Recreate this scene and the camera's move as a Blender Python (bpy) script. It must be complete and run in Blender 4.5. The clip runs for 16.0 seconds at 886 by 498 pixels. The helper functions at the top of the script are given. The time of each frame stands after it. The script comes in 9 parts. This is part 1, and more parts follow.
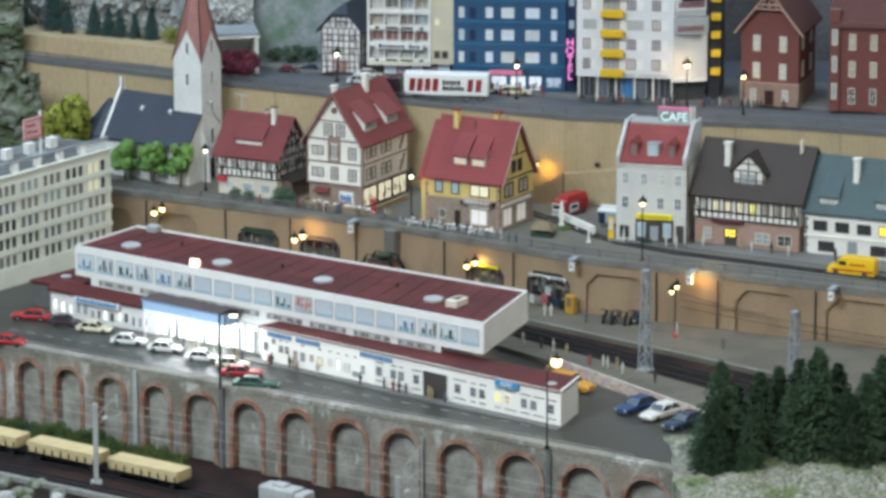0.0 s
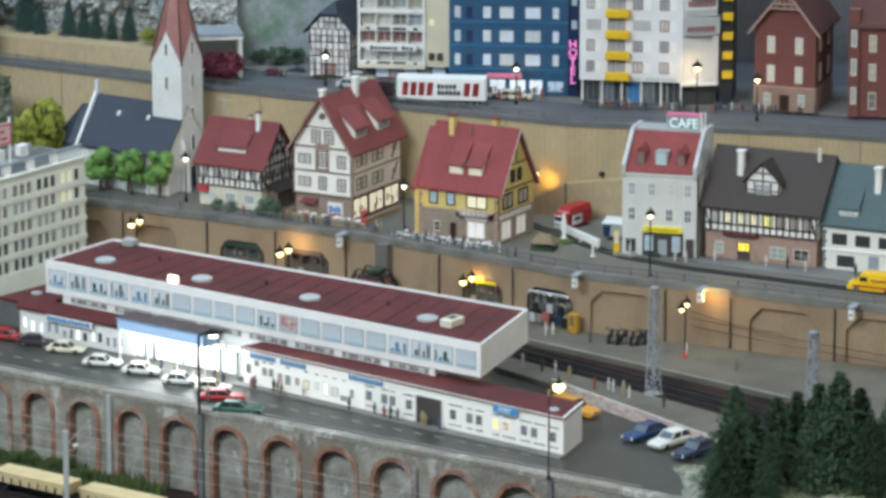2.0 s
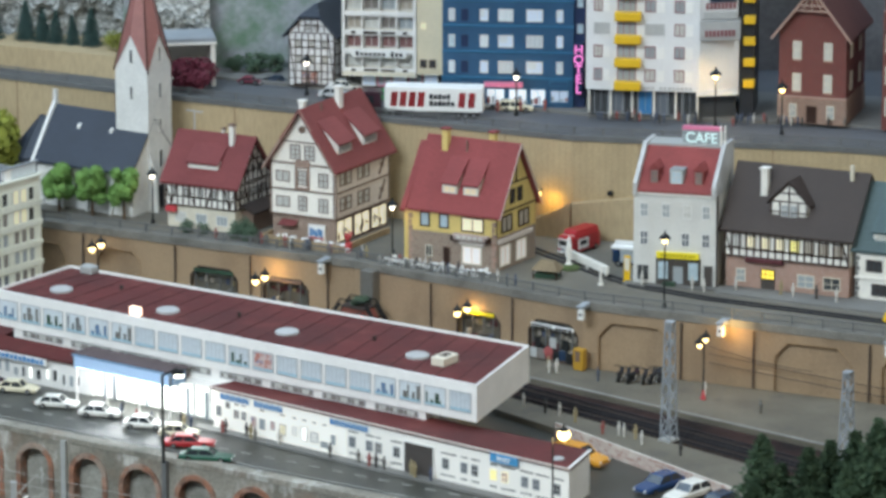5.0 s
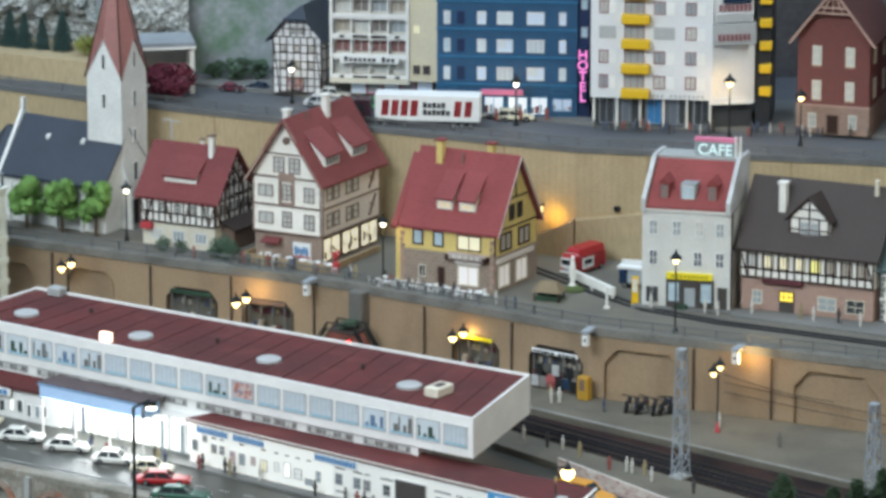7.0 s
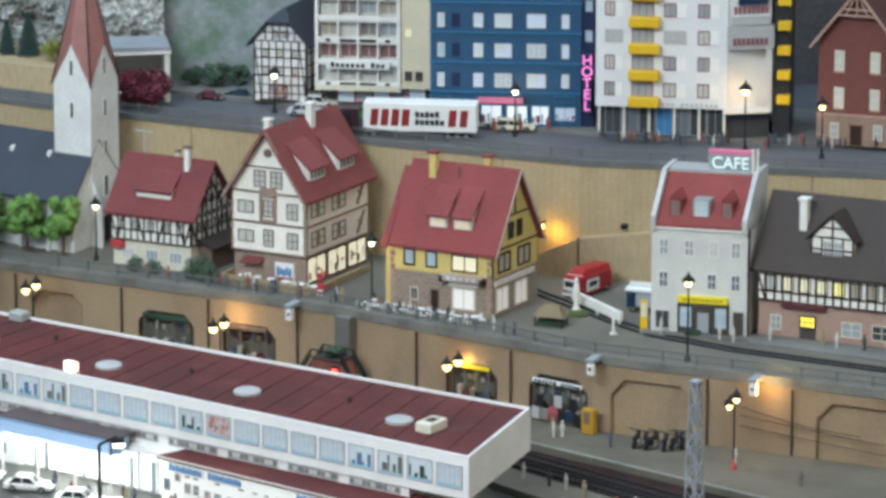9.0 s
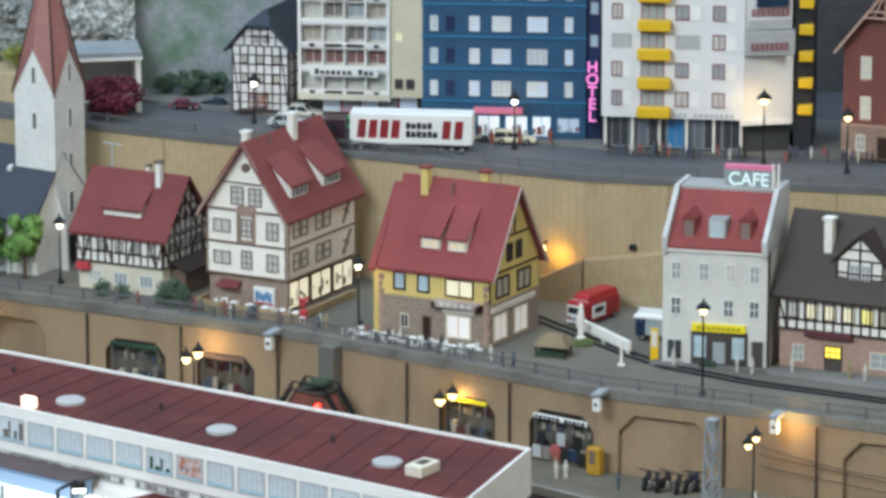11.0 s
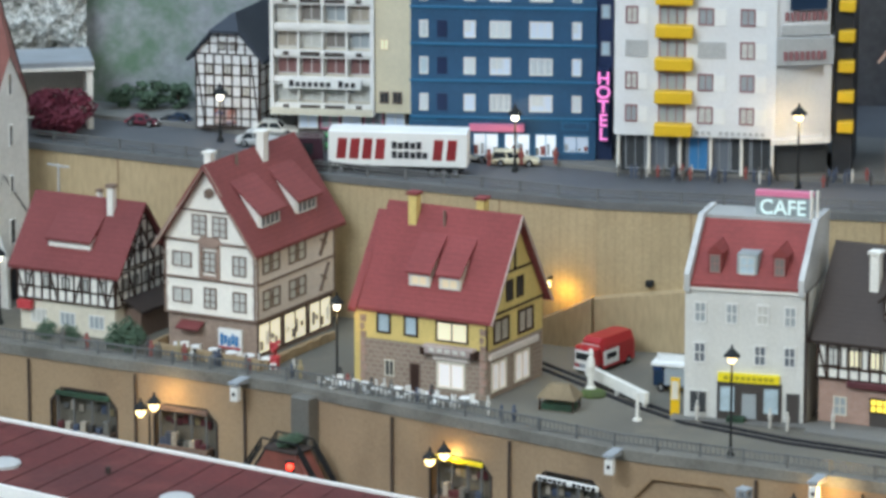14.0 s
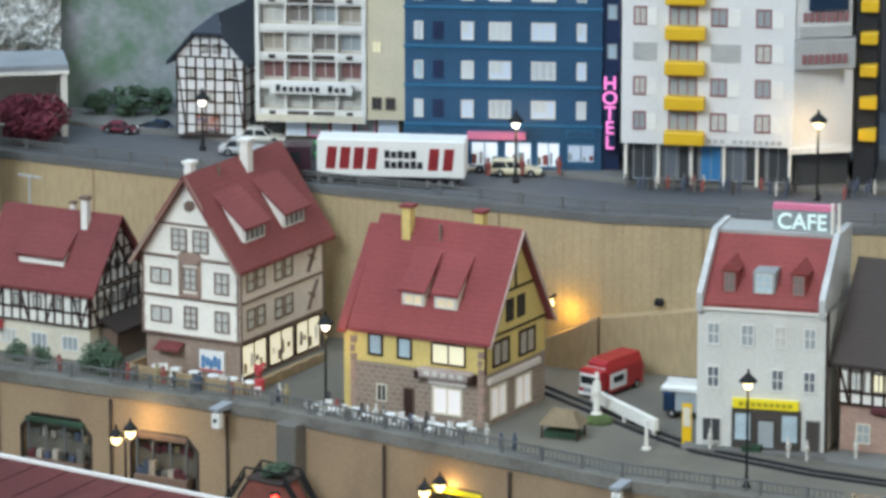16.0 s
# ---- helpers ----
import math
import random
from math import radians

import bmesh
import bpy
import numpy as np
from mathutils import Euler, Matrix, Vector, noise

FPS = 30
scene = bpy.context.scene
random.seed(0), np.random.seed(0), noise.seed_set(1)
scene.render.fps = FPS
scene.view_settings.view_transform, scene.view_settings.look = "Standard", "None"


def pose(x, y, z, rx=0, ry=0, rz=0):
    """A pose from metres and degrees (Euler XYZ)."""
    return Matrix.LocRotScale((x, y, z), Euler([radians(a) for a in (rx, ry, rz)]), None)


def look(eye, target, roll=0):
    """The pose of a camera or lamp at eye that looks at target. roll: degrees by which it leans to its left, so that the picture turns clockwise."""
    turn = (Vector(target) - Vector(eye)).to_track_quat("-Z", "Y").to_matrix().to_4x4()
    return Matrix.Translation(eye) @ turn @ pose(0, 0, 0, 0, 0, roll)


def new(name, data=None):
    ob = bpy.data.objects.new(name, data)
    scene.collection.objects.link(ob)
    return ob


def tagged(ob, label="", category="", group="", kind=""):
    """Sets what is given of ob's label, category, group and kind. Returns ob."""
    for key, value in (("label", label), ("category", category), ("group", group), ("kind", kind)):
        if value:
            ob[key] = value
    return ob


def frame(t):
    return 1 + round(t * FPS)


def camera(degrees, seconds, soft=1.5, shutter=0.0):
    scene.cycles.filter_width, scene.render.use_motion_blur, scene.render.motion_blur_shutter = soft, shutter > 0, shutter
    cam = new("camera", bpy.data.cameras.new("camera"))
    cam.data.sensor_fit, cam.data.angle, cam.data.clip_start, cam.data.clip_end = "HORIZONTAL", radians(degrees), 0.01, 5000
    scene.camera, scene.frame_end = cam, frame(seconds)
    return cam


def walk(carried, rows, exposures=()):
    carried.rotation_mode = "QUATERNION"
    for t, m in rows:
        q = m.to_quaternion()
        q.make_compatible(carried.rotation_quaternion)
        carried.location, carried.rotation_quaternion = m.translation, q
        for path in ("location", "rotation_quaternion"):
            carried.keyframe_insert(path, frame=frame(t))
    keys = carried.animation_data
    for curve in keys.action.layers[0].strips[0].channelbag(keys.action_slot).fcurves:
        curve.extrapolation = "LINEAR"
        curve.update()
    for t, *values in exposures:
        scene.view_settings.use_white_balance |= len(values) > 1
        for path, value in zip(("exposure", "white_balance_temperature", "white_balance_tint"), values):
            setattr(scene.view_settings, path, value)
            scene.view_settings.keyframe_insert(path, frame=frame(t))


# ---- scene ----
# ---- camera and its walk ----
# A long lens looks down at the model railway layout and glides towards it.
EYE = Vector((0.0, -7.5268, 2.1118))
WAY = Vector((0.01518, 0.97924, -0.20913))
cam = camera(10.0, 16.0, soft=3.4)
# seconds, metres gone, tilt, turn
GONE = [
    (0, -0.01, 75.008, 0), (0.5, 0.108, 74.994, 0.003), (1, 0.225, 74.992, 0), (1.5, 0.343, 74.99, -0.003),
    (2, 0.4637, 74.988, -0.004), (2.5, 0.5838, 74.986, 0), (3, 0.7018, 74.988, 0), (3.5, 0.817, 74.984, 0),
    (4, 0.937, 74.983, 0), (4.5, 1.0539, 74.986, 0), (5, 1.1704, 74.989, 0), (5.5, 1.2864, 74.993, 0),
    (6, 1.4021, 74.996, 0), (6.5, 1.5175, 74.998, -0.002), (7, 1.6329, 74.998, 0), (7.5, 1.7483, 74.993, 0.002),
    (8, 1.8639, 74.995, -0.004), (8.5, 1.9798, 74.999, -0.004), (9, 2.0961, 75.002, -0.005), (9.5, 2.2128, 75.004, -0.005),
    (10, 2.3298, 75.006, -0.006), (10.5, 2.4471, 75.008, -0.008), (11, 2.5643, 75.01, -0.01), (11.5, 2.6809, 75.01, -0.014),
    (12, 2.7965, 75.003, -0.006), (12.5, 2.9102, 75.012, -0.006), (13, 3.027, 75.015, -0.002), (13.5, 3.128, 75.025, 0),
    (14, 3.231, 75.02, 0.004), (14.5, 3.326, 75.02, 0.016), (15, 3.402, 75.02, 0.02), (15.5, 3.478, 75.014, 0.022),
    (16, 3.5301, 75.01, 0.016),
]
walk(cam, [(t, pose(*(EYE + WAY * d), rx, 0, rz)) for t, d, rx, rz in GONE], exposures=((0.0, 0.0), (8.0, 0.02), (16.0, 0.07)))

# ---- world and large lights ----
world = bpy.data.worlds.new("hall")
scene.world = world
world.use_nodes = True
world.node_tree.nodes["Background"].inputs[0].default_value = (0.80, 0.91, 1.0, 1)
world.node_tree.nodes["Background"].inputs[1].default_value = 0.52


def area_lamp(name, eye, target, sx, sy, watts, colour):
    data = bpy.data.lights.new(name, "AREA")
    data.shape, data.size, data.size_y, data.energy, data.color = "RECTANGLE", sx, sy, watts, colour
    ob = new(name, data)
    ob.matrix_world = look(eye, target)
    return ob


def point_lamp(name, place, watts, colour, size=0.003):
    data = bpy.data.lights.new(name, "POINT")
    data.energy, data.color, data.shadow_soft_size = watts, colour, size
    ob = new(name, data)
    ob.location = place
    return ob


COOL = (0.81, 0.93, 1.01)
area_lamp("ceiling_light_left", (-1.95, -3.3, 3.0), (0, 0.0, 0.1), 2.4, 1.2, 184, COOL)
area_lamp("ceiling_light_right", (2.3, -3.0, 3.0), (0, 0.0, 0.1), 3.4, 1.6, 54, (1.0, 0.90, 0.68))
area_lamp("ceiling_light_back", (-0.4, 0.25, 3.3), (-0.4, 0.5, 0.2), 4.5, 1.4, 67, (0.62, 0.86, 1.14))


# ---- materials ----
def mat(name, col, rough=0.6, var=0.14, scale=30.0, fine=420.0, bump=0.15, metal=0.0, col2=None, rnd=0.0, stretch=None, amount=0.5):
    """Colour varied at two scales, fine relief; col2 comes in as blotches."""
    m = bpy.data.materials.new(name)
    m.use_nodes = True
    nt = m.node_tree
    b = nt.nodes["Principled BSDF"]
    tc = nt.nodes.new("ShaderNodeTexCoord")
    mp = nt.nodes.new("ShaderNodeMapping")
    nt.links.new(tc.outputs["Object"], mp.inputs["Vector"])
    if stretch:
        mp.inputs["Scale"].default_value = stretch
    n1, n2 = nt.nodes.new("ShaderNodeTexNoise"), nt.nodes.new("ShaderNodeTexNoise")
    n1.inputs["Scale"].default_value, n2.inputs["Scale"].default_value = scale, fine
    n1.inputs["Detail"].default_value, n2.inputs["Detail"].default_value = 5.0, 3.0
    nt.links.new(mp.outputs[0], n1.inputs["Vector"])
    nt.links.new(mp.outputs[0], n2.inputs["Vector"])
    r1 = nt.nodes.new("ShaderNodeMapRange")
    r1.inputs["From Min"].default_value, r1.inputs["From Max"].default_value = 0.35, 0.65
    nt.links.new(n1.outputs["Fac"], r1.inputs["Value"])
    mix = nt.nodes.new("ShaderNodeMix")
    mix.data_type = "RGBA"
    c2 = col2 or tuple(c * (1 - 1.6 * var) for c in col)
    mix.inputs["A"].default_value = (*col, 1)
    mix.inputs["B"].default_value = (*c2, 1)
    sc = nt.nodes.new("ShaderNodeMath")
    sc.operation = "MULTIPLY"
    sc.inputs[1].default_value = amount * 1.6 if col2 else 1.0
    nt.links.new(r1.outputs[0], sc.inputs[0])
    nt.links.new(sc.outputs[0], mix.inputs["Factor"])
    hs = nt.nodes.new("ShaderNodeHueSaturation")
    nt.links.new(mix.outputs["Result"], hs.inputs["Color"])
    r2 = nt.nodes.new("ShaderNodeMapRange")
    r2.inputs["From Min"].default_value, r2.inputs["From Max"].default_value = 0.3, 0.7
    r2.inputs["To Min"].default_value, r2.inputs["To Max"].default_value = 1 - var, 1 + var
    nt.links.new(n2.outputs["Fac"], r2.inputs["Value"])
    last = r2.outputs[0]
    if rnd:
        oi = nt.nodes.new("ShaderNodeObjectInfo")
        r3 = nt.nodes.new("ShaderNodeMapRange")
        r3.inputs["To Min"].default_value, r3.inputs["To Max"].default_value = 1 - rnd, 1 + rnd
        nt.links.new(oi.outputs["Random"], r3.inputs["Value"])
        mu = nt.nodes.new("ShaderNodeMath")
        mu.operation = "MULTIPLY"
        nt.links.new(last, mu.inputs[0])
        nt.links.new(r3.outputs[0], mu.inputs[1])
        last = mu.outputs[0]
    nt.links.new(last, hs.inputs["Value"])
    nt.links.new(hs.outputs[0], b.inputs["Base Color"])
    b.inputs["Roughness"].default_value, b.inputs["Metallic"].default_value = rough, metal
    if bump:
        bp = nt.nodes.new("ShaderNodeBump")
        bp.inputs["Strength"].default_value, bp.inputs["Distance"].default_value = bump, 0.0015
        nt.links.new(n2.outputs["Fac"], bp.inputs["Height"])
        nt.links.new(bp.outputs[0], b.inputs["Normal"])
    return m


def tint(m, col, scale, lo=0.55, hi=0.66, amount=0.7, stretch=None, seed=0.0):
    """Blotches of another colour laid over a material."""
    nt = m.node_tree
    b = nt.nodes["Principled BSDF"]
    src = b.inputs["Base Color"].links[0].from_socket
    tc, mp, n = nt.nodes.new("ShaderNodeTexCoord"), nt.nodes.new("ShaderNodeMapping"), nt.nodes.new("ShaderNodeTexNoise")
    mp.inputs["Location"].default_value = (seed, seed, seed)
    if stretch:
        mp.inputs["Scale"].default_value = stretch
    n.inputs["Scale"].default_value, n.inputs["Detail"].default_value, n.inputs["Roughness"].default_value = scale, 7.0, 0.65
    nt.links.new(tc.outputs["Object"], mp.inputs["Vector"])
    nt.links.new(mp.outputs[0], n.inputs["Vector"])
    rg = nt.nodes.new("ShaderNodeMapRange")
    rg.inputs["From Min"].default_value, rg.inputs["From Max"].default_value, rg.inputs["To Max"].default_value = lo, hi, amount
    nt.links.new(n.outputs["Fac"], rg.inputs["Value"])
    mx = nt.nodes.new("ShaderNodeMix")
    mx.data_type = "RGBA"
    nt.links.new(rg.outputs[0], mx.inputs["Factor"])
    nt.links.new(src, mx.inputs["A"])
    mx.inputs["B"].default_value = (*col, 1)
    nt.links.new(mx.outputs["Result"], b.inputs["Base Color"])
    return m


def ribbed(name, col, pitch, axis, rough=0.6, depth=0.0006, dark=0.75, var=0.1):
    """A surface with regular ribs or courses of the given pitch along an axis."""
    m = mat(name, col, rough, var, 20, 300, 0)
    nt = m.node_tree
    b = nt.nodes["Principled BSDF"]
    tc = next(n for n in nt.nodes if n.type == "TEX_COORD")
    w = nt.nodes.new("ShaderNodeTexWave")
    w.wave_type, w.bands_direction, w.wave_profile = "BANDS", axis, "SAW"
    w.inputs["Scale"].default_value = 0.3142 / pitch
    w.inputs["Distortion"].default_value = 0.15
    nt.links.new(tc.outputs["Object"], w.inputs["Vector"])
    bp = nt.nodes.new("ShaderNodeBump")
    bp.inputs["Strength"].default_value, bp.inputs["Distance"].default_value = 0.6, depth
    nt.links.new(w.outputs["Fac"], bp.inputs["Height"])
    nt.links.new(bp.outputs[0], b.inputs["Normal"])
    link = b.inputs["Base Color"].links[0].from_socket
    mx = nt.nodes.new("ShaderNodeMix")
    mx.data_type, mx.blend_type = "RGBA", "MULTIPLY"
    r = nt.nodes.new("ShaderNodeMapRange")
    r.inputs["From Max"].default_value = 0.25
    r.inputs["To Min"].default_value = 1 - dark
    r.inputs["To Max"].default_value = 0.0
    nt.links.new(w.outputs["Fac"], r.inputs["Value"])
    nt.links.new(r.outputs[0], mx.inputs["Factor"])
    nt.links.new(link, mx.inputs["A"])
    mx.inputs["B"].default_value = (0.1, 0.1, 0.1, 1)
    nt.links.new(mx.outputs["Result"], b.inputs["Base Color"])
    return m


def bricks(name, col, col2, mortar, w, h):
    """Moulded masonry of bricks w by h metres."""
    m = mat(name, col, 0.8, 0.12, 40, 500, 0)
    nt = m.node_tree
    b = nt.nodes["Principled BSDF"]
    tc = next(n for n in nt.nodes if n.type == "TEX_COORD")
    sp, ad, cb = nt.nodes.new("ShaderNodeSeparateXYZ"), nt.nodes.new("ShaderNodeMath"), nt.nodes.new("ShaderNodeCombineXYZ")
    nt.links.new(tc.outputs["Object"], sp.inputs[0])
    nt.links.new(sp.outputs[0], ad.inputs[0])
    nt.links.new(sp.outputs[1], ad.inputs[1])
    nt.links.new(ad.outputs[0], cb.inputs[0])
    nt.links.new(sp.outputs[2], cb.inputs[1])
    t = nt.nodes.new("ShaderNodeTexBrick")
    t.inputs["Scale"].default_value = 1.0
    t.inputs["Brick Width"].default_value, t.inputs["Row Height"].default_value = w, h
    t.inputs["Mortar Size"].default_value = h * 0.12
    t.inputs["Color1"].default_value, t.inputs["Color2"].default_value, t.inputs["Mortar"].default_value = (*col, 1), (*col2, 1), (*mortar, 1)
    nt.links.new(cb.outputs[0], t.inputs["Vector"])
    hs = next(n for n in nt.nodes if n.type == "HUE_SAT")
    nt.links.new(t.outputs["Color"], hs.inputs["Color"])
    bp = nt.nodes.new("ShaderNodeBump")
    bp.invert = True
    bp.inputs["Strength"].default_value, bp.inputs["Distance"].default_value = 0.5, 0.0005
    nt.links.new(t.outputs["Fac"], bp.inputs["Height"])
    nt.links.new(bp.outputs[0], b.inputs["Normal"])
    return m


def glow(name, col, strength):
    m = bpy.data.materials.new(name)
    m.use_nodes = True
    b = m.node_tree.nodes["Principled BSDF"]
    b.inputs["Base Color"].default_value = (*col, 1)
    b.inputs["Emission Color"].default_value, b.inputs["Emission Strength"].default_value = (*col, 1), strength
    b.inputs["Roughness"].default_value = 0.4
    return m


def gloss(name, col, rough=0.12, metal=0.0):
    m = mat(name, col, rough, 0.05, 60, 600, 0.0, metal)
    m.node_tree.nodes["Principled BSDF"].inputs["Coat Weight"].default_value = 0.2
    m.node_tree.nodes["Principled BSDF"].inputs["Coat Roughness"].default_value = 0.35
    return m


M = {
    "plywood": mat("plywood", (0.48, 0.375, 0.225), 0.75, 0.10, 5, 260, 0.1, col2=(0.40, 0.305, 0.175), stretch=(1, 1, 0.25)),
    "plywood_grooved": ribbed("plywood_grooved", (0.46, 0.36, 0.215), 0.0088, "X", 0.75, 0.0003, 0.86),
    "tan_wall": tint(mat("tan_wall", (0.362, 0.256, 0.157), 0.75, 0.10, 9, 300, 0.1, col2=(0.27, 0.19, 0.12)), (0.17, 0.115, 0.07), 9, 0.50, 0.70, 0.6, (1, 1, 0.55)),
    "tan_rib": mat("tan_rib", (0.30, 0.20, 0.11), 0.7, 0.12),
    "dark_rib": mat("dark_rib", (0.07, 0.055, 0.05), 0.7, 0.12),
    "asphalt": tint(mat("asphalt", (0.162, 0.149, 0.119), 0.7, 0.14, 9, 500, 0.25, col2=(0.115, 0.108, 0.092)), (0.21, 0.185, 0.14), 14, 0.55, 0.68, 0.5),
    "asphalt_upper": mat("asphalt_upper", (0.085, 0.091, 0.102), 0.65, 0.12, 9, 500, 0.25, col2=(0.115, 0.12, 0.13)),
    "asphalt_shiny": mat("asphalt_shiny", (0.036, 0.036, 0.027), 0.36, 0.16, 9, 500, 0.2, col2=(0.062, 0.064, 0.058)),
    "pavement": mat("pavement", (0.19, 0.188, 0.178), 0.75, 0.12, 12, 500, 0.2, col2=(0.14, 0.138, 0.13)),
    "platform": tint(mat("platform", (0.150, 0.134, 0.102), 0.8, 0.14, 12, 500, 0.25, col2=(0.10, 0.089, 0.068)), (0.085, 0.078, 0.066), 26, amount=0.6),
    "ballast": mat("ballast", (0.018, 0.014, 0.014), 0.95, 0.4, 14, 700, 0.6, col2=(0.055, 0.030, 0.026)),
    "stone": tint(tint(mat("stone", (0.325, 0.300, 0.255), 0.85, 0.25, 17, 260, 0.6, col2=(0.165, 0.157, 0.128), amount=0.60), (0.21, 0.15, 0.11), 9, 0.52, 0.64, 0.55), (0.62, 0.61, 0.57), 22, 0.56, 0.66, 0.75, (1, 1, 0.45), 3.0),
    "niche": mat("niche", (0.37, 0.362, 0.32), 0.85, 0.22, 38, 330, 0.4, col2=(0.20, 0.19, 0.16), amount=0.55, rnd=0.14),
    "streak": mat("streak", (0.50, 0.49, 0.46), 0.85, 0.2, 60, 500, 0.2),
    "arch_brick": tint(mat("arch_brick", (0.36, 0.160, 0.098), 0.85, 0.30, 70, 520, 0.6, col2=(0.15, 0.09, 0.065), amount=0.6), (0.36, 0.30, 0.25), 30, 0.48, 0.60, 0.7),
    "rock": tint(mat("rock", (0.56, 0.56, 0.54), 0.9, 0.40, 170, 330, 1.0, col2=(0.22, 0.23, 0.21), amount=0.6), (0.09, 0.10, 0.085), 150, 0.55, 0.64, 0.75),
    "rock_moss": mat("rock_moss", (0.24, 0.25, 0.215), 0.9, 0.30, 34, 240, 0.9, col2=(0.06, 0.085, 0.032), amount=0.65),
    "mound": tint(tint(mat("mound", (0.31, 0.305, 0.25), 0.95, 0.55, 70, 190, 1.0, col2=(0.20, 0.20, 0.155), amount=0.62), (0.11, 0.16, 0.045), 15, 0.50, 0.62, 0.75), (0.05, 0.07, 0.03), 42, 0.57, 0.66, 0.75),
    "backdrop": tint(mat("backdrop", (0.36, 0.375, 0.41), 0.9, 0.12, 14, 120, 0.3, col2=(0.28, 0.30, 0.32)), (0.09, 0.19, 0.10), 9, 0.44, 0.58, 0.8),
    "grass": mat("grass", (0.095, 0.14, 0.035), 0.95, 0.35, 40, 500, 0.6, col2=(0.05, 0.065, 0.025)),
    "white": mat("white", (0.86, 0.845, 0.815), 0.5, 0.05, 25, 300, 0.05),
    "cream": mat("cream", (0.72, 0.67, 0.55), 0.6, 0.06, 25, 300, 0.1),
    "white_plaster": mat("white_plaster", (0.84, 0.82, 0.76), 0.7, 0.06, 25, 300, 0.1),
    "grey_plaster": mat("grey_plaster", (0.65, 0.65, 0.62), 0.7, 0.06, 25, 300, 0.1),
    # beige of trim and boards; also the shade on the gabled house's side
    "beige_trim_and_shade": mat("beige_trim_and_shade", (0.74, 0.665, 0.60), 0.7, 0.08, 25, 300, 0.1),
    "pane_dark": mat("pane_dark", (0.055, 0.058, 0.055), 0.5, 0.25, 160, 900, 0.0, rnd=0.3),
    "kerb_stone": tint(mat("kerb_stone", (0.20, 0.192, 0.17), 0.85, 0.16, 30, 400, 0.3), (0.11, 0.105, 0.09), 30),
    "pane_yellow_soft": glow("pane_yellow_soft", (0.92, 0.84, 0.30), 0.35),
    "hotel_grey": mat("hotel_grey", (0.78, 0.80, 0.70), 0.6, 0.06, 25, 300, 0.05),
    "church_white": mat("church_white", (0.74, 0.74, 0.71), 0.75, 0.08, 30, 300, 0.1),
    "beige": mat("beige", (0.76, 0.67, 0.48), 0.6, 0.05, 25, 300, 0.05),
    "yellow_wall": mat("yellow_wall", (0.70, 0.54, 0.19), 0.65, 0.08, 30, 300, 0.1),
    "brown_masonry": bricks("brown_masonry", (0.32, 0.20, 0.15), (0.26, 0.16, 0.12), (0.30, 0.24, 0.2), 0.006, 0.003),
    "yellow_masonry": bricks("yellow_masonry", (0.30, 0.22, 0.17), (0.24, 0.17, 0.13), (0.34, 0.29, 0.24), 0.007, 0.0045),
    "pink_brick": bricks("pink_brick", (0.42, 0.25, 0.19), (0.36, 0.21, 0.16), (0.42, 0.34, 0.3), 0.005, 0.0025),
    "red_brick": bricks("red_brick", (0.185, 0.044, 0.038), (0.14, 0.036, 0.032), (0.17, 0.09, 0.075), 0.005, 0.0025),
    "low_brick": bricks("low_brick", (0.38, 0.22, 0.18), (0.60, 0.53, 0.47), (0.56, 0.51, 0.46), 0.0085, 0.0045),
    "red_roof": ribbed("red_roof", (0.27, 0.058, 0.058), 0.0042, "Z", 0.85, dark=0.80),
    "inn_roof": ribbed("inn_roof", (0.19, 0.045, 0.045), 0.0042, "Z", 0.85, dark=0.80),
    "old_roof": ribbed("old_roof", (0.115, 0.045, 0.042), 0.0042, "Z", 0.85, dark=0.80),
    "maroon_roof": ribbed("maroon_roof", (0.24, 0.062, 0.060), 0.0042, "Z", 0.85, dark=0.80),
    "bright_roof": ribbed("bright_roof", (0.27, 0.055, 0.052), 0.0040, "Z", 0.8, dark=0.80),
    "brown_roof": ribbed("brown_roof", (0.042, 0.028, 0.023), 0.0042, "Z", 0.65, dark=0.80),
    "teal_roof": ribbed("teal_roof", (0.065, 0.105, 0.112), 0.0042, "Z", 0.65, dark=0.80),
    "slate_roof": ribbed("slate_roof", (0.035, 0.045, 0.065), 0.0040, "Z", 0.6, dark=0.85),
    "spire_red": mat("spire_red", (0.30, 0.12, 0.105), 0.5, 0.1, 40, 300, 0.1),
    "felt_roof": tint(mat("felt_roof", (0.112, 0.018, 0.017), 0.8, 0.20, 11, 400, 0.2, col2=(0.066, 0.014, 0.014)), (0.165, 0.044, 0.035), 17, 0.52, 0.68, 0.6),
    "timber": mat("timber", (0.050, 0.028, 0.022), 0.7, 0.15, 60, 500, 0.1),
    "brown_trim": mat("brown_trim", (0.19, 0.125, 0.095), 0.7, 0.12),
    "frame_white": mat("frame_white", (0.74, 0.74, 0.72), 0.5, 0.05),
    "frame_red": mat("frame_red", (0.27, 0.115, 0.125), 0.5, 0.05),
    "frame_dark": mat("frame_dark", (0.07, 0.06, 0.055), 0.5, 0.05),
    "pane": gloss("pane", (0.055, 0.06, 0.065), 0.15),
    "pane_blind": ribbed("pane_blind", (0.58, 0.64, 0.68), 0.0062, "X", 0.35, 0.0002, 0.66),
    "pane_milk": gloss("pane_milk", (0.66, 0.72, 0.75), 0.25),
    "display_blue": mat("display_blue", (0.10, 0.19, 0.33), 0.5, 0.15),
    "pane_strip": gloss("pane_strip", (0.23, 0.21, 0.195), 0.25),
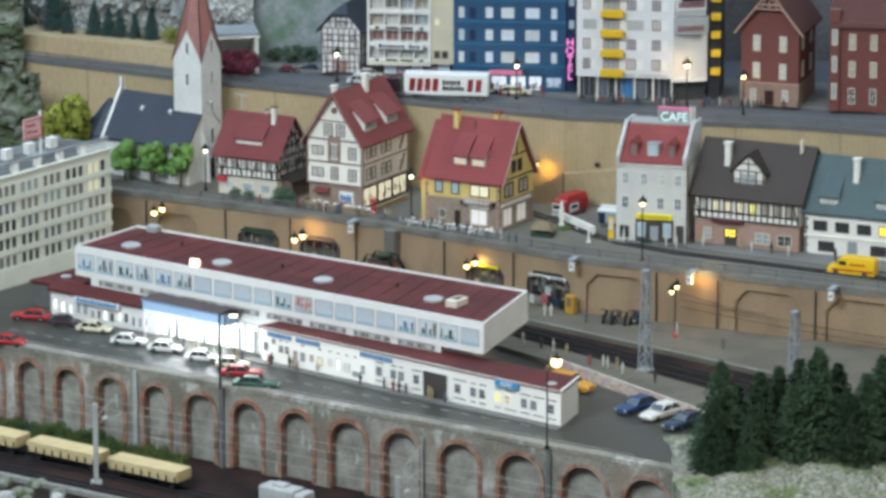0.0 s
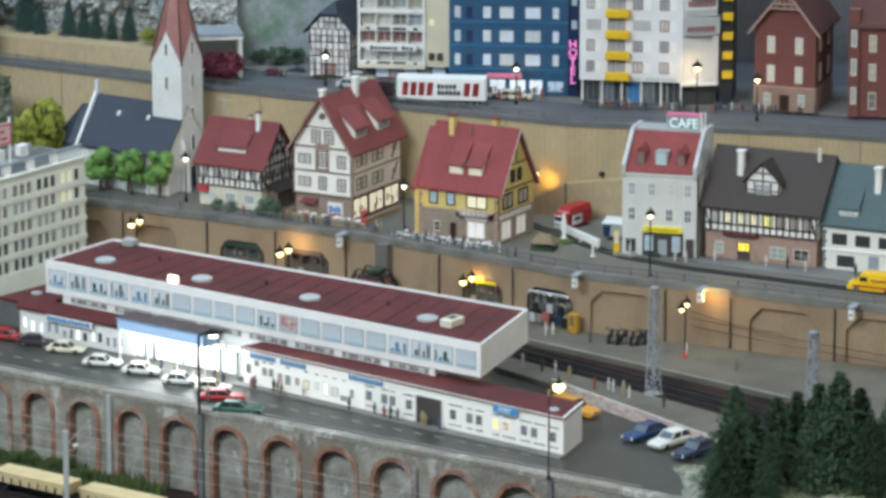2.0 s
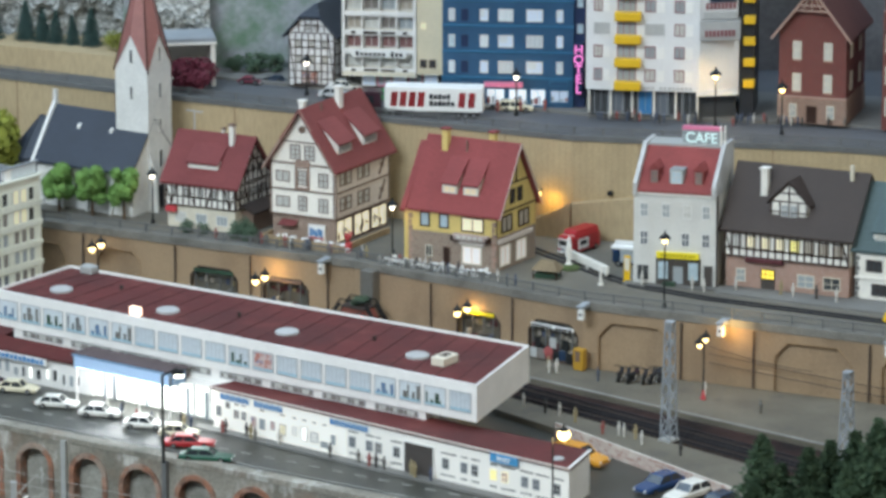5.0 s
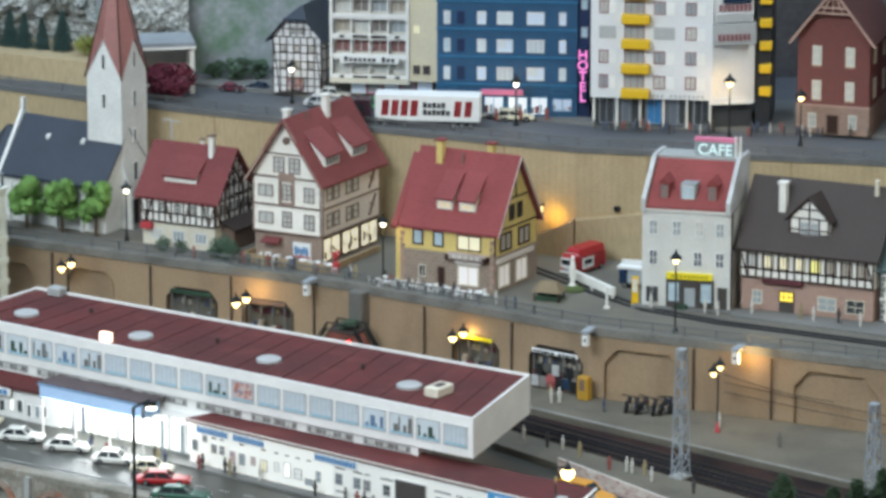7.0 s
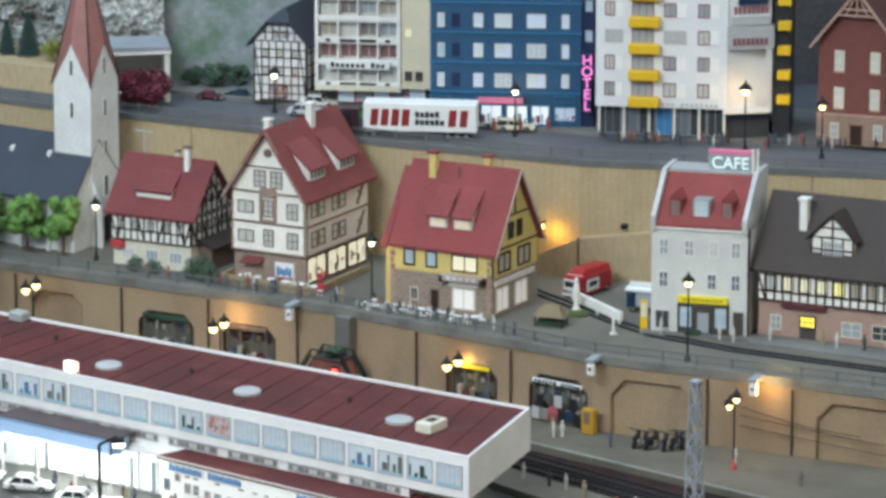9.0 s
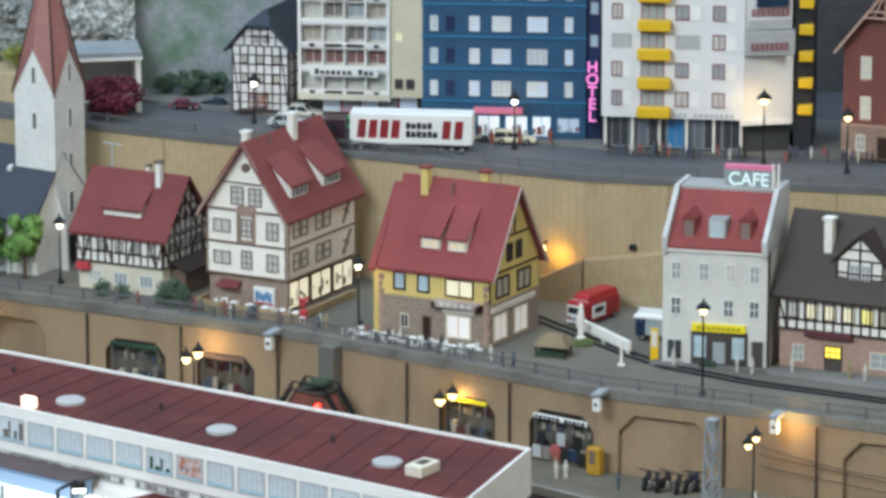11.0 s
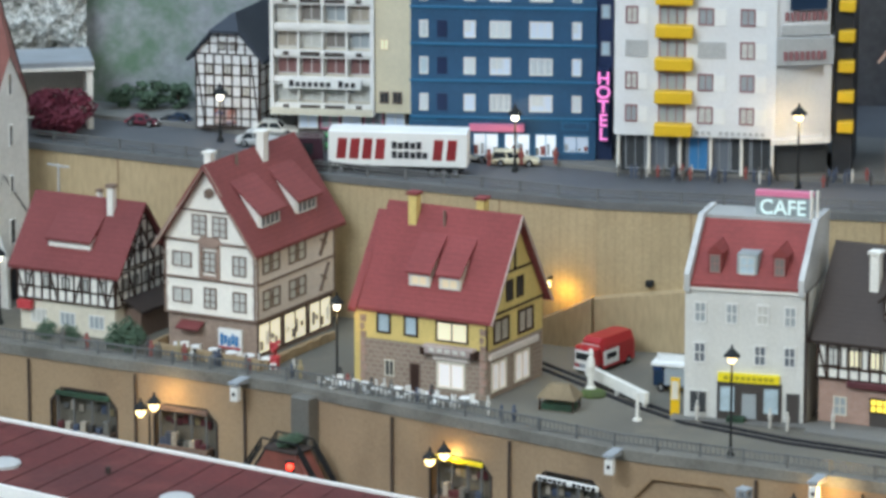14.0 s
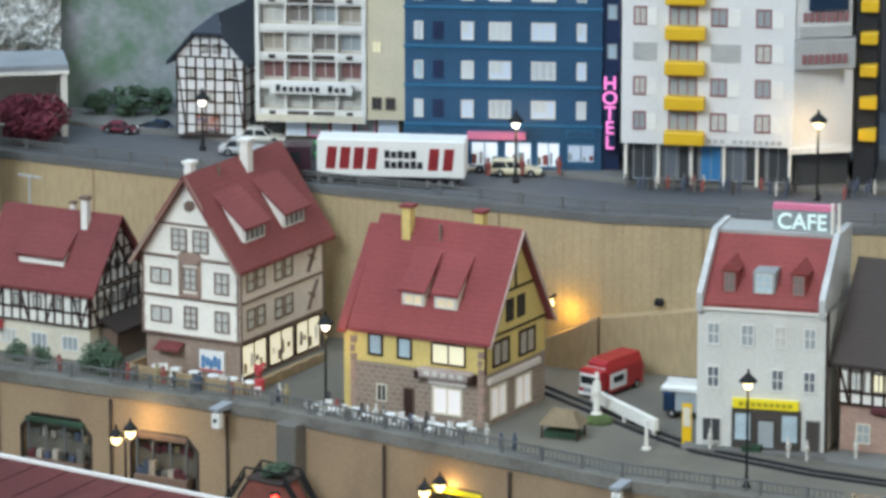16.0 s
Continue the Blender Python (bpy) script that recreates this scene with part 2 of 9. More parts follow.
    "pane_sill_blue": mat("pane_sill_blue", (0.33, 0.55, 0.66), 0.4, 0.1),
    "pane_print": tint(tint(mat("pane_print", (0.62, 0.50, 0.47), 0.4, 0.1, 200, 900, 0.0), (0.42, 0.13, 0.09), 90, 0.48, 0.56, 0.9), (0.10, 0.14, 0.28), 130, 0.56, 0.62, 0.9, None, 2.0),
    "pane_lit_dim": glow("pane_lit_dim", (0.95, 0.86, 0.60), 0.22),
    "canvas": mat("canvas", (0.23, 0.175, 0.105), 0.85, 0.15, 60, 500, 0.2),
    "vine": mat("vine", (0.105, 0.165, 0.105), 0.9, 0.30, 60, 700, 0.3, col2=(0.06, 0.105, 0.07)),
    "pane_pale": gloss("pane_pale", (0.36, 0.40, 0.42), 0.2),
    "pane_cream": mat("pane_cream", (0.46, 0.41, 0.34), 0.3, 0.15, 90, 700, 0.0),
    "pane_curtain": mat("pane_curtain", (0.62, 0.62, 0.58), 0.4, 0.12, 120, 900, 0.0),
    "pane_blue": mat("pane_blue", (0.50, 0.63, 0.70), 0.3, 0.16, 70, 700, 0.0, rnd=0.12),
    "pane_white_lit": glow("pane_white_lit", (0.55, 0.64, 0.76), 0.10),
    "pane_maroon": mat("pane_maroon", (0.26, 0.135, 0.13), 0.3, 0.15, 90, 700, 0.0),
    "shop_white": glow("shop_white", (0.75, 0.82, 0.88), 0.42),
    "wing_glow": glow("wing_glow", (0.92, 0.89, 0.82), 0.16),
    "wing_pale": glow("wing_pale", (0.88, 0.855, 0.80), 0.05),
    "pane_yellow_lit": glow("pane_yellow_lit", (1.0, 0.78, 0.10), 0.9),
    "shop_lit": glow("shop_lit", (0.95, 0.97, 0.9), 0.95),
    "blue_wall": mat("blue_wall", (0.028, 0.095, 0.19), 0.45, 0.10, 20, 300, 0.05),
    "blue_dark": mat("blue_dark", (0.012, 0.028, 0.085), 0.45, 0.10, 20, 300, 0.05),
    "blue_band": mat("blue_band", (0.03, 0.16, 0.30), 0.45, 0.06),
    "tower_shade_dark": mat("tower_shade_dark", (0.030, 0.034, 0.042), 0.5, 0.12),
    "backdrop_unlit": mat("backdrop_unlit", (0.150, 0.155, 0.172), 0.9, 0.14, 9, 120, 0.3, col2=(0.095, 0.098, 0.110)),
    "tower_white": mat("tower_white", (0.74, 0.75, 0.76), 0.5, 0.04, 20, 300, 0.03),
    "yellow": mat("yellow", (0.75, 0.47, 0.02), 0.45, 0.05),
    "sign_yellow": glow("sign_yellow", (0.72, 0.60, 0.02), 0.16),
    "sign_blue": mat("sign_blue", (0.045, 0.21, 0.46), 0.4, 0.05),
    "canopy_blue": mat("canopy_blue", (0.22, 0.36, 0.55), 0.4, 0.05),
    "pink_neon": glow("pink_neon", (0.95, 0.24, 0.62), 0.62),
    "pink": mat("pink", (0.75, 0.22, 0.36), 0.5, 0.05),
    "stall_pink": mat("stall_pink", (0.42, 0.10, 0.10), 0.6, 0.2, 120, 700, 0.1),
    "deck_wood": ribbed("deck_wood", (0.34, 0.23, 0.13), 0.0045, "X", 0.8, 0.0003, 0.7),
    "verge_leaf": mat("verge_leaf", (0.075, 0.125, 0.030), 0.9, 0.3, 60, 700, 0.3, col2=(0.035, 0.06, 0.02)),
    "line_soft": mat("line_soft", (0.30, 0.29, 0.28), 0.7, 0.2),
    "canopy_top": mat("canopy_top", (0.105, 0.075, 0.078), 0.8, 0.12),
    "stair_red": tint(mat("stair_red", (0.25, 0.075, 0.055), 0.85, 0.2, 60, 500, 0.3, col2=(0.17, 0.055, 0.042)), (0.12, 0.06, 0.045), 40, 0.55, 0.68, 0.6),
    "red": gloss("red", (0.42, 0.014, 0.020), 0.42),
    "green": gloss("green", (0.01, 0.085, 0.05), 0.42),
    "green_bright": gloss("green_bright", (0.03, 0.33, 0.10), 0.25),
    "blue": gloss("blue", (0.014, 0.048, 0.15), 0.25),
    "navy": gloss("navy", (0.015, 0.035, 0.075), 0.2),
    "car_white": gloss("car_white", (0.74, 0.73, 0.68), 0.25),
    "car_cream": gloss("car_cream", (0.72, 0.66, 0.48), 0.25),
    "car_dark": gloss("car_dark", (0.045, 0.02, 0.03), 0.2),
    "car_orange": gloss("car_orange", (0.66, 0.30, 0.03), 0.25),
    "car_yellow": gloss("car_yellow", (0.85, 0.52, 0.01), 0.3),
    "glass_dark": gloss("glass_dark", (0.02, 0.025, 0.03), 0.08),
    "rubber": mat("rubber", (0.02, 0.02, 0.02), 0.8, 0.1),
    "chrome": mat("chrome", (0.6, 0.6, 0.6), 0.25, 0.05, metal=0.9),
    "iron": mat("iron", (0.025, 0.027, 0.028), 0.5, 0.12),
    "fence_grey": mat("fence_grey", (0.145, 0.15, 0.15), 0.6, 0.12),
    "steel_grey": mat("steel_grey", (0.33, 0.36, 0.39), 0.55, 0.10),
    "concrete": mat("concrete", (0.40, 0.41, 0.40), 0.8, 0.10, 20, 400, 0.2),
    "wire": mat("wire", (0.42, 0.41, 0.38), 0.5, 0.05, metal=0.2),
    "wagon_grey": mat("wagon_grey", (0.45, 0.46, 0.46), 0.55, 0.08),
    "post_blue": mat("post_blue", (0.07, 0.30, 0.56), 0.4, 0.05),
    "shop_pink": glow("shop_pink", (0.92, 0.86, 0.84), 0.18),
    "fir_teal": mat("fir_teal", (0.065, 0.13, 0.12), 0.9, 0.30, 60, 700, 0.3),
    "tan_board": mat("tan_board", (0.40, 0.29, 0.17), 0.75, 0.14, 60, 400, 0.2),
    "inn_board": mat("inn_board", (0.10, 0.022, 0.028), 0.6, 0.15),
    "felt_seam": mat("felt_seam", (0.062, 0.016, 0.015), 0.8, 0.1),
    "pane_slate": gloss("pane_slate", (0.15, 0.17, 0.20), 0.25),
    "pane_dormer": glow("pane_dormer", (0.85, 0.70, 0.48), 0.08),
    "sign_ochre": mat("sign_ochre", (0.42, 0.35, 0.02), 0.5, 0.1),
    "ochre": mat("ochre", (0.50, 0.28, 0.03), 0.5, 0.1),
    "lumber": mat("lumber", (0.66, 0.52, 0.28), 0.75, 0.10, 40, 500, 0.2),
    "bulb_warm": glow("bulb_warm", (1.0, 0.74, 0.32), 5.0),
    "bulb_white": glow("bulb_white", (1.0, 0.95, 0.80), 3.5),
    "bulb_red": glow("bulb_red", (1.0, 0.04, 0.02), 5.0),
    "bark": mat("bark", (0.10, 0.065, 0.04), 0.9, 0.2),
    "pine": mat("pine", (0.036, 0.064, 0.040), 0.9, 0.40, 22, 500, 0.4, col2=(0.085, 0.130, 0.072), rnd=0.28),
    "leaf": mat("leaf", (0.21, 0.38, 0.10), 0.85, 0.30, 60, 700, 0.3, col2=(0.11, 0.22, 0.055)),
    "leaf_olive": mat("leaf_olive", (0.32, 0.33, 0.05), 0.85, 0.30, 60, 700, 0.3, col2=(0.16, 0.20, 0.03)),
    "leaf_dark": mat("leaf_dark", (0.035, 0.085, 0.05), 0.9, 0.30, 60, 700, 0.3),
    "leaf_red": mat("leaf_red", (0.20, 0.030, 0.055), 0.85, 0.30, 60, 700, 0.3),
    "room_wall": mat("room_wall", (0.78, 0.79, 0.80), 0.8, 0.05, 2, 40, 0.05),
    "room_floor": mat("room_floor", (0.42, 0.41, 0.40), 0.6, 0.08, 3, 60, 0.05),
    "paper_white": mat("paper_white", (0.82, 0.82, 0.80), 0.5, 0.03),
    "line_white": mat("line_white", (0.46, 0.46, 0.44), 0.7, 0.10),
    "line_grey": mat("line_grey", (0.27, 0.265, 0.24), 0.8, 0.2, 40, 400, 0.1),
    "sleeper_brown": mat("sleeper_brown", (0.035, 0.027, 0.022), 0.9, 0.25, 90, 700, 0.2, rnd=0.25),
    "ink": mat("ink", (0.03, 0.03, 0.035), 0.6, 0.05),
    "poster_red": mat("poster_red", (0.55, 0.06, 0.07), 0.5, 0.1),
}
for i, c in enumerate(((0.28, 0.08, 0.07), (0.07, 0.09, 0.14), (0.62, 0.60, 0.55), (0.05, 0.047, 0.045), (0.33, 0.27, 0.15), (0.15, 0.145, 0.13))):
    M["paint_%d" % i] = mat("paint_%d" % i, c, 0.55, 0.1)


for n in ("ballast", "ink", "dark_rib", "iron", "pine", "rubber", "timber", "mound"):
    M[n].node_tree.nodes["Principled BSDF"].inputs["Specular IOR Level"].default_value = 0.12


# ---- mesh helpers ----
SKEW = [0.0]


def part(name, bm, material, parent=None, label="", at=None):
    """Links a bmesh as one mesh object, under a thing or a part where one is given."""
    if SKEW[0] and parent is not None:
        for v in bm.verts:
            v.co.x += SKEW[0] * v.co.y
    me = bpy.data.meshes.new(name)
    bm.normal_update()
    bm.to_mesh(me)
    bm.free()
    me.materials.append(M[material] if isinstance(material, str) else material)
    ob = new(name, me)
    if parent is not None:
        ob.parent = parent
    if at is not None:
        ob.matrix_basis = at
    if label:
        ob["label"] = label
    if name.endswith("_lettering"):
        ob["kind"] = "stuff"
    return ob


def shared(name, me, parent=None, at=None, label=""):
    """Another object on a mesh that exists."""
    ob = new(name, me)
    if parent is not None:
        ob.parent = parent
    if at is not None:
        ob.matrix_basis = at
    if label:
        ob["label"] = label
    return ob


def thing(name, at, label, category, group="", kind=""):
    ob = new(name)
    ob.empty_display_size = 0.01
    ob.matrix_basis = at
    return tagged(ob, label, category, group, kind)


def B():
    return bmesh.new()


def box(bm, x0, x1, y0, y1, z0, z1):
    v = [bm.verts.new(p) for p in ((x0, y0, z0), (x1, y0, z0), (x1, y1, z0), (x0, y1, z0), (x0, y0, z1), (x1, y0, z1), (x1, y1, z1), (x0, y1, z1))]
    for f in ((3, 2, 1, 0), (4, 5, 6, 7), (0, 1, 5, 4), (1, 2, 6, 5), (2, 3, 7, 6), (3, 0, 4, 7)):
        bm.faces.new([v[i] for i in f])
    return bm


def bev(bm, w, seg=1):
    bmesh.ops.bevel(bm, geom=list(bm.edges), offset=w, segments=seg, affect="EDGES", profile=0.5)
    return bm


def prism(bm, pts, z0, z1):
    """An upright prism over a plan polygon given anticlockwise."""
    a = [bm.verts.new((x, y, z0)) for x, y in pts]
    b = [bm.verts.new((x, y, z1)) for x, y in pts]
    bm.faces.new(a[::-1])
    bm.faces.new(b)
    n = len(pts)
    for i in range(n):
        bm.faces.new((a[i], a[(i + 1) % n], b[(i + 1) % n], b[i]))
    return bm


def slab_yz(bm, pts, x0, x1):
    """A prism along x over a polygon of (y, z)."""
    a = [bm.verts.new((x0, y, z)) for y, z in pts]
    b = [bm.verts.new((x1, y, z)) for y, z in pts]
    bm.faces.new(a)
    bm.faces.new(b[::-1])
    n = len(pts)
    for i in range(n):
        bm.faces.new((a[(i + 1) % n], a[i], b[i], b[(i + 1) % n]))
    bmesh.ops.recalc_face_normals(bm, faces=bm.faces)
    return bm


def slab_xz(bm, pts, y0, y1):
    """A prism along y over a polygon of (x, z)."""
    a = [bm.verts.new((x, y0, z)) for x, z in pts]
    b = [bm.verts.new((x, y1, z)) for x, z in pts]
    bm.faces.new(a)
    bm.faces.new(b[::-1])
    n = len(pts)
    for i in range(n):
        bm.faces.new((a[(i + 1) % n], a[i], b[i], b[(i + 1) % n]))
    bmesh.ops.recalc_face_normals(bm, faces=bm.faces)
    return bm


def bar(bm, p, q, w, d=None):
    """A square bar from p to q."""
    p, q = Vector(p), Vector(q)
    d = d or w
    z = (q - p)
    n = z.length
    if n < 1e-6:
        return bm
    z /= n
    x = z.cross(Vector((0, 1, 0)) if abs(z.y) < 0.9 else Vector((1, 0, 0))).normalized()
    y = z.cross(x)
    m = Matrix((x, y, z)).transposed().to_4x4()
    m.translation = (p + q) / 2
    bmesh.ops.create_cube(bm, size=1.0, matrix=m @ Matrix.Diagonal((w, d, n, 1)))
    return bm


def rod(bm, p, q, r0, r1=None, seg=8):
    p, q = Vector(p), Vector(q)
    z = q - p
    m = z.to_track_quat("Z", "Y").to_matrix().to_4x4()
    m.translation = (p + q) / 2
    bmesh.ops.create_cone(bm, cap_ends=True, segments=seg, radius1=r0, radius2=r0 if r1 is None else r1, depth=z.length, matrix=m)
    return bm


def lathe(bm, profile, seg=12, centre=(0, 0, 0)):
    """A body of revolution from (radius, z) pairs."""
    cx, cy, cz = centre
    rings = [[bm.verts.new((cx + r * math.cos(a * 2 * math.pi / seg), cy + r * math.sin(a * 2 * math.pi / seg), cz + z)) for a in range(seg)] for r, z in profile]
    for lo, hi in zip(rings, rings[1:]):
        for i in range(seg):
            bm.faces.new((lo[i], lo[(i + 1) % seg], hi[(i + 1) % seg], hi[i]))
    bm.faces.new(rings[0][::-1])
    bm.faces.new(rings[-1])
    return bm


def loft(bm, rings):
    vs = [[bm.verts.new(p) for p in r] for r in rings]
    n = len(vs[0])
    for a, b in zip(vs, vs[1:]):
        for i in range(n):
            bm.faces.new((a[i], a[(i + 1) % n], b[(i + 1) % n], b[i]))
    bm.faces.new(vs[0][::-1])
    bm.faces.new(vs[-1])
    bmesh.ops.recalc_face_normals(bm, faces=bm.faces)
    return bm


def lettering(name, words, size, material, parent, at, label="", depth=0.0004):
    cu = bpy.data.curves.new(name, "FONT")
    cu.body, cu.size, cu.extrude, cu.align_x = words, size, depth, "CENTER"
    cu.offset = size * 0.015
    tmp = new(name, cu)
    me = bpy.data.meshes.new_from_object(tmp)
    bpy.data.objects.remove(tmp)
    bpy.data.curves.remove(cu)
    me.materials.clear()
    me.materials.append(M[material])
    return shared(name, me, parent, at, label)


# ---- room round the layout ----
def room():
    f = part("floor", box(B(), -4.2, 4.2, -9.2, 2.6, -1.1, -1.0), "room_floor")
    tagged(f, "plain grey floor of the exhibition room", "floor", kind="structure")
    c = part("ceiling", box(B(), -4.2, 4.2, -9.2, 2.6, 3.4, 3.5), "room_wall")
    tagged(c, "pale painted ceiling of the exhibition room", "ceiling", kind="structure")
    for n, q in (("wall_north", (-4.2, 4.2, 2.4, 2.6, -1.0, 3.4)), ("wall_south", (-4.2, 4.2, -9.2, -9.0, -1.0, 3.4)), ("wall_west", (-4.2, -4.0, -9.0, 2.4, -1.0, 3.4)), ("wall_east", (4.0, 4.2, -9.0, 2.4, -1.0, 3.4))):
        w = part(n, box(B(), *q), "room_wall")
        tagged(w, "pale painted wall of the exhibition room", "wall", kind="structure")


room()


# ---- terraces of the layout ----
def offset(pts, d):
    """The polyline moved to its left by d."""
    out = []
    for i, p in enumerate(pts):
        a, b = Vector(pts[max(i - 1, 0)]), Vector(pts[min(i + 1, len(pts) - 1)])
        t = (b - a).normalized()
        out.append((p[0] - t.y * d, p[1] + t.x * d))
    return out


def strip(name, line, d0, d1, z0, z1, material, label, category, kind="structure"):
    """A flat strip between two offsets of a polyline."""
    bm = B()
    prism(bm, offset(line, d0) + offset(line, d1)[::-1], z0, z1)
    return tagged(part(name, bm, material), label, category, kind=kind)


FRONT = [(-1.75, 0.523), (-0.666, -0.176), (0.005, -0.609), (0.36, -0.838), (0.62, -1.006)]
STREET = [(-1.75, 0.986), (-0.90, 0.566), (-0.10, 0.171), (0.20, -0.035), (0.95, -0.365), (1.75, -0.72)]
UPPER = [(-1.75, 1.22), (-0.663, 0.708), (-0.374, 0.554), (-0.173, 0.462), (0.195, 0.308), (0.553, 0.244), (0.699, 0.197), (1.75, 0.0)]

tagged(part("ground", prism(B(), [(-1.8, -1.6), (1.8, -1.6), (1.8, 1.7), (-1.8, 1.7)], -1.0, -0.125), "ballast"), "dark gravel top of the layout table", "ground", kind="structure")
tagged(part("plaza", prism(B(), FRONT + [(1.75, -1.006)] + STREET[::-1], -0.124, 0.0), "asphalt_shiny"), "dark asphalt station forecourt and car park", "road", kind="structure")
tagged(part("street", prism(B(), offset(STREET, 0.012) + UPPER[::-1], 0.0, 0.09), "asphalt"), "grey asphalt street of the middle terrace", "road", kind="structure")
tagged(part("upper_street", prism(B(), offset(UPPER, 0.012) + [(1.75, 1.65), (-1.75, 1.65)], 0.09, 0.23), "asphalt_upper"), "grey asphalt street of the upper terrace", "road", kind="structure")
strip("pavement_upper", UPPER[1:7], 0.125, 0.30, 0.23, 0.2345, "pavement", "light grey pavement along the upper houses", "pavement")
strip("pavement_middle", [(0.375, 0.020), (0.66, -0.120), (0.95, -0.255)], 0.0, 0.060, 0.09, 0.0930, "pavement", "light grey pavement before the middle houses", "pavement")
strip("pavement_cafe", [(0.255, 0.060), (0.385, 0.029)], 0.0, 0.020, 0.09, 0.0925, "pavement", "pale pavement before the cafe", "pavement")
strip("kerb", STREET[0:6], -0.002, 0.012, 0.084, 0.0945, "kerb_stone", "worn grey concrete kerb at the street edge", "kerb")
strip("kerb_upper", UPPER[0:8], -0.002, 0.010, 0.226, 0.2335, "fence_grey", "dark grey kerb at the upper street edge", "kerb")
strip("kerb_plaza", FRONT[0:4], -0.0175, 0.002, -0.0045, 0.0025, "stone", "worn concrete coping on the viaduct wall", "kerb")


def seg_pose(a, b, z=0.0):
    return pose(a[0], a[1], z, 0, 0, math.degrees(math.atan2(b[1] - a[1], b[0] - a[0]))), math.hypot(b[0] - a[0], b[1] - a[1])


def arc_points(cx, r, zs, seg):
    """A round arch, or with three sides a flat head with clipped corners."""
    if seg == 3:
        return [(cx - r, zs + 0.42 * r), (cx - 0.66 * r, zs + 0.80 * r), (cx + 0.66 * r, zs + 0.80 * r), (cx + r, zs + 0.42 * r)]
    return [(cx - r * math.cos(i * math.pi / seg), zs + r * math.sin(i * math.pi / seg)) for i in range(seg + 1)]


def arched(bm, x0, x1, z0, z1, cx, r, zs, y=0.0, depth=0.01, seg=12):
    """A wall panel with a round-headed opening and its reveals."""
    arc = arc_points(cx, r, zs, seg)
    out = [(cx - r, z0)] + arc + [(cx + r, z0)]

    def quad(*ps):
        bm.faces.new([bm.verts.new(p) for p in ps])
    quad((x0, y, z0), (cx - r, y, z0), (cx - r, y, zs), (x0, y, zs))
    quad((x0, y, zs), (cx - r, y, zs), (cx - r, y, z1), (x0, y, z1))
    quad((cx + r, y, z0), (x1, y, z0), (x1, y, zs), (cx + r, y, zs))
    quad((cx + r, y, zs), (x1, y, zs), (x1, y, z1), (cx + r, y, z1))
    for (ax, az), (bx, bz) in zip(arc, arc[1:]):
        quad((ax, y, az), (bx, y, bz), (bx, y, z1), (ax, y, z1))
    for (ax, az), (bx, bz) in zip(out, out[1:]):
        quad((ax, y, az), (ax, y + depth, az), (bx, y + depth, bz), (bx, y, bz))


def ring(bm, cx, r0, r1, zs, z0, y0, y1, seg=12):
    """The raised ring of stones round an arch, with its jambs."""
    def pts(r):
        return [(cx - r, z0)] + arc_points(cx, r, zs, seg) + [(cx + r, z0)]
    a, b = pts(r0), pts(r1)
    fa, fb = [bm.verts.new((x, y0, z)) for x, z in a], [bm.verts.new((x, y0, z)) for x, z in b]
    ba, bb = [bm.verts.new((x, y1, z)) for x, z in a], [bm.verts.new((x, y1, z)) for x, z in b]
    for i in range(len(a) - 1):
        bm.faces.new((fa[i], fa[i + 1], fb[i + 1], fb[i]))
        bm.faces.new((fb[i], fb[i + 1], bb[i + 1], bb[i]))
        bm.faces.new((fa[i + 1], fa[i], ba[i], ba[i + 1]))


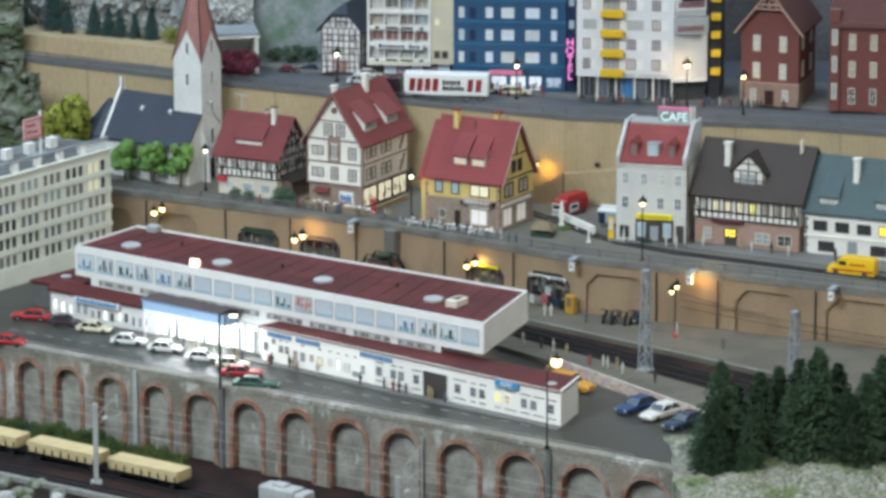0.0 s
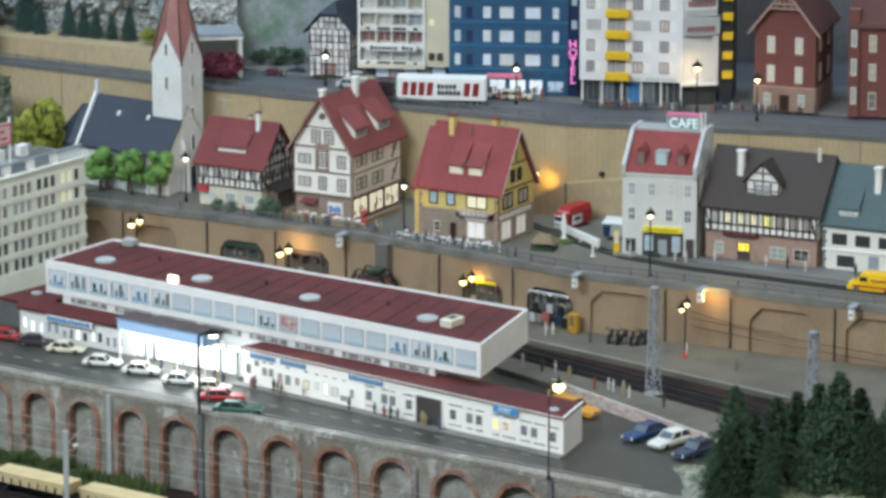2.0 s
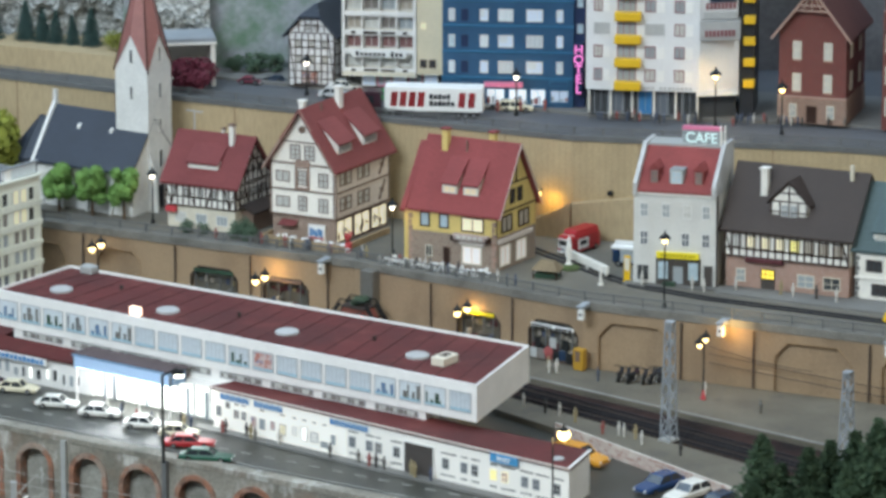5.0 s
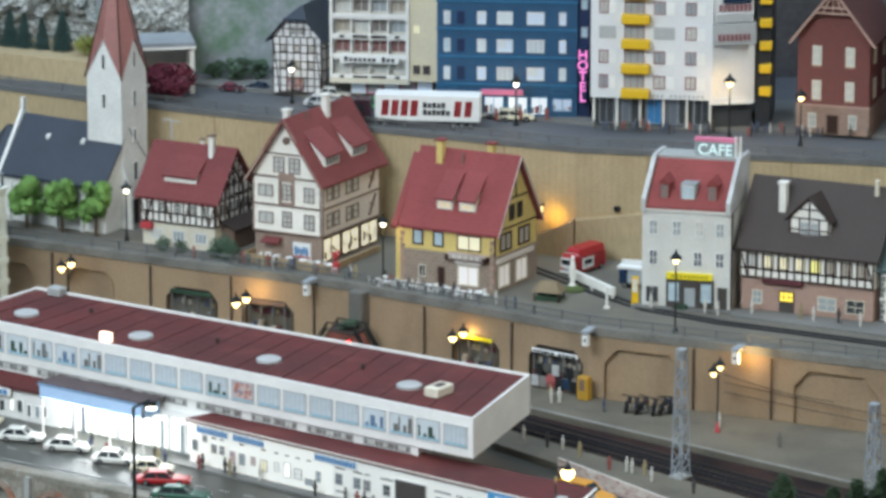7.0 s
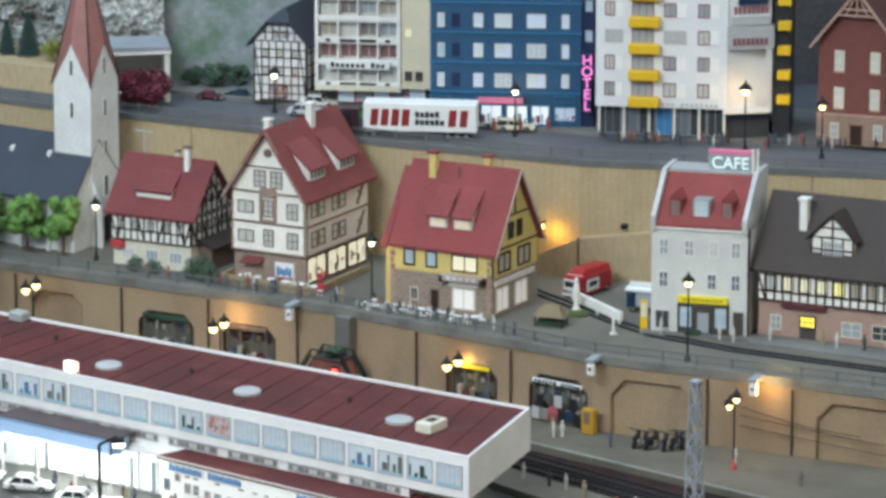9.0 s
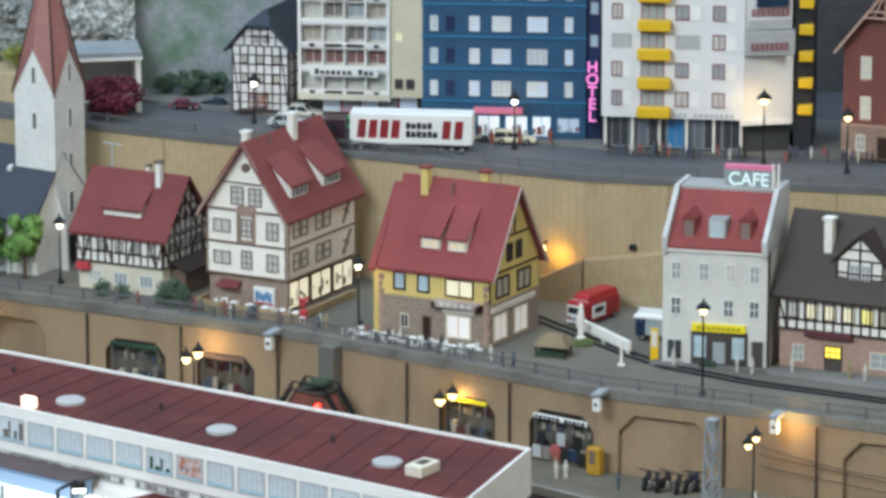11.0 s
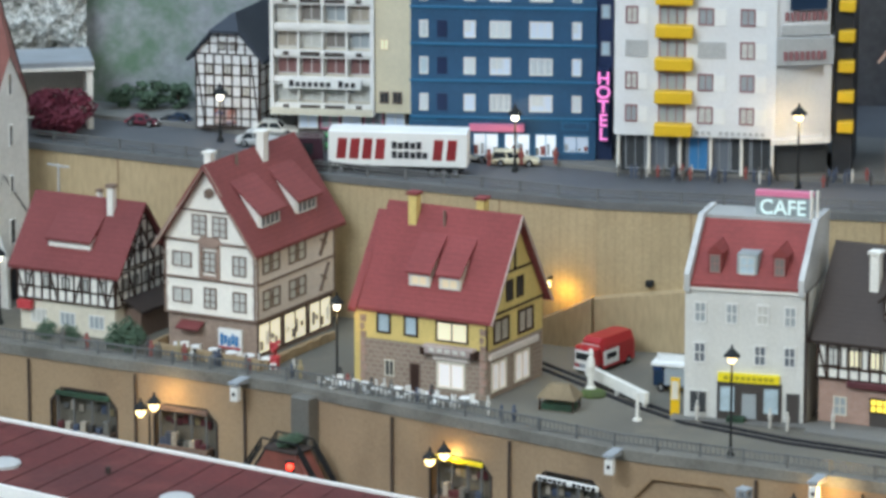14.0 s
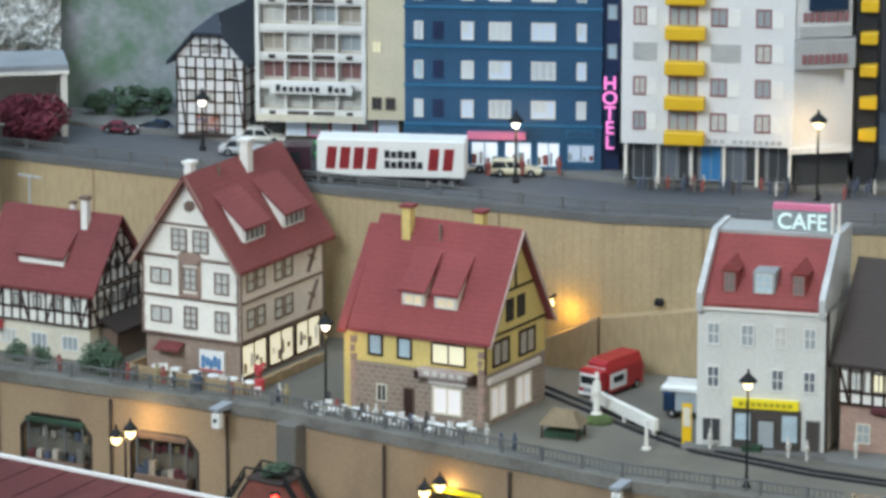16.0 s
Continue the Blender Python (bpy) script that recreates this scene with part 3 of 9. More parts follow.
def viaduct_wall():
    """Stone wall below the forecourt with blind brick arches."""
    at, n = seg_pose((-0.666, -0.176), (0.36, -0.838))
    w = thing("wall_viaduct", at, "weathered grey stone retaining wall with brick arches", "wall", kind="structure")
    z0 = -0.125
    # centre along the wall and outer radius of each arch
    arches = [(-0.228, 0.0265), (-0.156, 0.0265), (-0.084, 0.0265), (-0.011, 0.0270), (0.062, 0.0272), (0.136, 0.0285), (0.2145, 0.0290), (0.298, 0.0290), (0.378, 0.0320), (0.4625, 0.0315), (0.550, 0.0335), (0.640, 0.0365), (0.733, 0.0370), (0.831, 0.0385), (0.933, 0.0405), (1.039, 0.0425), (1.142, 0.0425)]
    bm = B()
    for i, (c, ro) in enumerate(arches):
        lo = (c + arches[i - 1][0]) / 2 if i else -0.95
        hi = (c + arches[i + 1][0]) / 2 if i + 1 < len(arches) else c + 0.40
        r, zs = ro - 0.0056, -0.0135 - ro
        arched(bm, lo, hi, z0, -0.004, c, r, zs, -0.016, 0.013)
        b1, b2 = B(), B()
        ring(b1, c, r - 0.001, ro, zs, z0 + 0.002, -0.0186, -0.0042)
        part("arch_ring", b1, "arch_brick", w)
        part("niche", box(b2, c - r - 0.004, c + r + 0.004, -0.0035, 0.006, z0, zs + r + 0.003), "niche", w)
    part("wall_face", bm, "stone", w)
    for x, m in ((0.262, "concrete"), (0.418, "fence_grey"), (0.982, "fence_grey")):
        part("pier", box(B(), x - 0.0035, x + 0.0035, -0.0215, -0.014, z0, -0.002), m, w)
    rs = random.Random(17)
    for c, k in ((0.2145, 1), (0.4665, 4), (0.556, 3), (0.640, 1), (0.733, 1)):
        for j in range(k):
            x, z, h = c + rs.uniform(-0.006, 0.008), rs.uniform(-0.090, -0.066), rs.uniform(0.010, 0.022)
            bm = B()
            pts = []
            for i in range(9):
                f = i / 8
                pts.append((x + 0.004 * noise.noise(Vector((c * 50, f * 4, j))), z + h * f, 0.0014 + 0.0034 * abs(noise.noise(Vector((f * 7, c * 40, j + 3.0))))))
            a = [bm.verts.new((px - pw, -0.0041, pz)) for px, pz, pw in pts]
            b = [bm.verts.new((px + pw, -0.0041, pz)) for px, pz, pw in pts]
            for i in range(8):
                bm.faces.new((a[i], b[i], b[i + 1], a[i + 1]))
            part("streak", bm, "streak", w)


viaduct_wall()


def street_wall(name, a, b, arches, ribs, shops=()):
    at, n = seg_pose(a, b)
    w = thing(name, at, "tan retaining wall with arches beside the platform", "wall", kind="structure")
    cuts = sorted(list(arches) + list(shops))
    bm, x = B(), 0.0
    for c, r in cuts:
        x1 = c + r + 0.008
        if c - r - 0.008 > x:
            box(bm, x, c - r - 0.008, 0.0, 0.010, 0.0, 0.0845)
        arched(bm, c - r - 0.008, x1, 0.0, 0.0845, c, r, 0.030 if r > 0.04 else (0.029 if (c, r) in shops else 0.038), 0.0, 0.012 if (c, r) in shops else 0.005, 3)
        x = x1
    box(bm, x, n, 0.0, 0.010, 0.0, 0.0845)
    part("wall_face", bm, "tan_wall", w)
    for c, r in arches:
        part("niche", box(B(), c - r - 0.003, c + r + 0.003, 0.0045, 0.0065, 0.0, 0.084), "tan_wall", w)
        b2 = B()
        zs = 0.030 if r > 0.04 else 0.038
        ring(b2, c, r - 0.0006, r + 0.0008, zs, 0.0, -0.0010, 0.002, 3)
        part("arch_trim", b2, "tan_rib", w)
    for c, r in shops:
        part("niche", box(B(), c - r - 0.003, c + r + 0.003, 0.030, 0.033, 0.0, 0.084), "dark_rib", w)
        b2 = B()
        ring(b2, c, r - 0.0006, r + 0.0010, 0.029, 0.0, -0.0010, 0.002, 3)
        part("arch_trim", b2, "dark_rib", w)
    for x in ribs:
        part("downpipe", rod(B(), (x, -0.003, 0.0), (x, -0.003, 0.082), 0.0013), "dark_rib", w)
    return w


WALL_A = street_wall("wall_street_west", (-1.75, 0.986), (-0.10, 0.171), ((1.36, 0.030), (1.475, 0.034)), (1.335, 1.42, 1.565, 1.682, 1.80), ((1.624, 0.036), (1.735, 0.034)))
WALL_B = street_wall("wall_street_middle", (-0.10, 0.171), (0.20, -0.035), (), (0.125, 0.255), ((0.200, 0.034), (0.318, 0.038)))
WALL_C = street_wall("wall_street_east", (0.20, -0.035), (1.75, -0.72), ((0.072, 0.050), (0.318, 0.052), (0.466, 0.055), (0.70, 0.055)), (0.138, 0.238, 0.395, 0.60))


def upper_wall():
    for i, (a, b) in enumerate(zip(UPPER, UPPER[1:])):
        at, n = seg_pose(a, b)
        w = thing("wall_upper_%d" % (i + 1), at, "tan plywood retaining wall below the upper street", "wall", kind="structure")
        bm = B()
        box(bm, 0, n, 0, 0.012, 0.088, 0.2265)
        part("wall_face", bm, "plywood_grooved" if i in (3, 4, 5) else "plywood", w)
        k = max(1, round(n / 0.16))
        for j in range(k):
            part("seam", box(B(), n * (j + 0.5) / k - 0.0006, n * (j + 0.5) / k + 0.0006, -0.0008, 0.001, 0.095, 0.226), "tan_rib", w)


upper_wall()


def railing(name, a, b, z, h, step, label, pickets=True, material="fence_grey"):
    at, n = seg_pose(a, b, z)
    r = thing(name, at, label, "railing")
    bm = B()
    box(bm, 0, n, -0.0006, 0.0006, h - 0.0016, h)
    part("top_rail", bm, material, r)
    part("lower_rail", box(B(), 0, n, -0.0005, 0.0005, h * 0.25, h * 0.25 + 0.0012), material, r)
    if pickets:
        k = int(n / 0.0046)
        pk = None
        for i in range(k):
            if pk is None:
                pk = part("picket", box(B(), -0.0004, 0.0004, -0.0004, 0.0004, h * 0.25, h), material, r).data
            else:
                shared("picket", pk, r, pose(i * n / k, 0, 0))
    else:
        part("middle_rail", box(B(), 0, n, -0.0005, 0.0005, h * 0.6, h * 0.6 + 0.0012), material, r)
    m = max(1, round(n / step))
    me = None
    for i in range(m + 1):
        at2 = pose(i * n / m, 0, 0)
        if me is None:
            me = part("post", box(B(), -0.001, 0.001, -0.001, 0.001, 0, h + 0.001), material, r, at=at2).data
        else:
            shared("post", me, r, at2)


LINE = offset(STREET, 0.005)
for a, b in zip(LINE[1:], LINE[2:]):
    railing("street_railing", a, b, 0.0945, 0.0125, 0.04, "dark grey metal railing along the street edge", a[0] < 0.4)
LINE2 = offset(UPPER, 0.004)
for a, b in zip(LINE2, LINE2[1:]):
    railing("upper_railing", a, b, 0.2335, 0.011, 0.04, "dark grey metal railing along the upper street", False)

# ---- tracks and platforms behind the station ----
tagged(part("track_bed", prism(B(), [(-0.75, 0.375), (-0.10, -0.035), (0.104, -0.174), (0.379, -0.443), (0.80, -0.85), (0.92, -0.75), (0.487, -0.389), (0.129, -0.096), (-0.05, 0.045), (-0.70, 0.445)], -0.001, 0.0015), "ballast"), "black ballast bed of the railway tracks", "track", kind="structure")
tagged(part("platform_back", prism(B(), [(-0.70, 0.452), (-0.05, 0.052), (0.129, -0.089), (0.487, -0.382), (0.92, -0.742), (1.05, -0.42), (0.95, -0.372), (0.20, -0.042), (-0.10, 0.164), (-0.72, 0.47)], 0.0, 0.007), "platform"), "worn grey concrete platform along the wall", "platform", kind="structure")
tagged(part("platform_front", prism(B(), [(0.06, -0.165), (0.085, -0.235), (0.165, -0.324), (0.420, -0.655), (0.50, -0.76), (0.66, -0.76), (0.374, -0.449), (0.100, -0.180)], 0.0, 0.0085), "platform"), "pale concrete platform beside the brick wall", "platform", kind="structure")
strip("platform_edge", [(-0.70, 0.452), (-0.05, 0.052), (0.129, -0.089), (0.487, -0.382), (0.92, -0.742)], 0.0005, 0.006, 0.006, 0.0076, "line_grey", "pale worn edge line of the platform", "platform edge")
for a, b in (((0.160, -0.322), (0.290, -0.491)), ((0.290, -0.491), (0.420, -0.660))):
    at, n = seg_pose(a, b)
    w = tagged(part("low_wall", box(B(), 0, n, -0.003, 0.0, 0.0, 0.018), "low_brick", at=at), "low red and white brick wall beside the platform", "wall")


def track(a, b, z, lit=True):
    at, n = seg_pose(a, b, z)
    t = thing("railway_track", at, "model railway track with dark rails and dark sleepers", "track")
    for y in (-0.00825, 0.00825):
        part("rail", box(B(), 0, n, y - 0.0007, y + 0.0007, 0.001, 0.0036), "ink", t)
    sl = None
    for i in range(int(n / 0.0085)):
        if sl is None:
            sl = part("sleeper", box(B(), 0.0, 0.0032, -0.015, 0.015, 0.0, 0.0013), "sleeper_brown", t).data
        else:
            shared("sleeper", sl, t, pose(i * 0.0085, 0, 0))


track((-0.66, 0.385), (0.115, -0.120), 0.0015)
track((0.115, -0.120), (0.80, -0.76), 0.0015)
track((-0.66, 0.355), (0.095, -0.142), 0.0015)
track((0.115, -0.155), (0.80, -0.80), 0.0015)
track((-1.3, 0.027), (0.7, -1.353), -0.125)
track((-1.3, 0.100), (0.7, -1.280), -0.125)

# tramway in the middle street
for a, b in (((0.10, 0.285), (0.139, 0.243)), ((0.139, 0.243), (0.229, 0.110)), ((0.229, 0.110), (0.272, 0.056)), ((0.272, 0.056), (0.361, -0.006)), ((0.361, -0.006), (0.66, -0.155)), ((0.66, -0.155), (0.98, -0.300))):
    at, n = seg_pose(a, b, 0.09)
    t = thing("tram_track", at, "dark tram rails let into the street", "track")
    for y in (-0.006, 0.006):
        part("rail", box(B(), 0, n, y - 0.0016, y + 0.0016, -0.001, 0.0022), "ink", t)

# dashes on the forecourt road and the bay lines
at, n = seg_pose((-0.666, -0.176), (0.36, -0.838))
lane = thing("lane_marking", at @ pose(0, 0, 0), "worn white dashes painted on the asphalt", "road marking", kind="structure")
me = None
for i in range(-3, 27):
    at2 = pose(0.005 + i * 0.034, 0.055, 0)
    if me is None:
        me = part("dash", box(B(), 0, 0.015, -0.0005, 0.0005, -0.001, 0.0006), "line_white", lane, at=at2).data
    else:
        shared("dash", me, lane, at2)
part("edge_line", box(B(), -0.3, 1.1, 0.0165, 0.0172, -0.001, 0.0006), "line_white", lane)

# ---- hill, rocks and backdrop behind ----


def rocky(name, x0, x1, z0, z1, base, amp, material, label, category, nx=60, nz=24, freq=9.0, lean=0.0, seed=0.0):
    """A craggy sheet with depth."""
    bm = B()
    rows = []
    for j in range(nz + 1):
        row = []
        for i in range(nx + 1):
            x, z = x0 + (x1 - x0) * i / nx, z0 + (z1 - z0) * j / nz
            p = Vector((x * freq + seed, z * freq, seed))
            d = noise.noise(p) * 0.6 + noise.noise(p * 2.3) * 0.35 + noise.noise(p * 5.1) * 0.25 + (0.4 - abs(noise.noise(p * 11.0))) * 0.22
            row.append(bm.verts.new((x, base(x) + lean * (z - z0) + amp * d, z)))
        rows.append(row)
    for j in range(nz):
        for i in range(nx):
            bm.faces.new((rows[j][i], rows[j][i + 1], rows[j + 1][i + 1], rows[j + 1][i]))
    a, b = rows[0], rows[-1]
    back = [bm.verts.new((v.co.x, v.co.y + 0.25, v.co.z)) for v in (a[0], a[-1], b[-1], b[0])]
    bm.faces.new(back)
    o = part(name, bm, material)
    return tagged(o, label, category, kind="structure")


tagged(part("backdrop_west", box(B(), -0.44, 0.300, 0.715, 0.735, 0.23, 0.75), "backdrop"), "dull blue-grey painted board behind the town", "backdrop", kind="structure")
# same board where little light reaches: the dimness is put into its colour
tagged(part("backdrop_east", box(B(), 0.300, 1.75, 0.715, 0.735, 0.23, 0.75), "backdrop_unlit"), "east end of the backdrop board, shade put into its slate-blue", "backdrop", kind="structure")
rocky("rock_wall", -1.7, -0.395, 0.235, 0.62, lambda x: 0.755 - 0.28 * (x + 0.40), 0.05, "rock", "pale grey plaster rock face behind the town", "rock", 300, 110, 30.0, lean=0.1)
rocky("rock_crag", -0.42, -0.315, 0.285, 0.60, lambda x: 0.68, 0.025, "rock", "pale grey plaster crag above the painted board", "rock", 90, 120, 26.0, lean=0.05, seed=7.0)
rocky("rock_left", -0.98, -0.665, 0.05, 0.235, lambda x: 0.625, 0.05, "rock_moss", "mossy grey plaster rock beside the hotel", "rock", 50, 40, 20.0, seed=4.0)
rocky("rock_left_upper", -1.1, -0.70, 0.22, 0.40, lambda x: 0.72, 0.06, "rock_moss", "dark mossy crag above the road", "rock", 50, 40, 20.0, seed=9.0)
hill = [(-1.6, 1.18), (-0.70, 0.765), (-0.42, 0.645), (-0.40, 0.66), (-0.40, 1.1), (-1.6, 1.3)]
tagged(part("hill_terrace", prism(B(), hill, 0.23, 0.264), "plywood"), "tan plywood terrace above the upper street", "wall", kind="structure")


# ---- parts of buildings ----
WIN = {}


def lattice(bm, w, h, fw, nx, nz, y0=-0.0012, y1=0.0003):
    """One frame with its bars, as a plate with openings."""
    def lines(n, a, b):
        out = [a, a + fw]
        for i in range(1, n):
            c = a + (b - a) * i / n
            out += [c - fw * 0.32, c + fw * 0.32]
        return out + [b - fw, b]
    xs, zs = lines(nx, -w / 2, w / 2), lines(nz, 0.0, h)
    f = [[bm.verts.new((x, y0, z)) for x in xs] for z in zs]
    b = [[bm.verts.new((x, y1, z)) for x in xs] for z in zs]

    def solid(i, j):
        return 0 <= i < len(xs) - 1 and 0 <= j < len(zs) - 1 and (i % 2 == 0 or j % 2 == 0)
    for j in range(len(zs) - 1):
        for i in range(len(xs) - 1):
            if not solid(i, j):
                continue
            bm.faces.new((f[j][i], f[j][i + 1], f[j + 1][i + 1], f[j + 1][i]))
            if not solid(i, j - 1):
                bm.faces.new((f[j][i + 1], f[j][i], b[j][i], b[j][i + 1]))
            if not solid(i, j + 1):
                bm.faces.new((f[j + 1][i], f[j + 1][i + 1], b[j + 1][i + 1], b[j + 1][i]))
            if not solid(i - 1, j):
                bm.faces.new((f[j][i], f[j + 1][i], b[j + 1][i], b[j][i]))
            if not solid(i + 1, j):
                bm.faces.new((f[j + 1][i + 1], f[j][i + 1], b[j][i + 1], b[j + 1][i + 1]))
    return bm


def window(parent, x, z, w, h, y=0.0, frame="frame_white", pane="pane", nx=2, nz=1, turn=0.0, fw=0.0011, name="window"):
    """A window on a wall, with frame bars standing proud and a pane behind them; x, z name its middle and sill."""
    key = (round(w, 4), round(h, 4), frame, pane, nx, nz, fw)
    if key not in WIN:
        bm = lattice(B(), w, h, fw, nx, nz)
        me = bpy.data.meshes.new("window_frame")
        bm.to_mesh(me)
        bm.free()
        me.materials.append(M[frame])
        bm = box(B(), -w / 2 + fw * 0.5, w / 2 - fw * 0.5, -0.0004, 0.0002, fw * 0.5, h - fw * 0.5)
        m2 = bpy.data.meshes.new("pane")
        bm.to_mesh(m2)
        bm.free()
        m2.materials.append(M[pane])
        WIN[key] = (me, m2)
    me, m2 = WIN[key]
    ob = shared(name, me, parent, pose(x + SKEW[0] * y, y, z, 0, 0, turn))
    shared("pane", m2, ob)
    return ob


def side_turn():
    return math.degrees(math.atan2(1.0, SKEW[0]))


def side_window(parent, wx, yy, z, w, h, **k):
    """A window on the wall at x = wx that faces +x; yy runs back from the front."""
    ob = window(parent, 0, z, w, h, turn=side_turn(), **k)
    ob.location = (wx + SKEW[0] * yy, yy, z)
    return ob


def gable_roof_x(bm, w, d, ze, rise, over=0.006, th=0.0025, front=0.006):
    """Two slopes with the ridge along x; slabs of the given thickness."""
    k = rise / (d / 2)
    lo = ze - k * front
    slab_yz(bm, [(-front, lo), (d / 2, ze + rise), (d / 2, ze + rise + th * 1.4), (-front, lo + th * 1.4)], -over, w + over)
    slab_yz(bm, [(d + front, lo), (d + front, lo + th * 1.4), (d / 2, ze + rise + th * 1.4), (d / 2, ze + rise)], -over, w + over)
    return bm


def gable_roof_y(bm, w, d, ze, rise, over=0.006, th=0.0025, side=0.006):
    k = rise / (w / 2)
    lo = ze - k * side
    slab_xz(bm, [(-side, lo), (w / 2, ze + rise), (w / 2, ze + rise + th * 1.4), (-side, lo + th * 1.4)], -over, d + over)
    slab_xz(bm, [(w + side, lo), (w + side, lo + th * 1.4), (w / 2, ze + rise + th * 1.4), (w / 2, ze + rise)], -over, d + over)
    return bm


def body_gable_x(bm, w, d, z0, ze, rise):
    return slab_yz(bm, [(0, z0), (d, z0), (d, ze), (d / 2, ze + rise), (0, ze)], 0, w)


def body_gable_y(bm, w, d, z0, ze, rise):
    return slab_xz(bm, [(0, z0), (w, z0), (w, ze), (w / 2, ze + rise), (0, ze)], 0, d)


def chimney(parent, x, y, z0, z1, w=0.008, material="white_plaster", cap="brown_trim"):
    c = part("chimney", box(B(), x - w / 2, x + w / 2, y - w / 2, y + w / 2, z0, z1), material, parent)
    part("chimney_cap", box(B(), x - w * 0.7, x + w * 0.7, y - w * 0.7, y + w * 0.7, z1, z1 + 0.0025), cap, c)
    return c


def timbering(parent, w, z0, z1, n, y=0.0, side=None, braces=(), rails=(0.5,), t=0.0014, name="timber_frame"):
    """Half-timbering on a wall: posts, rails and braces that stand proud of the plaster. side: (x of the wall, depth)."""
    bm = B()

    def b3(x0, za, x1, zb):
        if side is None:
            bar(bm, (x0, y - 0.0004, za), (x1, y - 0.0004, zb), t, 0.0016)
        else:
            bar(bm, (side + 0.0004, x0, za), (side + 0.0004, x1, zb), t, 0.0016)
    for i in range(n + 1):
        x = t / 2 + (w - t) * i / n
        b3(x, z0, x, z1)
    for f in (0.0, *rails, 1.0):
        z = z0 + (z1 - z0) * f
        b3(0, z, w, z)
    for i in braces:
        x0, x1 = w * i / n, w * (i + 1) / n
        if i % 2:
            b3(x0, z0, x1, z1)
        else:
            b3(x1, z0, x0, z1)
    return part(name, bm, "timber", parent)


def gable_timbering(parent, span, ze, rise, rows=3, cols=4, y=0.0, side=None, t=0.0014):
    """Timbers inside a gable triangle."""
    def b3(x0, za, x1, zb):
        bm = B()
        if side is None:
            bar(bm, (x0, y - 0.0004, za), (x1, y - 0.0004, zb), t, 0.0016)
        else:
            bar(bm, (side + 0.0004, x0, za), (side + 0.0004, x1, zb), t, 0.0016)
        part("gable_beam", bm, "timber", parent)
    for k in range(rows):
        f = k / rows
        b3(span / 2 * f, ze + rise * f, span - span / 2 * f, ze + rise * f)
    for c in range(1, cols):
        x = span * c / cols
        b3(x, ze, x, ze + rise * (1 - abs(2 * c / cols - 1)))
    b3(span * 0.25, ze, span * 0.5, ze + rise * 0.66)
    b3(span * 0.75, ze, span * 0.5, ze + rise * 0.66)
    b3(0, ze, span / 2, ze + rise)
    b3(span, ze, span / 2, ze + rise)


def shed_dormer(parent, x, w, y0, z0, h, back, face="white", panes=2, roof="red_roof", glass="pane"):
    """A dormer on the front slope: cheeks, front and a flatter roof that dies into the slope."""
    yb, zb = back
    bm = B()
    slab_yz(bm, [(y0, z0), (yb, zb), (y0, z0 + h)], x - w / 2, x + w / 2)
    d = part("dormer", bm, face, parent)
    b2 = B()
    slab_yz(b2, [(y0 - 0.003, z0 + h - 0.001), (yb + 0.002, zb), (yb + 0.002, zb + 0.003), (y0 - 0.003, z0 + h + 0.0015)], x - w / 2 - 0.002, x + w / 2 + 0.002)
    part("dormer_roof", b2, roof, d)
    if panes:
        window(d, x, z0 + h * 0.18, w * 0.82, h * 0.68, y=y0, pane=glass, nx=panes)
    return d


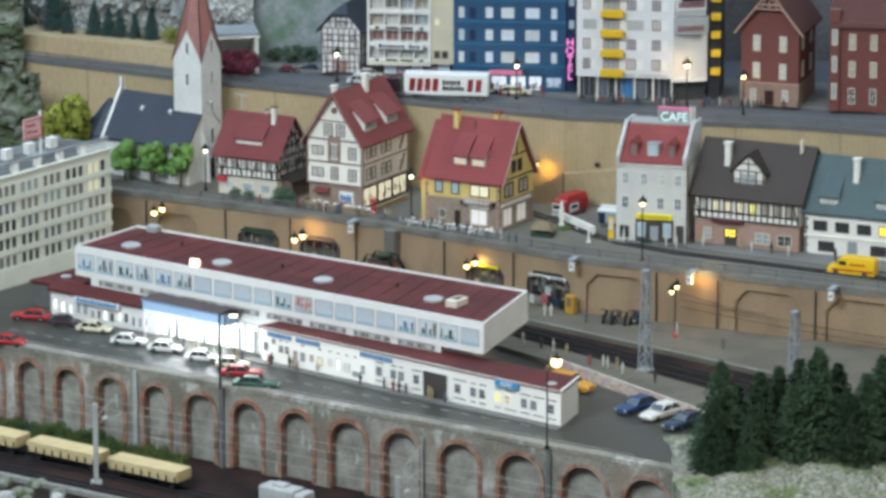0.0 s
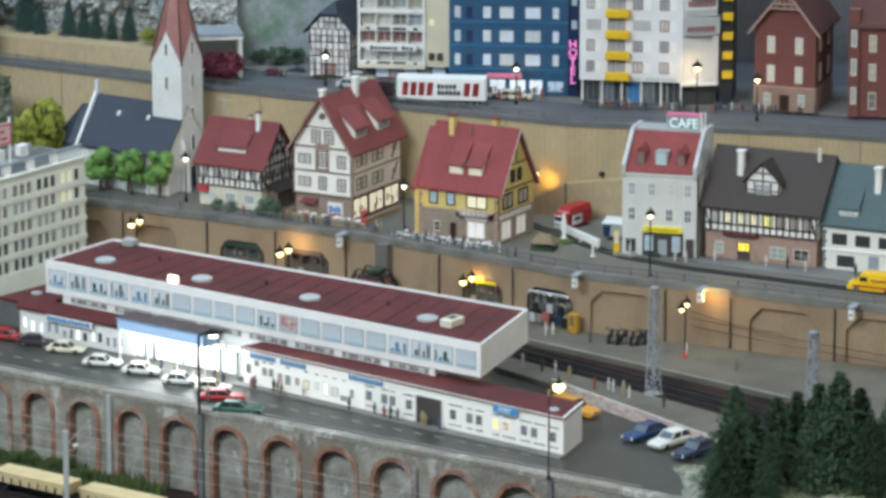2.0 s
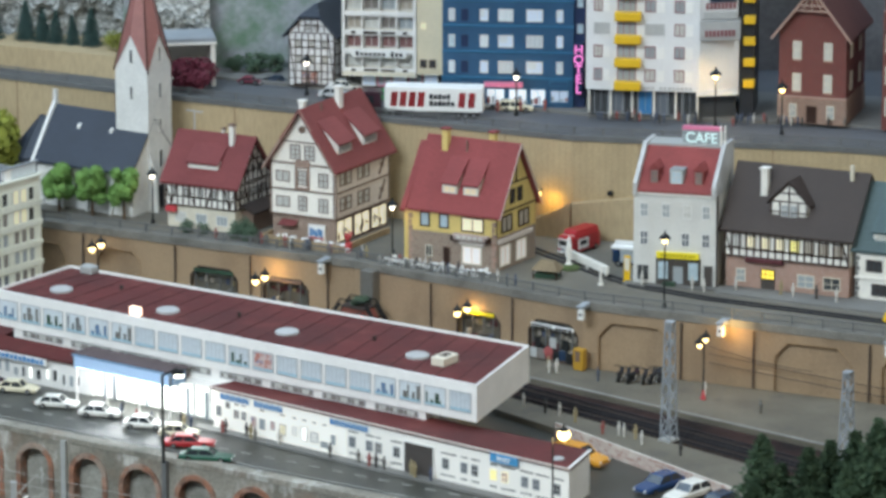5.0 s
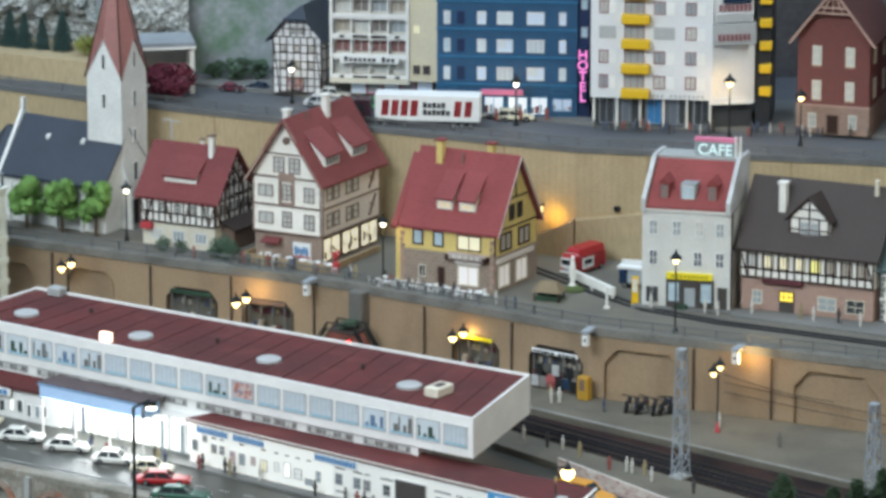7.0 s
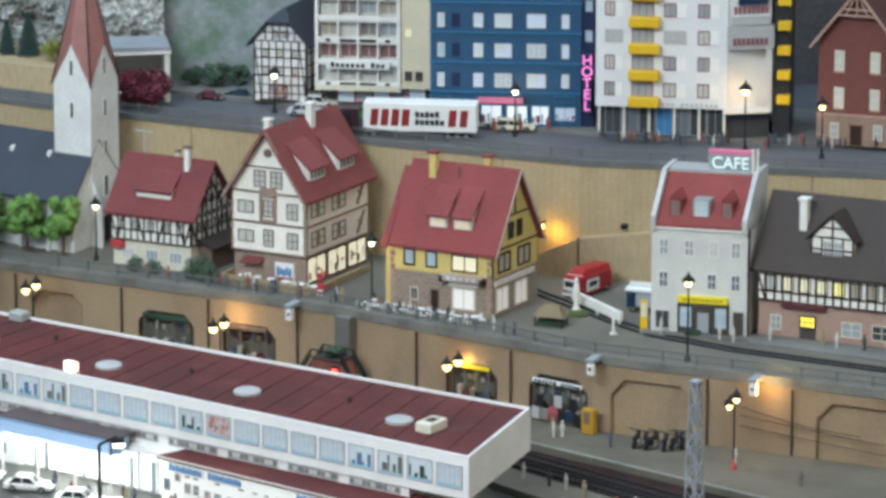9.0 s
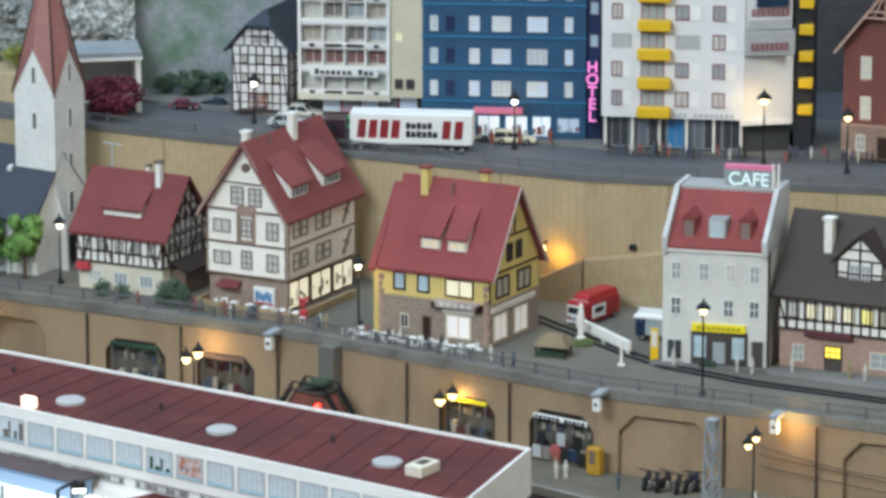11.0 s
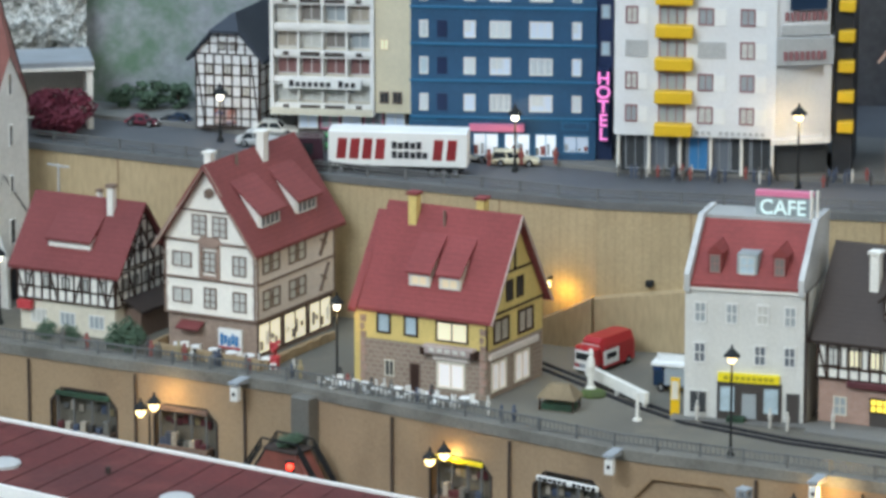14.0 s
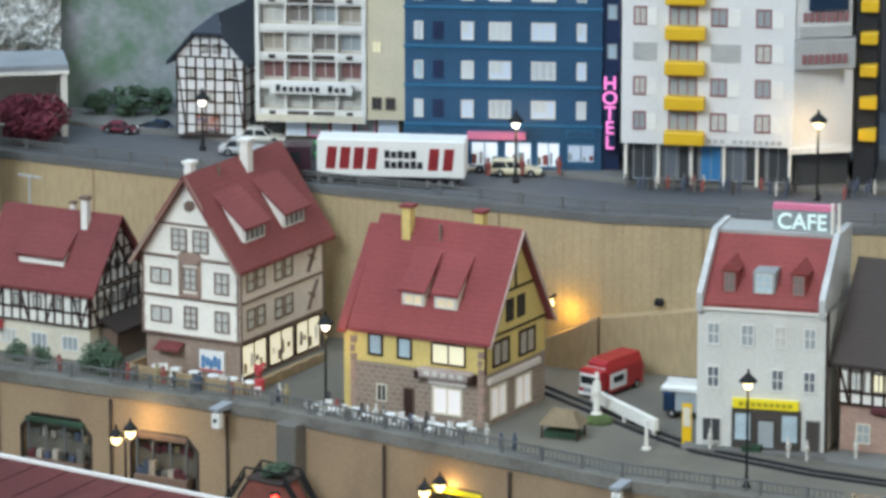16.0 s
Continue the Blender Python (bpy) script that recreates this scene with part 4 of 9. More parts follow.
# ---- station ----
def station():
    O = pose(-0.564, -0.042, 0, 0, 0, -35.2)
    s = thing("station", O, "long white station building with dark red flat roofs", "station")
    L = 0.762
    plan = [(0, 0), (L, 0), (0.715, 0.183), (0.005, 0.148)]
    part("upper_storey", prism(B(), plan, 0.066, 0.1095), "white", s)
    inner = [(0.0032, 0.0032), (L - 0.0036, 0.0032), (0.7125, 0.1795), (0.0082, 0.1447)]
    part("roof", prism(B(), inner, 0.1095, 0.1110), "felt_roof", s, "dark red felt roof with seams")
    bm = B()
    for i in range(4):
        a, b, c, d = plan[i], plan[(i + 1) % 4], inner[(i + 1) % 4], inner[i]
        prism(bm, [a, b, c, d], 0.1095, 0.1135)
    part("roof_edge", bm, "white", s)
    for i in range(1, 22):
        x = L * i / 22
        xb = 0.010 + (0.711 - 0.010) * i / 22
        bm = B()
        bar(bm, (x, 0.006, 0.1112), (xb, 0.143 + (0.178 - 0.143) * i / 22, 0.1112), 0.0009, 0.0006)
        part("roof_seam", bm, "felt_seam", s)
    for x, y in ((0.070, 0.050), (0.245, 0.051), (0.430, 0.059), (0.626, 0.067)):
        part("skylight", lathe(B(), [(0.015, 0.111), (0.015, 0.114), (0.012, 0.1155), (0.004, 0.1165)], 20, (x, y, 0)), "wagon_grey", s, "round pale skylight dome")
    v = part("roof_vent", bev(box(B(), 0.661, 0.681, 0.046, 0.078, 0.111, 0.122), 0.0010), "cream", s, "pale roof vent with a dark patch for its opening")
    # dark plate in place of the vent's opening, its shade put into colour
    part("hatch", box(B(), 0.666, 0.676, 0.056, 0.071, 0.1218, 0.1224), "dark_rib", v)
    part("roof_vent", bev(box(B(), 0.035, 0.055, 0.130, 0.146, 0.111, 0.122), 0.0015), "concrete", s)
    for x, y in ((0.13, 0.10), (0.334, 0.085), (0.540, 0.095)):
        part("roof_pipe", rod(B(), (x, y, 0.111), (x, y, 0.117), 0.0022), "dark_rib", s)
    n = 20
    for i in range(n):
        x = 0.003 + (L - 0.008) * (i + 0.5) / n
        w = window(s, x, 0.0762, 0.0325, 0.0255, pane="pane_blind" if 5 < i < 16 or i == 19 else "pane_milk", frame="wagon_grey", nx=1, fw=0.0010)
        part("inner_sill", box(B(), -0.0155, 0.0155, -0.0008, -0.0003, 0.0015, 0.0040), "pane_sill_blue", w)
        if i in (0, 1, 2, 3, 4, 5, 10, 16, 17, 18):
            bm = B()
            for j in range(4):
                xx = -0.0135 + j * 0.0068 + 0.0015 * ((i * 7 + j * 3) % 3)
                box(bm, xx, xx + 0.0022 + 0.0018 * ((i + j) % 3), -0.0009, -0.0003, 0.004, 0.008 + 0.0045 * ((i + 2 * j) % 4))
            part("window_display", bm, ("display_blue", "paint_5", "leaf_dark", "fence_grey")[i % 4], w)
        if i == 11:
            part("window_display", box(B(), -0.0140, 0.0140, -0.0009, -0.0003, 0.004, 0.023), "pane_print", w)
    # set-back floor below, with strips of small windows
    part("base", prism(B(), [(0.028, 0.0030), (0.684, 0.0030), (0.676, 0.040), (0.03, 0.040)], 0.0, 0.0665), "white", s)
    for i in range(8):
        window(s, 0.077 + i * 0.0805, 0.0555, 0.066, 0.0085, y=0.0030, frame="wagon_grey", pane="pane_strip", nx=6, fw=0.0012)
        for j in range(3):
            part("window_blind", box(B(), 0.050 + i * 0.0805 + j * 0.0215, 0.0565 + i * 0.0805 + j * 0.0215 + 0.004 * ((i + j) % 2), 0.0020, 0.0031, 0.0575, 0.0630), "pane_curtain", s)
    # low wing to the east, its front turned a little from the upper storey
    Wm = pose(0.395, -0.031, 0, 0, 0, -2.65)

    def wing_window(x, z, w, h, **k):
        ob = window(s, x, z, w, h, y=-0.0006, **k)
        ob.matrix_basis = Wm @ ob.matrix_basis
        return ob

    def wing_part(name, bm, material, label=""):
        return part(name, bm, material, s, label, at=Wm)
    part("low_wing", prism(B(), [(0.3805, -0.0298), (0.9350, -0.0555), (0.9165, 0.0165), (0.3805, 0.0165)], 0.0, 0.0512), "white", s)
    # emission on these wall sheets stands in for lamps behind them
    wing_part("lit_wall", box(B(), -0.0135, 0.200, -0.0006, 0.001, 0.0, 0.0508), "wing_glow", "white wall sheet with a glow in place of light inside")
    wing_part("lit_wall", box(B(), 0.200, 0.5405, -0.0003, 0.001, 0.0, 0.0508), "wing_pale", "pale wall sheet with a fainter glow in place of light inside")
    part("low_roof", prism(B(), [(0.3765, -0.0328), (0.9385, -0.0595), (0.9180, 0.0172), (0.3930, 0.0172)], 0.0512, 0.0545), "felt_roof", s, "dark red flat roof with pale edge")
    part("roof_kerb", prism(B(), [(0.9362, -0.0597), (0.9392, -0.0597), (0.9188, 0.0170), (0.9158, 0.0170)], 0.0540, 0.0560), "white", s)
    part("roof_kerb", prism(B(), [(0.3763, -0.0333), (0.9390, -0.0601), (0.9390, -0.0592), (0.3763, -0.0324)], 0.0530, 0.0549), "beige_trim_and_shade", s)
    part("skylight", lathe(B(), [(0.0075, 0.0545), (0.0075, 0.0560), (0.003, 0.0568)], 16, (0.905, -0.035, 0)), "wagon_grey", s)
    part("pavement", prism(B(), [(0.360, -0.046), (0.940, -0.074), (0.940, -0.057), (0.360, -0.030)], -0.0005, 0.0024), "pavement", s, "pale pavement along the shop fronts")
    rng = random.Random(5)
    for x, z, w, h, p in ((-0.005, 0.018, 0.008, 0.013, "pane_slate"), (0.010, 0.030, 0.008, 0.009, "pane_strip"), (0.024, 0.019, 0.009, 0.012, "pane_strip"), (0.036, 0.019, 0.008, 0.012, "pane"), (0.052, 0.012, 0.009, 0.016, "pane_print"), (0.066, 0.013, 0.009, 0.014, "pane_pale"), (0.083, 0.015, 0.008, 0.012, "pane_print"), (0.099, 0.012, 0.010, 0.014, "pane_lit_dim"), (0.118, 0.015, 0.008, 0.012, "wing_pale"), (0.134, 0.011, 0.009, 0.018, "shop_lit"), (0.150, 0.012, 0.012, 0.013, "wing_pale"), (0.166, 0.008, 0.012, 0.008, "pane_pale"), (0.180, 0.014, 0.008, 0.014, "pane_pale")):
        wing_window(x, z, w, h, frame=rng.choice(("frame_white", "wagon_grey")), pane=p, nx=rng.choice((1, 2)), nz=rng.choice((1, 2)), fw=0.0009)
        if rng.random() < 0.6:
            wing_part("wall_poster", box(B(), x - 0.004, x + 0.003, -0.0010, 0.0, 0.0365, 0.0385), rng.choice(("pane_strip", "steel_grey")))
    for x, lit in ((0.2100, 0), (0.2368, 0), (0.2511, 1), (0.2795, 2), (0.3553, 2), (0.3837, 0), (0.3998, 2), (0.4282, 3), (0.4453, 4), (0.4756, 0), (0.4926, 0), (0.5239, 2)):
        wing_window(x, 0.0175, 0.0100, 0.0135, frame="wagon_grey" if lit < 3 else "pane_lit_dim", pane=("pane_slate", "pane_strip", "pane", "pane_yellow_soft", "pane_print")[lit], nx=2, nz=2, fw=0.0011)
    for x0, x1 in ((0.2050, 0.2200), (0.2310, 0.2440), (0.2470, 0.2570), (0.2700, 0.2880), (0.3480, 0.3720), (0.3790, 0.3900), (0.3950, 0.4080), (0.4230, 0.4350), (0.4400, 0.4620), (0.4690, 0.4880), (0.4920, 0.5120), (0.5180, 0.5350)):
        for z in (0.0362, 0.0085):
            bm = B()
            x = x0
            while x < x1 - 0.002:
                w = rng.uniform(0.0014, 0.0030)
                box(bm, x, min(x + w, x1), -0.0010, 0.0, z, z + rng.uniform(0.0016, 0.0024))
                x += w + 0.0007
            part("wall_lettering", bm, "line_soft", s, at=Wm)
    p = wing_part("passage", box(B(), 0.2918, 0.3373, -0.0010, 0.001, 0.001, 0.0405), "frame_dark", "dark open passage")
    part("passage_frame", lattice(B(), 0.0475, 0.0415, 0.0016, 1, 1), "white", p, at=pose(0.3145, -0.0010, 0.0006))
    for x, w in ((0.022, 0.050), (0.075, 0.046), (0.206, 0.064)):
        g = wing_part("sign", box(B(), x - w / 2, x + w / 2, -0.0016, 0.0004, 0.0400, 0.0500), "paper_white", "white sign board with blue lettering")
        bm = B()
        k = int(w / 0.0046)
        for q in range(k):
            xx = x - w / 2 + 0.002 + q * 0.0046
            box(bm, xx, xx + 0.0034, -0.0020, -0.0014, 0.0412, 0.0412 + 0.0072 - 0.0012 * (q % 2))
        part("sign_lettering", bm, "sign_blue", g)
    g = wing_part("sign", box(B(), 0.4270, 0.4680, -0.0062, -0.0040, 0.0425, 0.0525), "post_blue", "blue post office sign with white letters")
    lettering("sign_letters", "POST", 0.0088, "paper_white", g, pose(0.4475, -0.0064, 0.0445, 90, 0, 0))
    # low wing to the west
    part("low_wing_west", prism(B(), [(-0.042, -0.010), (0.168, -0.010), (0.168, 0.0028), (-0.03, 0.0028)], 0.0, 0.038), "white", s)
    part("low_roof_west", slab_yz(B(), [(-0.016, 0.038), (0.0025, 0.038), (0.0025, 0.0530), (-0.016, 0.0415)], -0.044, 0.166), "felt_roof", s)
    part("annexe", prism(B(), [(-0.094, 0.010), (-0.0425, 0.010), (-0.032, 0.085), (-0.080, 0.095)], 0.0, 0.038), "fence_grey", s, "dark grey annexe with a dark red roof")
    part("annexe_roof", prism(B(), [(-0.097, 0.006), (-0.0465, 0.006), (-0.0305, 0.0013), (-0.010, 0.0013), (-0.020, 0.090), (-0.083, 0.099)], 0.038, 0.0415), "felt_roof", s)
    part("skylight", lathe(B(), [(0.008, 0.0415), (0.008, 0.044), (0.003, 0.045)], 16, (-0.06, 0.05, 0)), "wagon_grey", s)
    x = -0.036
    while x < 0.155:
        w = rng.uniform(0.006, 0.010)
        window(s, x + w / 2, rng.choice((0.006, 0.009)), w, rng.uniform(0.012, 0.017), y=-0.010, pane=rng.choice(("pane", "pane_pale", "pane_strip", "shop_lit")), nx=1)
        x += w + rng.uniform(0.004, 0.009)
    g = part("sign", box(B(), 0.012, 0.098, -0.0180, -0.0162, 0.0290, 0.0380), "paper_white", s, "white sign board with blue lettering")
    bm = B()
    for j in range(11):
        box(bm, 0.016 + j * 0.0072, 0.0216 + j * 0.0072, -0.0184, -0.0178, 0.0302, 0.0370 - 0.001 * (j % 2))
    part("sign_lettering", bm, "sign_blue", g)
    # entrance hall and canopy
    part("hall", box(B(), 0.168, 0.392, -0.006, 0.022, 0.0, 0.0480), "white", s)
    for i in range(8):
        window(s, 0.186 + i * 0.0265, 0.002, 0.024, 0.041, y=-0.006, pane="shop_lit", nx=2, name="glass_front")
    c = part("canopy", prism(B(), [(0.158, -0.036), (0.318, -0.036), (0.318, -0.006), (0.158, -0.006)], 0.0442, 0.0615), "fence_grey", s, "grey canopy with a lit blue and white front")
    part("canopy_band", box(B(), 0.158, 0.318, -0.0379, -0.0362, 0.0588, 0.0615), "canopy_blue", c)
    part("canopy_roof", prism(B(), [(0.156, -0.037), (0.320, -0.037), (0.322, -0.0005), (0.160, -0.0005)], 0.0615, 0.0628), "canopy_top", c, "brown felt canopy roof")
    # fascia and soffit emit, standing in for lamplight that falls on them
    part("canopy_fascia", box(B(), 0.161, 0.315, -0.0376, -0.0362, 0.0436, 0.0588), glow_panel, c, "pale blue canopy front, lamplight put in as a faint glow")
    part("canopy_side", box(B(), 0.318, 0.3192, -0.035, -0.008, 0.0445, 0.0612), "canopy_blue", c)
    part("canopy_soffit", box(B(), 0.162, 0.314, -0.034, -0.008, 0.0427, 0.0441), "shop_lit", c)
    for x in (0.162, 0.212, 0.264, 0.314):
        part("canopy_post", rod(B(), (x, -0.034, 0), (x, -0.034, 0.0432), 0.0014), "white", s)
    for x, w, m in ((0.188, 0.007, "steel_grey"), (0.203, 0.004, "pane_slate"), (0.256, 0.003, "pane_pale"), (0.322, 0.004, "steel_grey"), (0.352, 0.005, "pane_pale")):
        part("door_post", box(B(), x - w / 2, x + w / 2, -0.0085, -0.0062, 0.0, 0.036), m, s)
    return s


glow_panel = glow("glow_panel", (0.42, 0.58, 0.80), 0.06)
station()
O = pose(-0.564, -0.042, 0, 0, 0, -35.2)
area = area_lamp("canopy_light", O @ Vector((0.240, -0.026, 0.0418)), O @ Vector((0.240, -0.040, 0.0)), 0.15, 0.030, 0.22, (0.92, 0.97, 1.0))
area_lamp("hall_light", O @ Vector((0.355, -0.040, 0.046)), O @ Vector((0.40, -0.085, 0.0)), 0.05, 0.03, 0.045, (0.95, 0.98, 1.0))
# added fill lamp without a fixture, brightens facade and forecourt
point_lamp("forecourt_light", O @ Vector((0.30, -0.105, 0.046)), 0.028, (0.92, 0.97, 1.0), 0.03)


# ---- grey hotel block in the west ----
def hotel_block():
    h = thing("hotel_block", pose(-0.8268, -0.0552, 0, 0, 0, 51), "tall pale grey office block with rows of windows", "building")
    L, H = 0.47, 0.177
    part("wall", box(B(), -0.10, L, 0, 0.09, 0.0, H), "hotel_grey", h)
    part("ground_floor", box(B(), -0.10, L + 0.002, -0.0025, 0.09, 0.0, 0.029), "hotel_grey", h)
    for f in range(5):
        z = 0.0325 + f * 0.0284
        part("spandrel", box(B(), -0.10, L + 0.001, -0.0020, 0.001, z - 0.0085, z - 0.0010), "hotel_grey", h)
        for i in range(9):
            x = L - 0.0345 - i * 0.0514
            for j in (-1, 0, 1):
                lit = (f, i) in ((3, 0), (4, 0)) and j < 1
                pane = "pane_lit_dim" if lit else ("pane_strip", "pane_slate", "pane_dark", "pane_dark", "pane_strip", "pane_pale")[(i * 7 + f * 5) % 6]
                window(h, x + j * 0.0146, z, 0.0112, 0.0190, pane=pane, frame="hotel_grey", nx=1, fw=0.0010)
            part("pilaster", box(B(), x + 0.0225, x + 0.0285, -0.0014, 0.0005, z, z + 0.0190), "hotel_grey", h)
    part("end_balcony", bev(box(B(), L, L + 0.012, 0.012, 0.030, 0.140, 0.162), 0.0008), "white", h)
    part("parapet", box(B(), -0.10, L + 0.002, -0.0030, 0.092, H, H + 0.0035), "hotel_grey", h)
    part("flat_roof", box(B(), -0.098, L - 0.002, 0.004, 0.088, H + 0.0035, H + 0.0045), "fence_grey", h)
    for i in range(10):
        x = L - 0.060 - i * 0.0514
        part("roof_pier", box(B(), x - 0.006, x + 0.006, 0.003, 0.010, H + 0.0035, H + 0.020), "white", h)
        part("roof_pier", box(B(), x - 0.008, x + 0.008, 0.066, 0.078, H + 0.0035, H + 0.021), "white", h)
    part("roof_rail", box(B(), -0.095, L - 0.001, 0.0025, 0.0060, H + 0.0185, H + 0.0215), "steel_grey", h)
    part("roof_screen", box(B(), L - 0.060, L - 0.004, 0.0040, 0.0055, H + 0.0045, H + 0.0185), "pane_milk", h)
    part("roof_screen", box(B(), -0.095, L - 0.03, 0.079, 0.082, H + 0.0045, H + 0.017), "pane_pale", h)
    part("roof_box", bev(box(B(), 0.20, 0.25, 0.035, 0.060, H + 0.0045, H + 0.013), 0.001), "concrete", h)
    part("roof_box", bev(box(B(), 0.33, 0.37, 0.030, 0.050, H + 0.0045, H + 0.011), 0.001), "steel_grey", h)
    part("sign_mast", rod(B(), (0.328, 0.018, H + 0.004), (0.328, 0.018, H + 0.086), 0.0020), "white", h)
    g = part("roof_sign", bev(box(B(), 0.288, 0.330, 0.015, 0.0172, H + 0.046, H + 0.080), 0.002), "sign_rose", h, "square pale pink and red roof sign")
    for x0, x1, z0, z1 in ((0.290, 0.328, 0.0480, 0.0495), (0.290, 0.328, 0.0765, 0.0780), (0.290, 0.2915, 0.0495, 0.0765), (0.3265, 0.328, 0.0495, 0.0765), (0.296, 0.304, 0.056, 0.0600), (0.308, 0.320, 0.055, 0.0585), (0.296, 0.314, 0.066, 0.0695)):
        part("sign_bar", box(B(), x0, x1, 0.0142, 0.0152, H + z0, H + z1), "poster_red", g)


M["sign_rose"] = mat("sign_rose", (0.74, 0.52, 0.52), 0.5, 0.1)
hotel_block()


# ---- church ----
def church():
    c = thing("church", pose(-0.551, 0.500, 0.09, 0, 0, -31), "white village church with slate roof and red spire", "church")
    w, d, ze, rise = 0.162, 0.105, 0.066, 0.062
    part("nave", body_gable_x(B(), w, d, 0, ze, rise), "church_white", c)
    part("roof", gable_roof_x(B(), w, d, ze, rise, 0.003), "slate_roof", c, "dark slate roof")
    bm = B()
    slab_yz(bm, [(-0.008, ze - 0.006), (d / 2, ze + rise + 0.012), (d + 0.008, ze - 0.006), (d + 0.008, ze - 0.014), (d / 2, ze + rise), (-0.008, ze - 0.014)], -0.006, -0.001)
    part("gable_parapet", bm, "church_white", c)
    part("finial", box(B(), -0.006, -0.001, d / 2 - 0.003, d / 2 + 0.003, ze + rise + 0.008, ze + rise + 0.024), "church_white", c)
    part("apse", lathe(B(), [(0.050, 0), (0.050, 0.060), (0.004, 0.112)], 8, (-0.026, d / 2, 0)), "slate_roof", c, "dark slate covered apse")
    for x in (0.028, 0.068, 0.108):
        window(c, x, 0.018, 0.008, 0.034, frame="church_white", pane="pane", nx=1)
    for x in (0.012, 0.048, 0.088, 0.128):
        part("buttress", slab_yz(B(), [(-0.007, 0), (0, 0), (0, 0.055), (-0.002, 0.05)], x - 0.002, x + 0.002), "church_white", c)
    for x in (0.05, 0.105):
        part("roof_hatch", slab_yz(B(), [(0.031, 0.1045), (0.038, 0.1135), (0.031, 0.1105)], x - 0.0025, x + 0.0025), "church_white", c)
    # tower, turned like the nave, at the east end
    x0, x1, y0, y1, zt = 0.111, 0.165, 0.036, 0.094, 0.209
    t = part("tower", box(B(), x0, x1, y0, y1, 0, zt - 0.010), "church_white", c)
    cx, cy = (x0 + x1) / 2, (y0 + y1) / 2
    g = 0.040
    for a, b, ap in (((x0, y0), (x1, y0), (cx, y0)), ((x1, y0), (x1, y1), (x1, cy)), ((x1, y1), (x0, y1), (cx, y1)), ((x0, y1), (x0, y0), (x0, cy))):
        mid = (cx, cy, zt + g)
        bm = B()
        v = [bm.verts.new(q) for q in ((*a, zt - 0.010), (*b, zt - 0.010), (*ap, zt + g), mid)]
        bm.faces.new((v[0], v[1], v[2]))
        bm.faces.new((v[1], v[3], v[2]))
        bm.faces.new((v[3], v[0], v[2]))
        part("tower_gable", bm, "church_white", t)
    bm = B()
    apex = bm.verts.new((cx, cy, zt + 0.150))
    e = 0.0015
    cor = [(x0 - e, y0 - e, zt - 0.012), (cx, y0 - e, zt + g), (x1 + e, y0 - e, zt - 0.012), (x1 + e, cy, zt + g), (x1 + e, y1 + e, zt - 0.012), (cx, y1 + e, zt + g), (x0 - e, y1 + e, zt - 0.012), (x0 - e, cy, zt + g)]
    vs = [bm.verts.new(q) for q in cor]
    for i in range(8):
        bm.faces.new((vs[i], vs[(i + 1) % 8], apex))
    part("spire", bm, "spire_red", t, "faded red metal spire")
    part("spire_ball", lathe(B(), [(0.0005, 0.146), (0.002, 0.149), (0.0005, 0.165)], 8, (cx, cy, zt)), "chrome", t)
    for z in (zt - 0.052, zt + 0.000):
        window(c, cx, z, 0.006, 0.020, y=y0, frame="church_white", pane="pane", nx=1)
        side_window(c, x1, cy, z, 0.007, 0.022, frame="church_white", pane="pane", nx=1)
    side_window(c, x1, cy, 0.110, 0.007, 0.018, frame="church_white", pane="pane", nx=1)
    side_window(c, x1, cy, 0.058, 0.010, 0.026, frame="church_white", pane="pane", nx=1)
    for i in range(0, 8, 2):
        bm = B()
        rod(bm, cor[i], (cx, cy, zt + 0.150), 0.0013, 0.0006, 5)
        part("spire_rib", bm, "timber", t)
    for yy in (y0 + 0.002, y1 - 0.002):
        part("buttress", slab_xz(B(), [(x1 - 0.001, 0), (x1 + 0.014, 0), (x1 + 0.012, 0.050), (x1 - 0.001, 0.085)], yy - 0.002, yy + 0.002), "church_white", c)
    side_window(c, x1, cy, 0.0, 0.014, 0.034, frame="brown_trim", pane="ink", nx=1, name="church_door")


church()


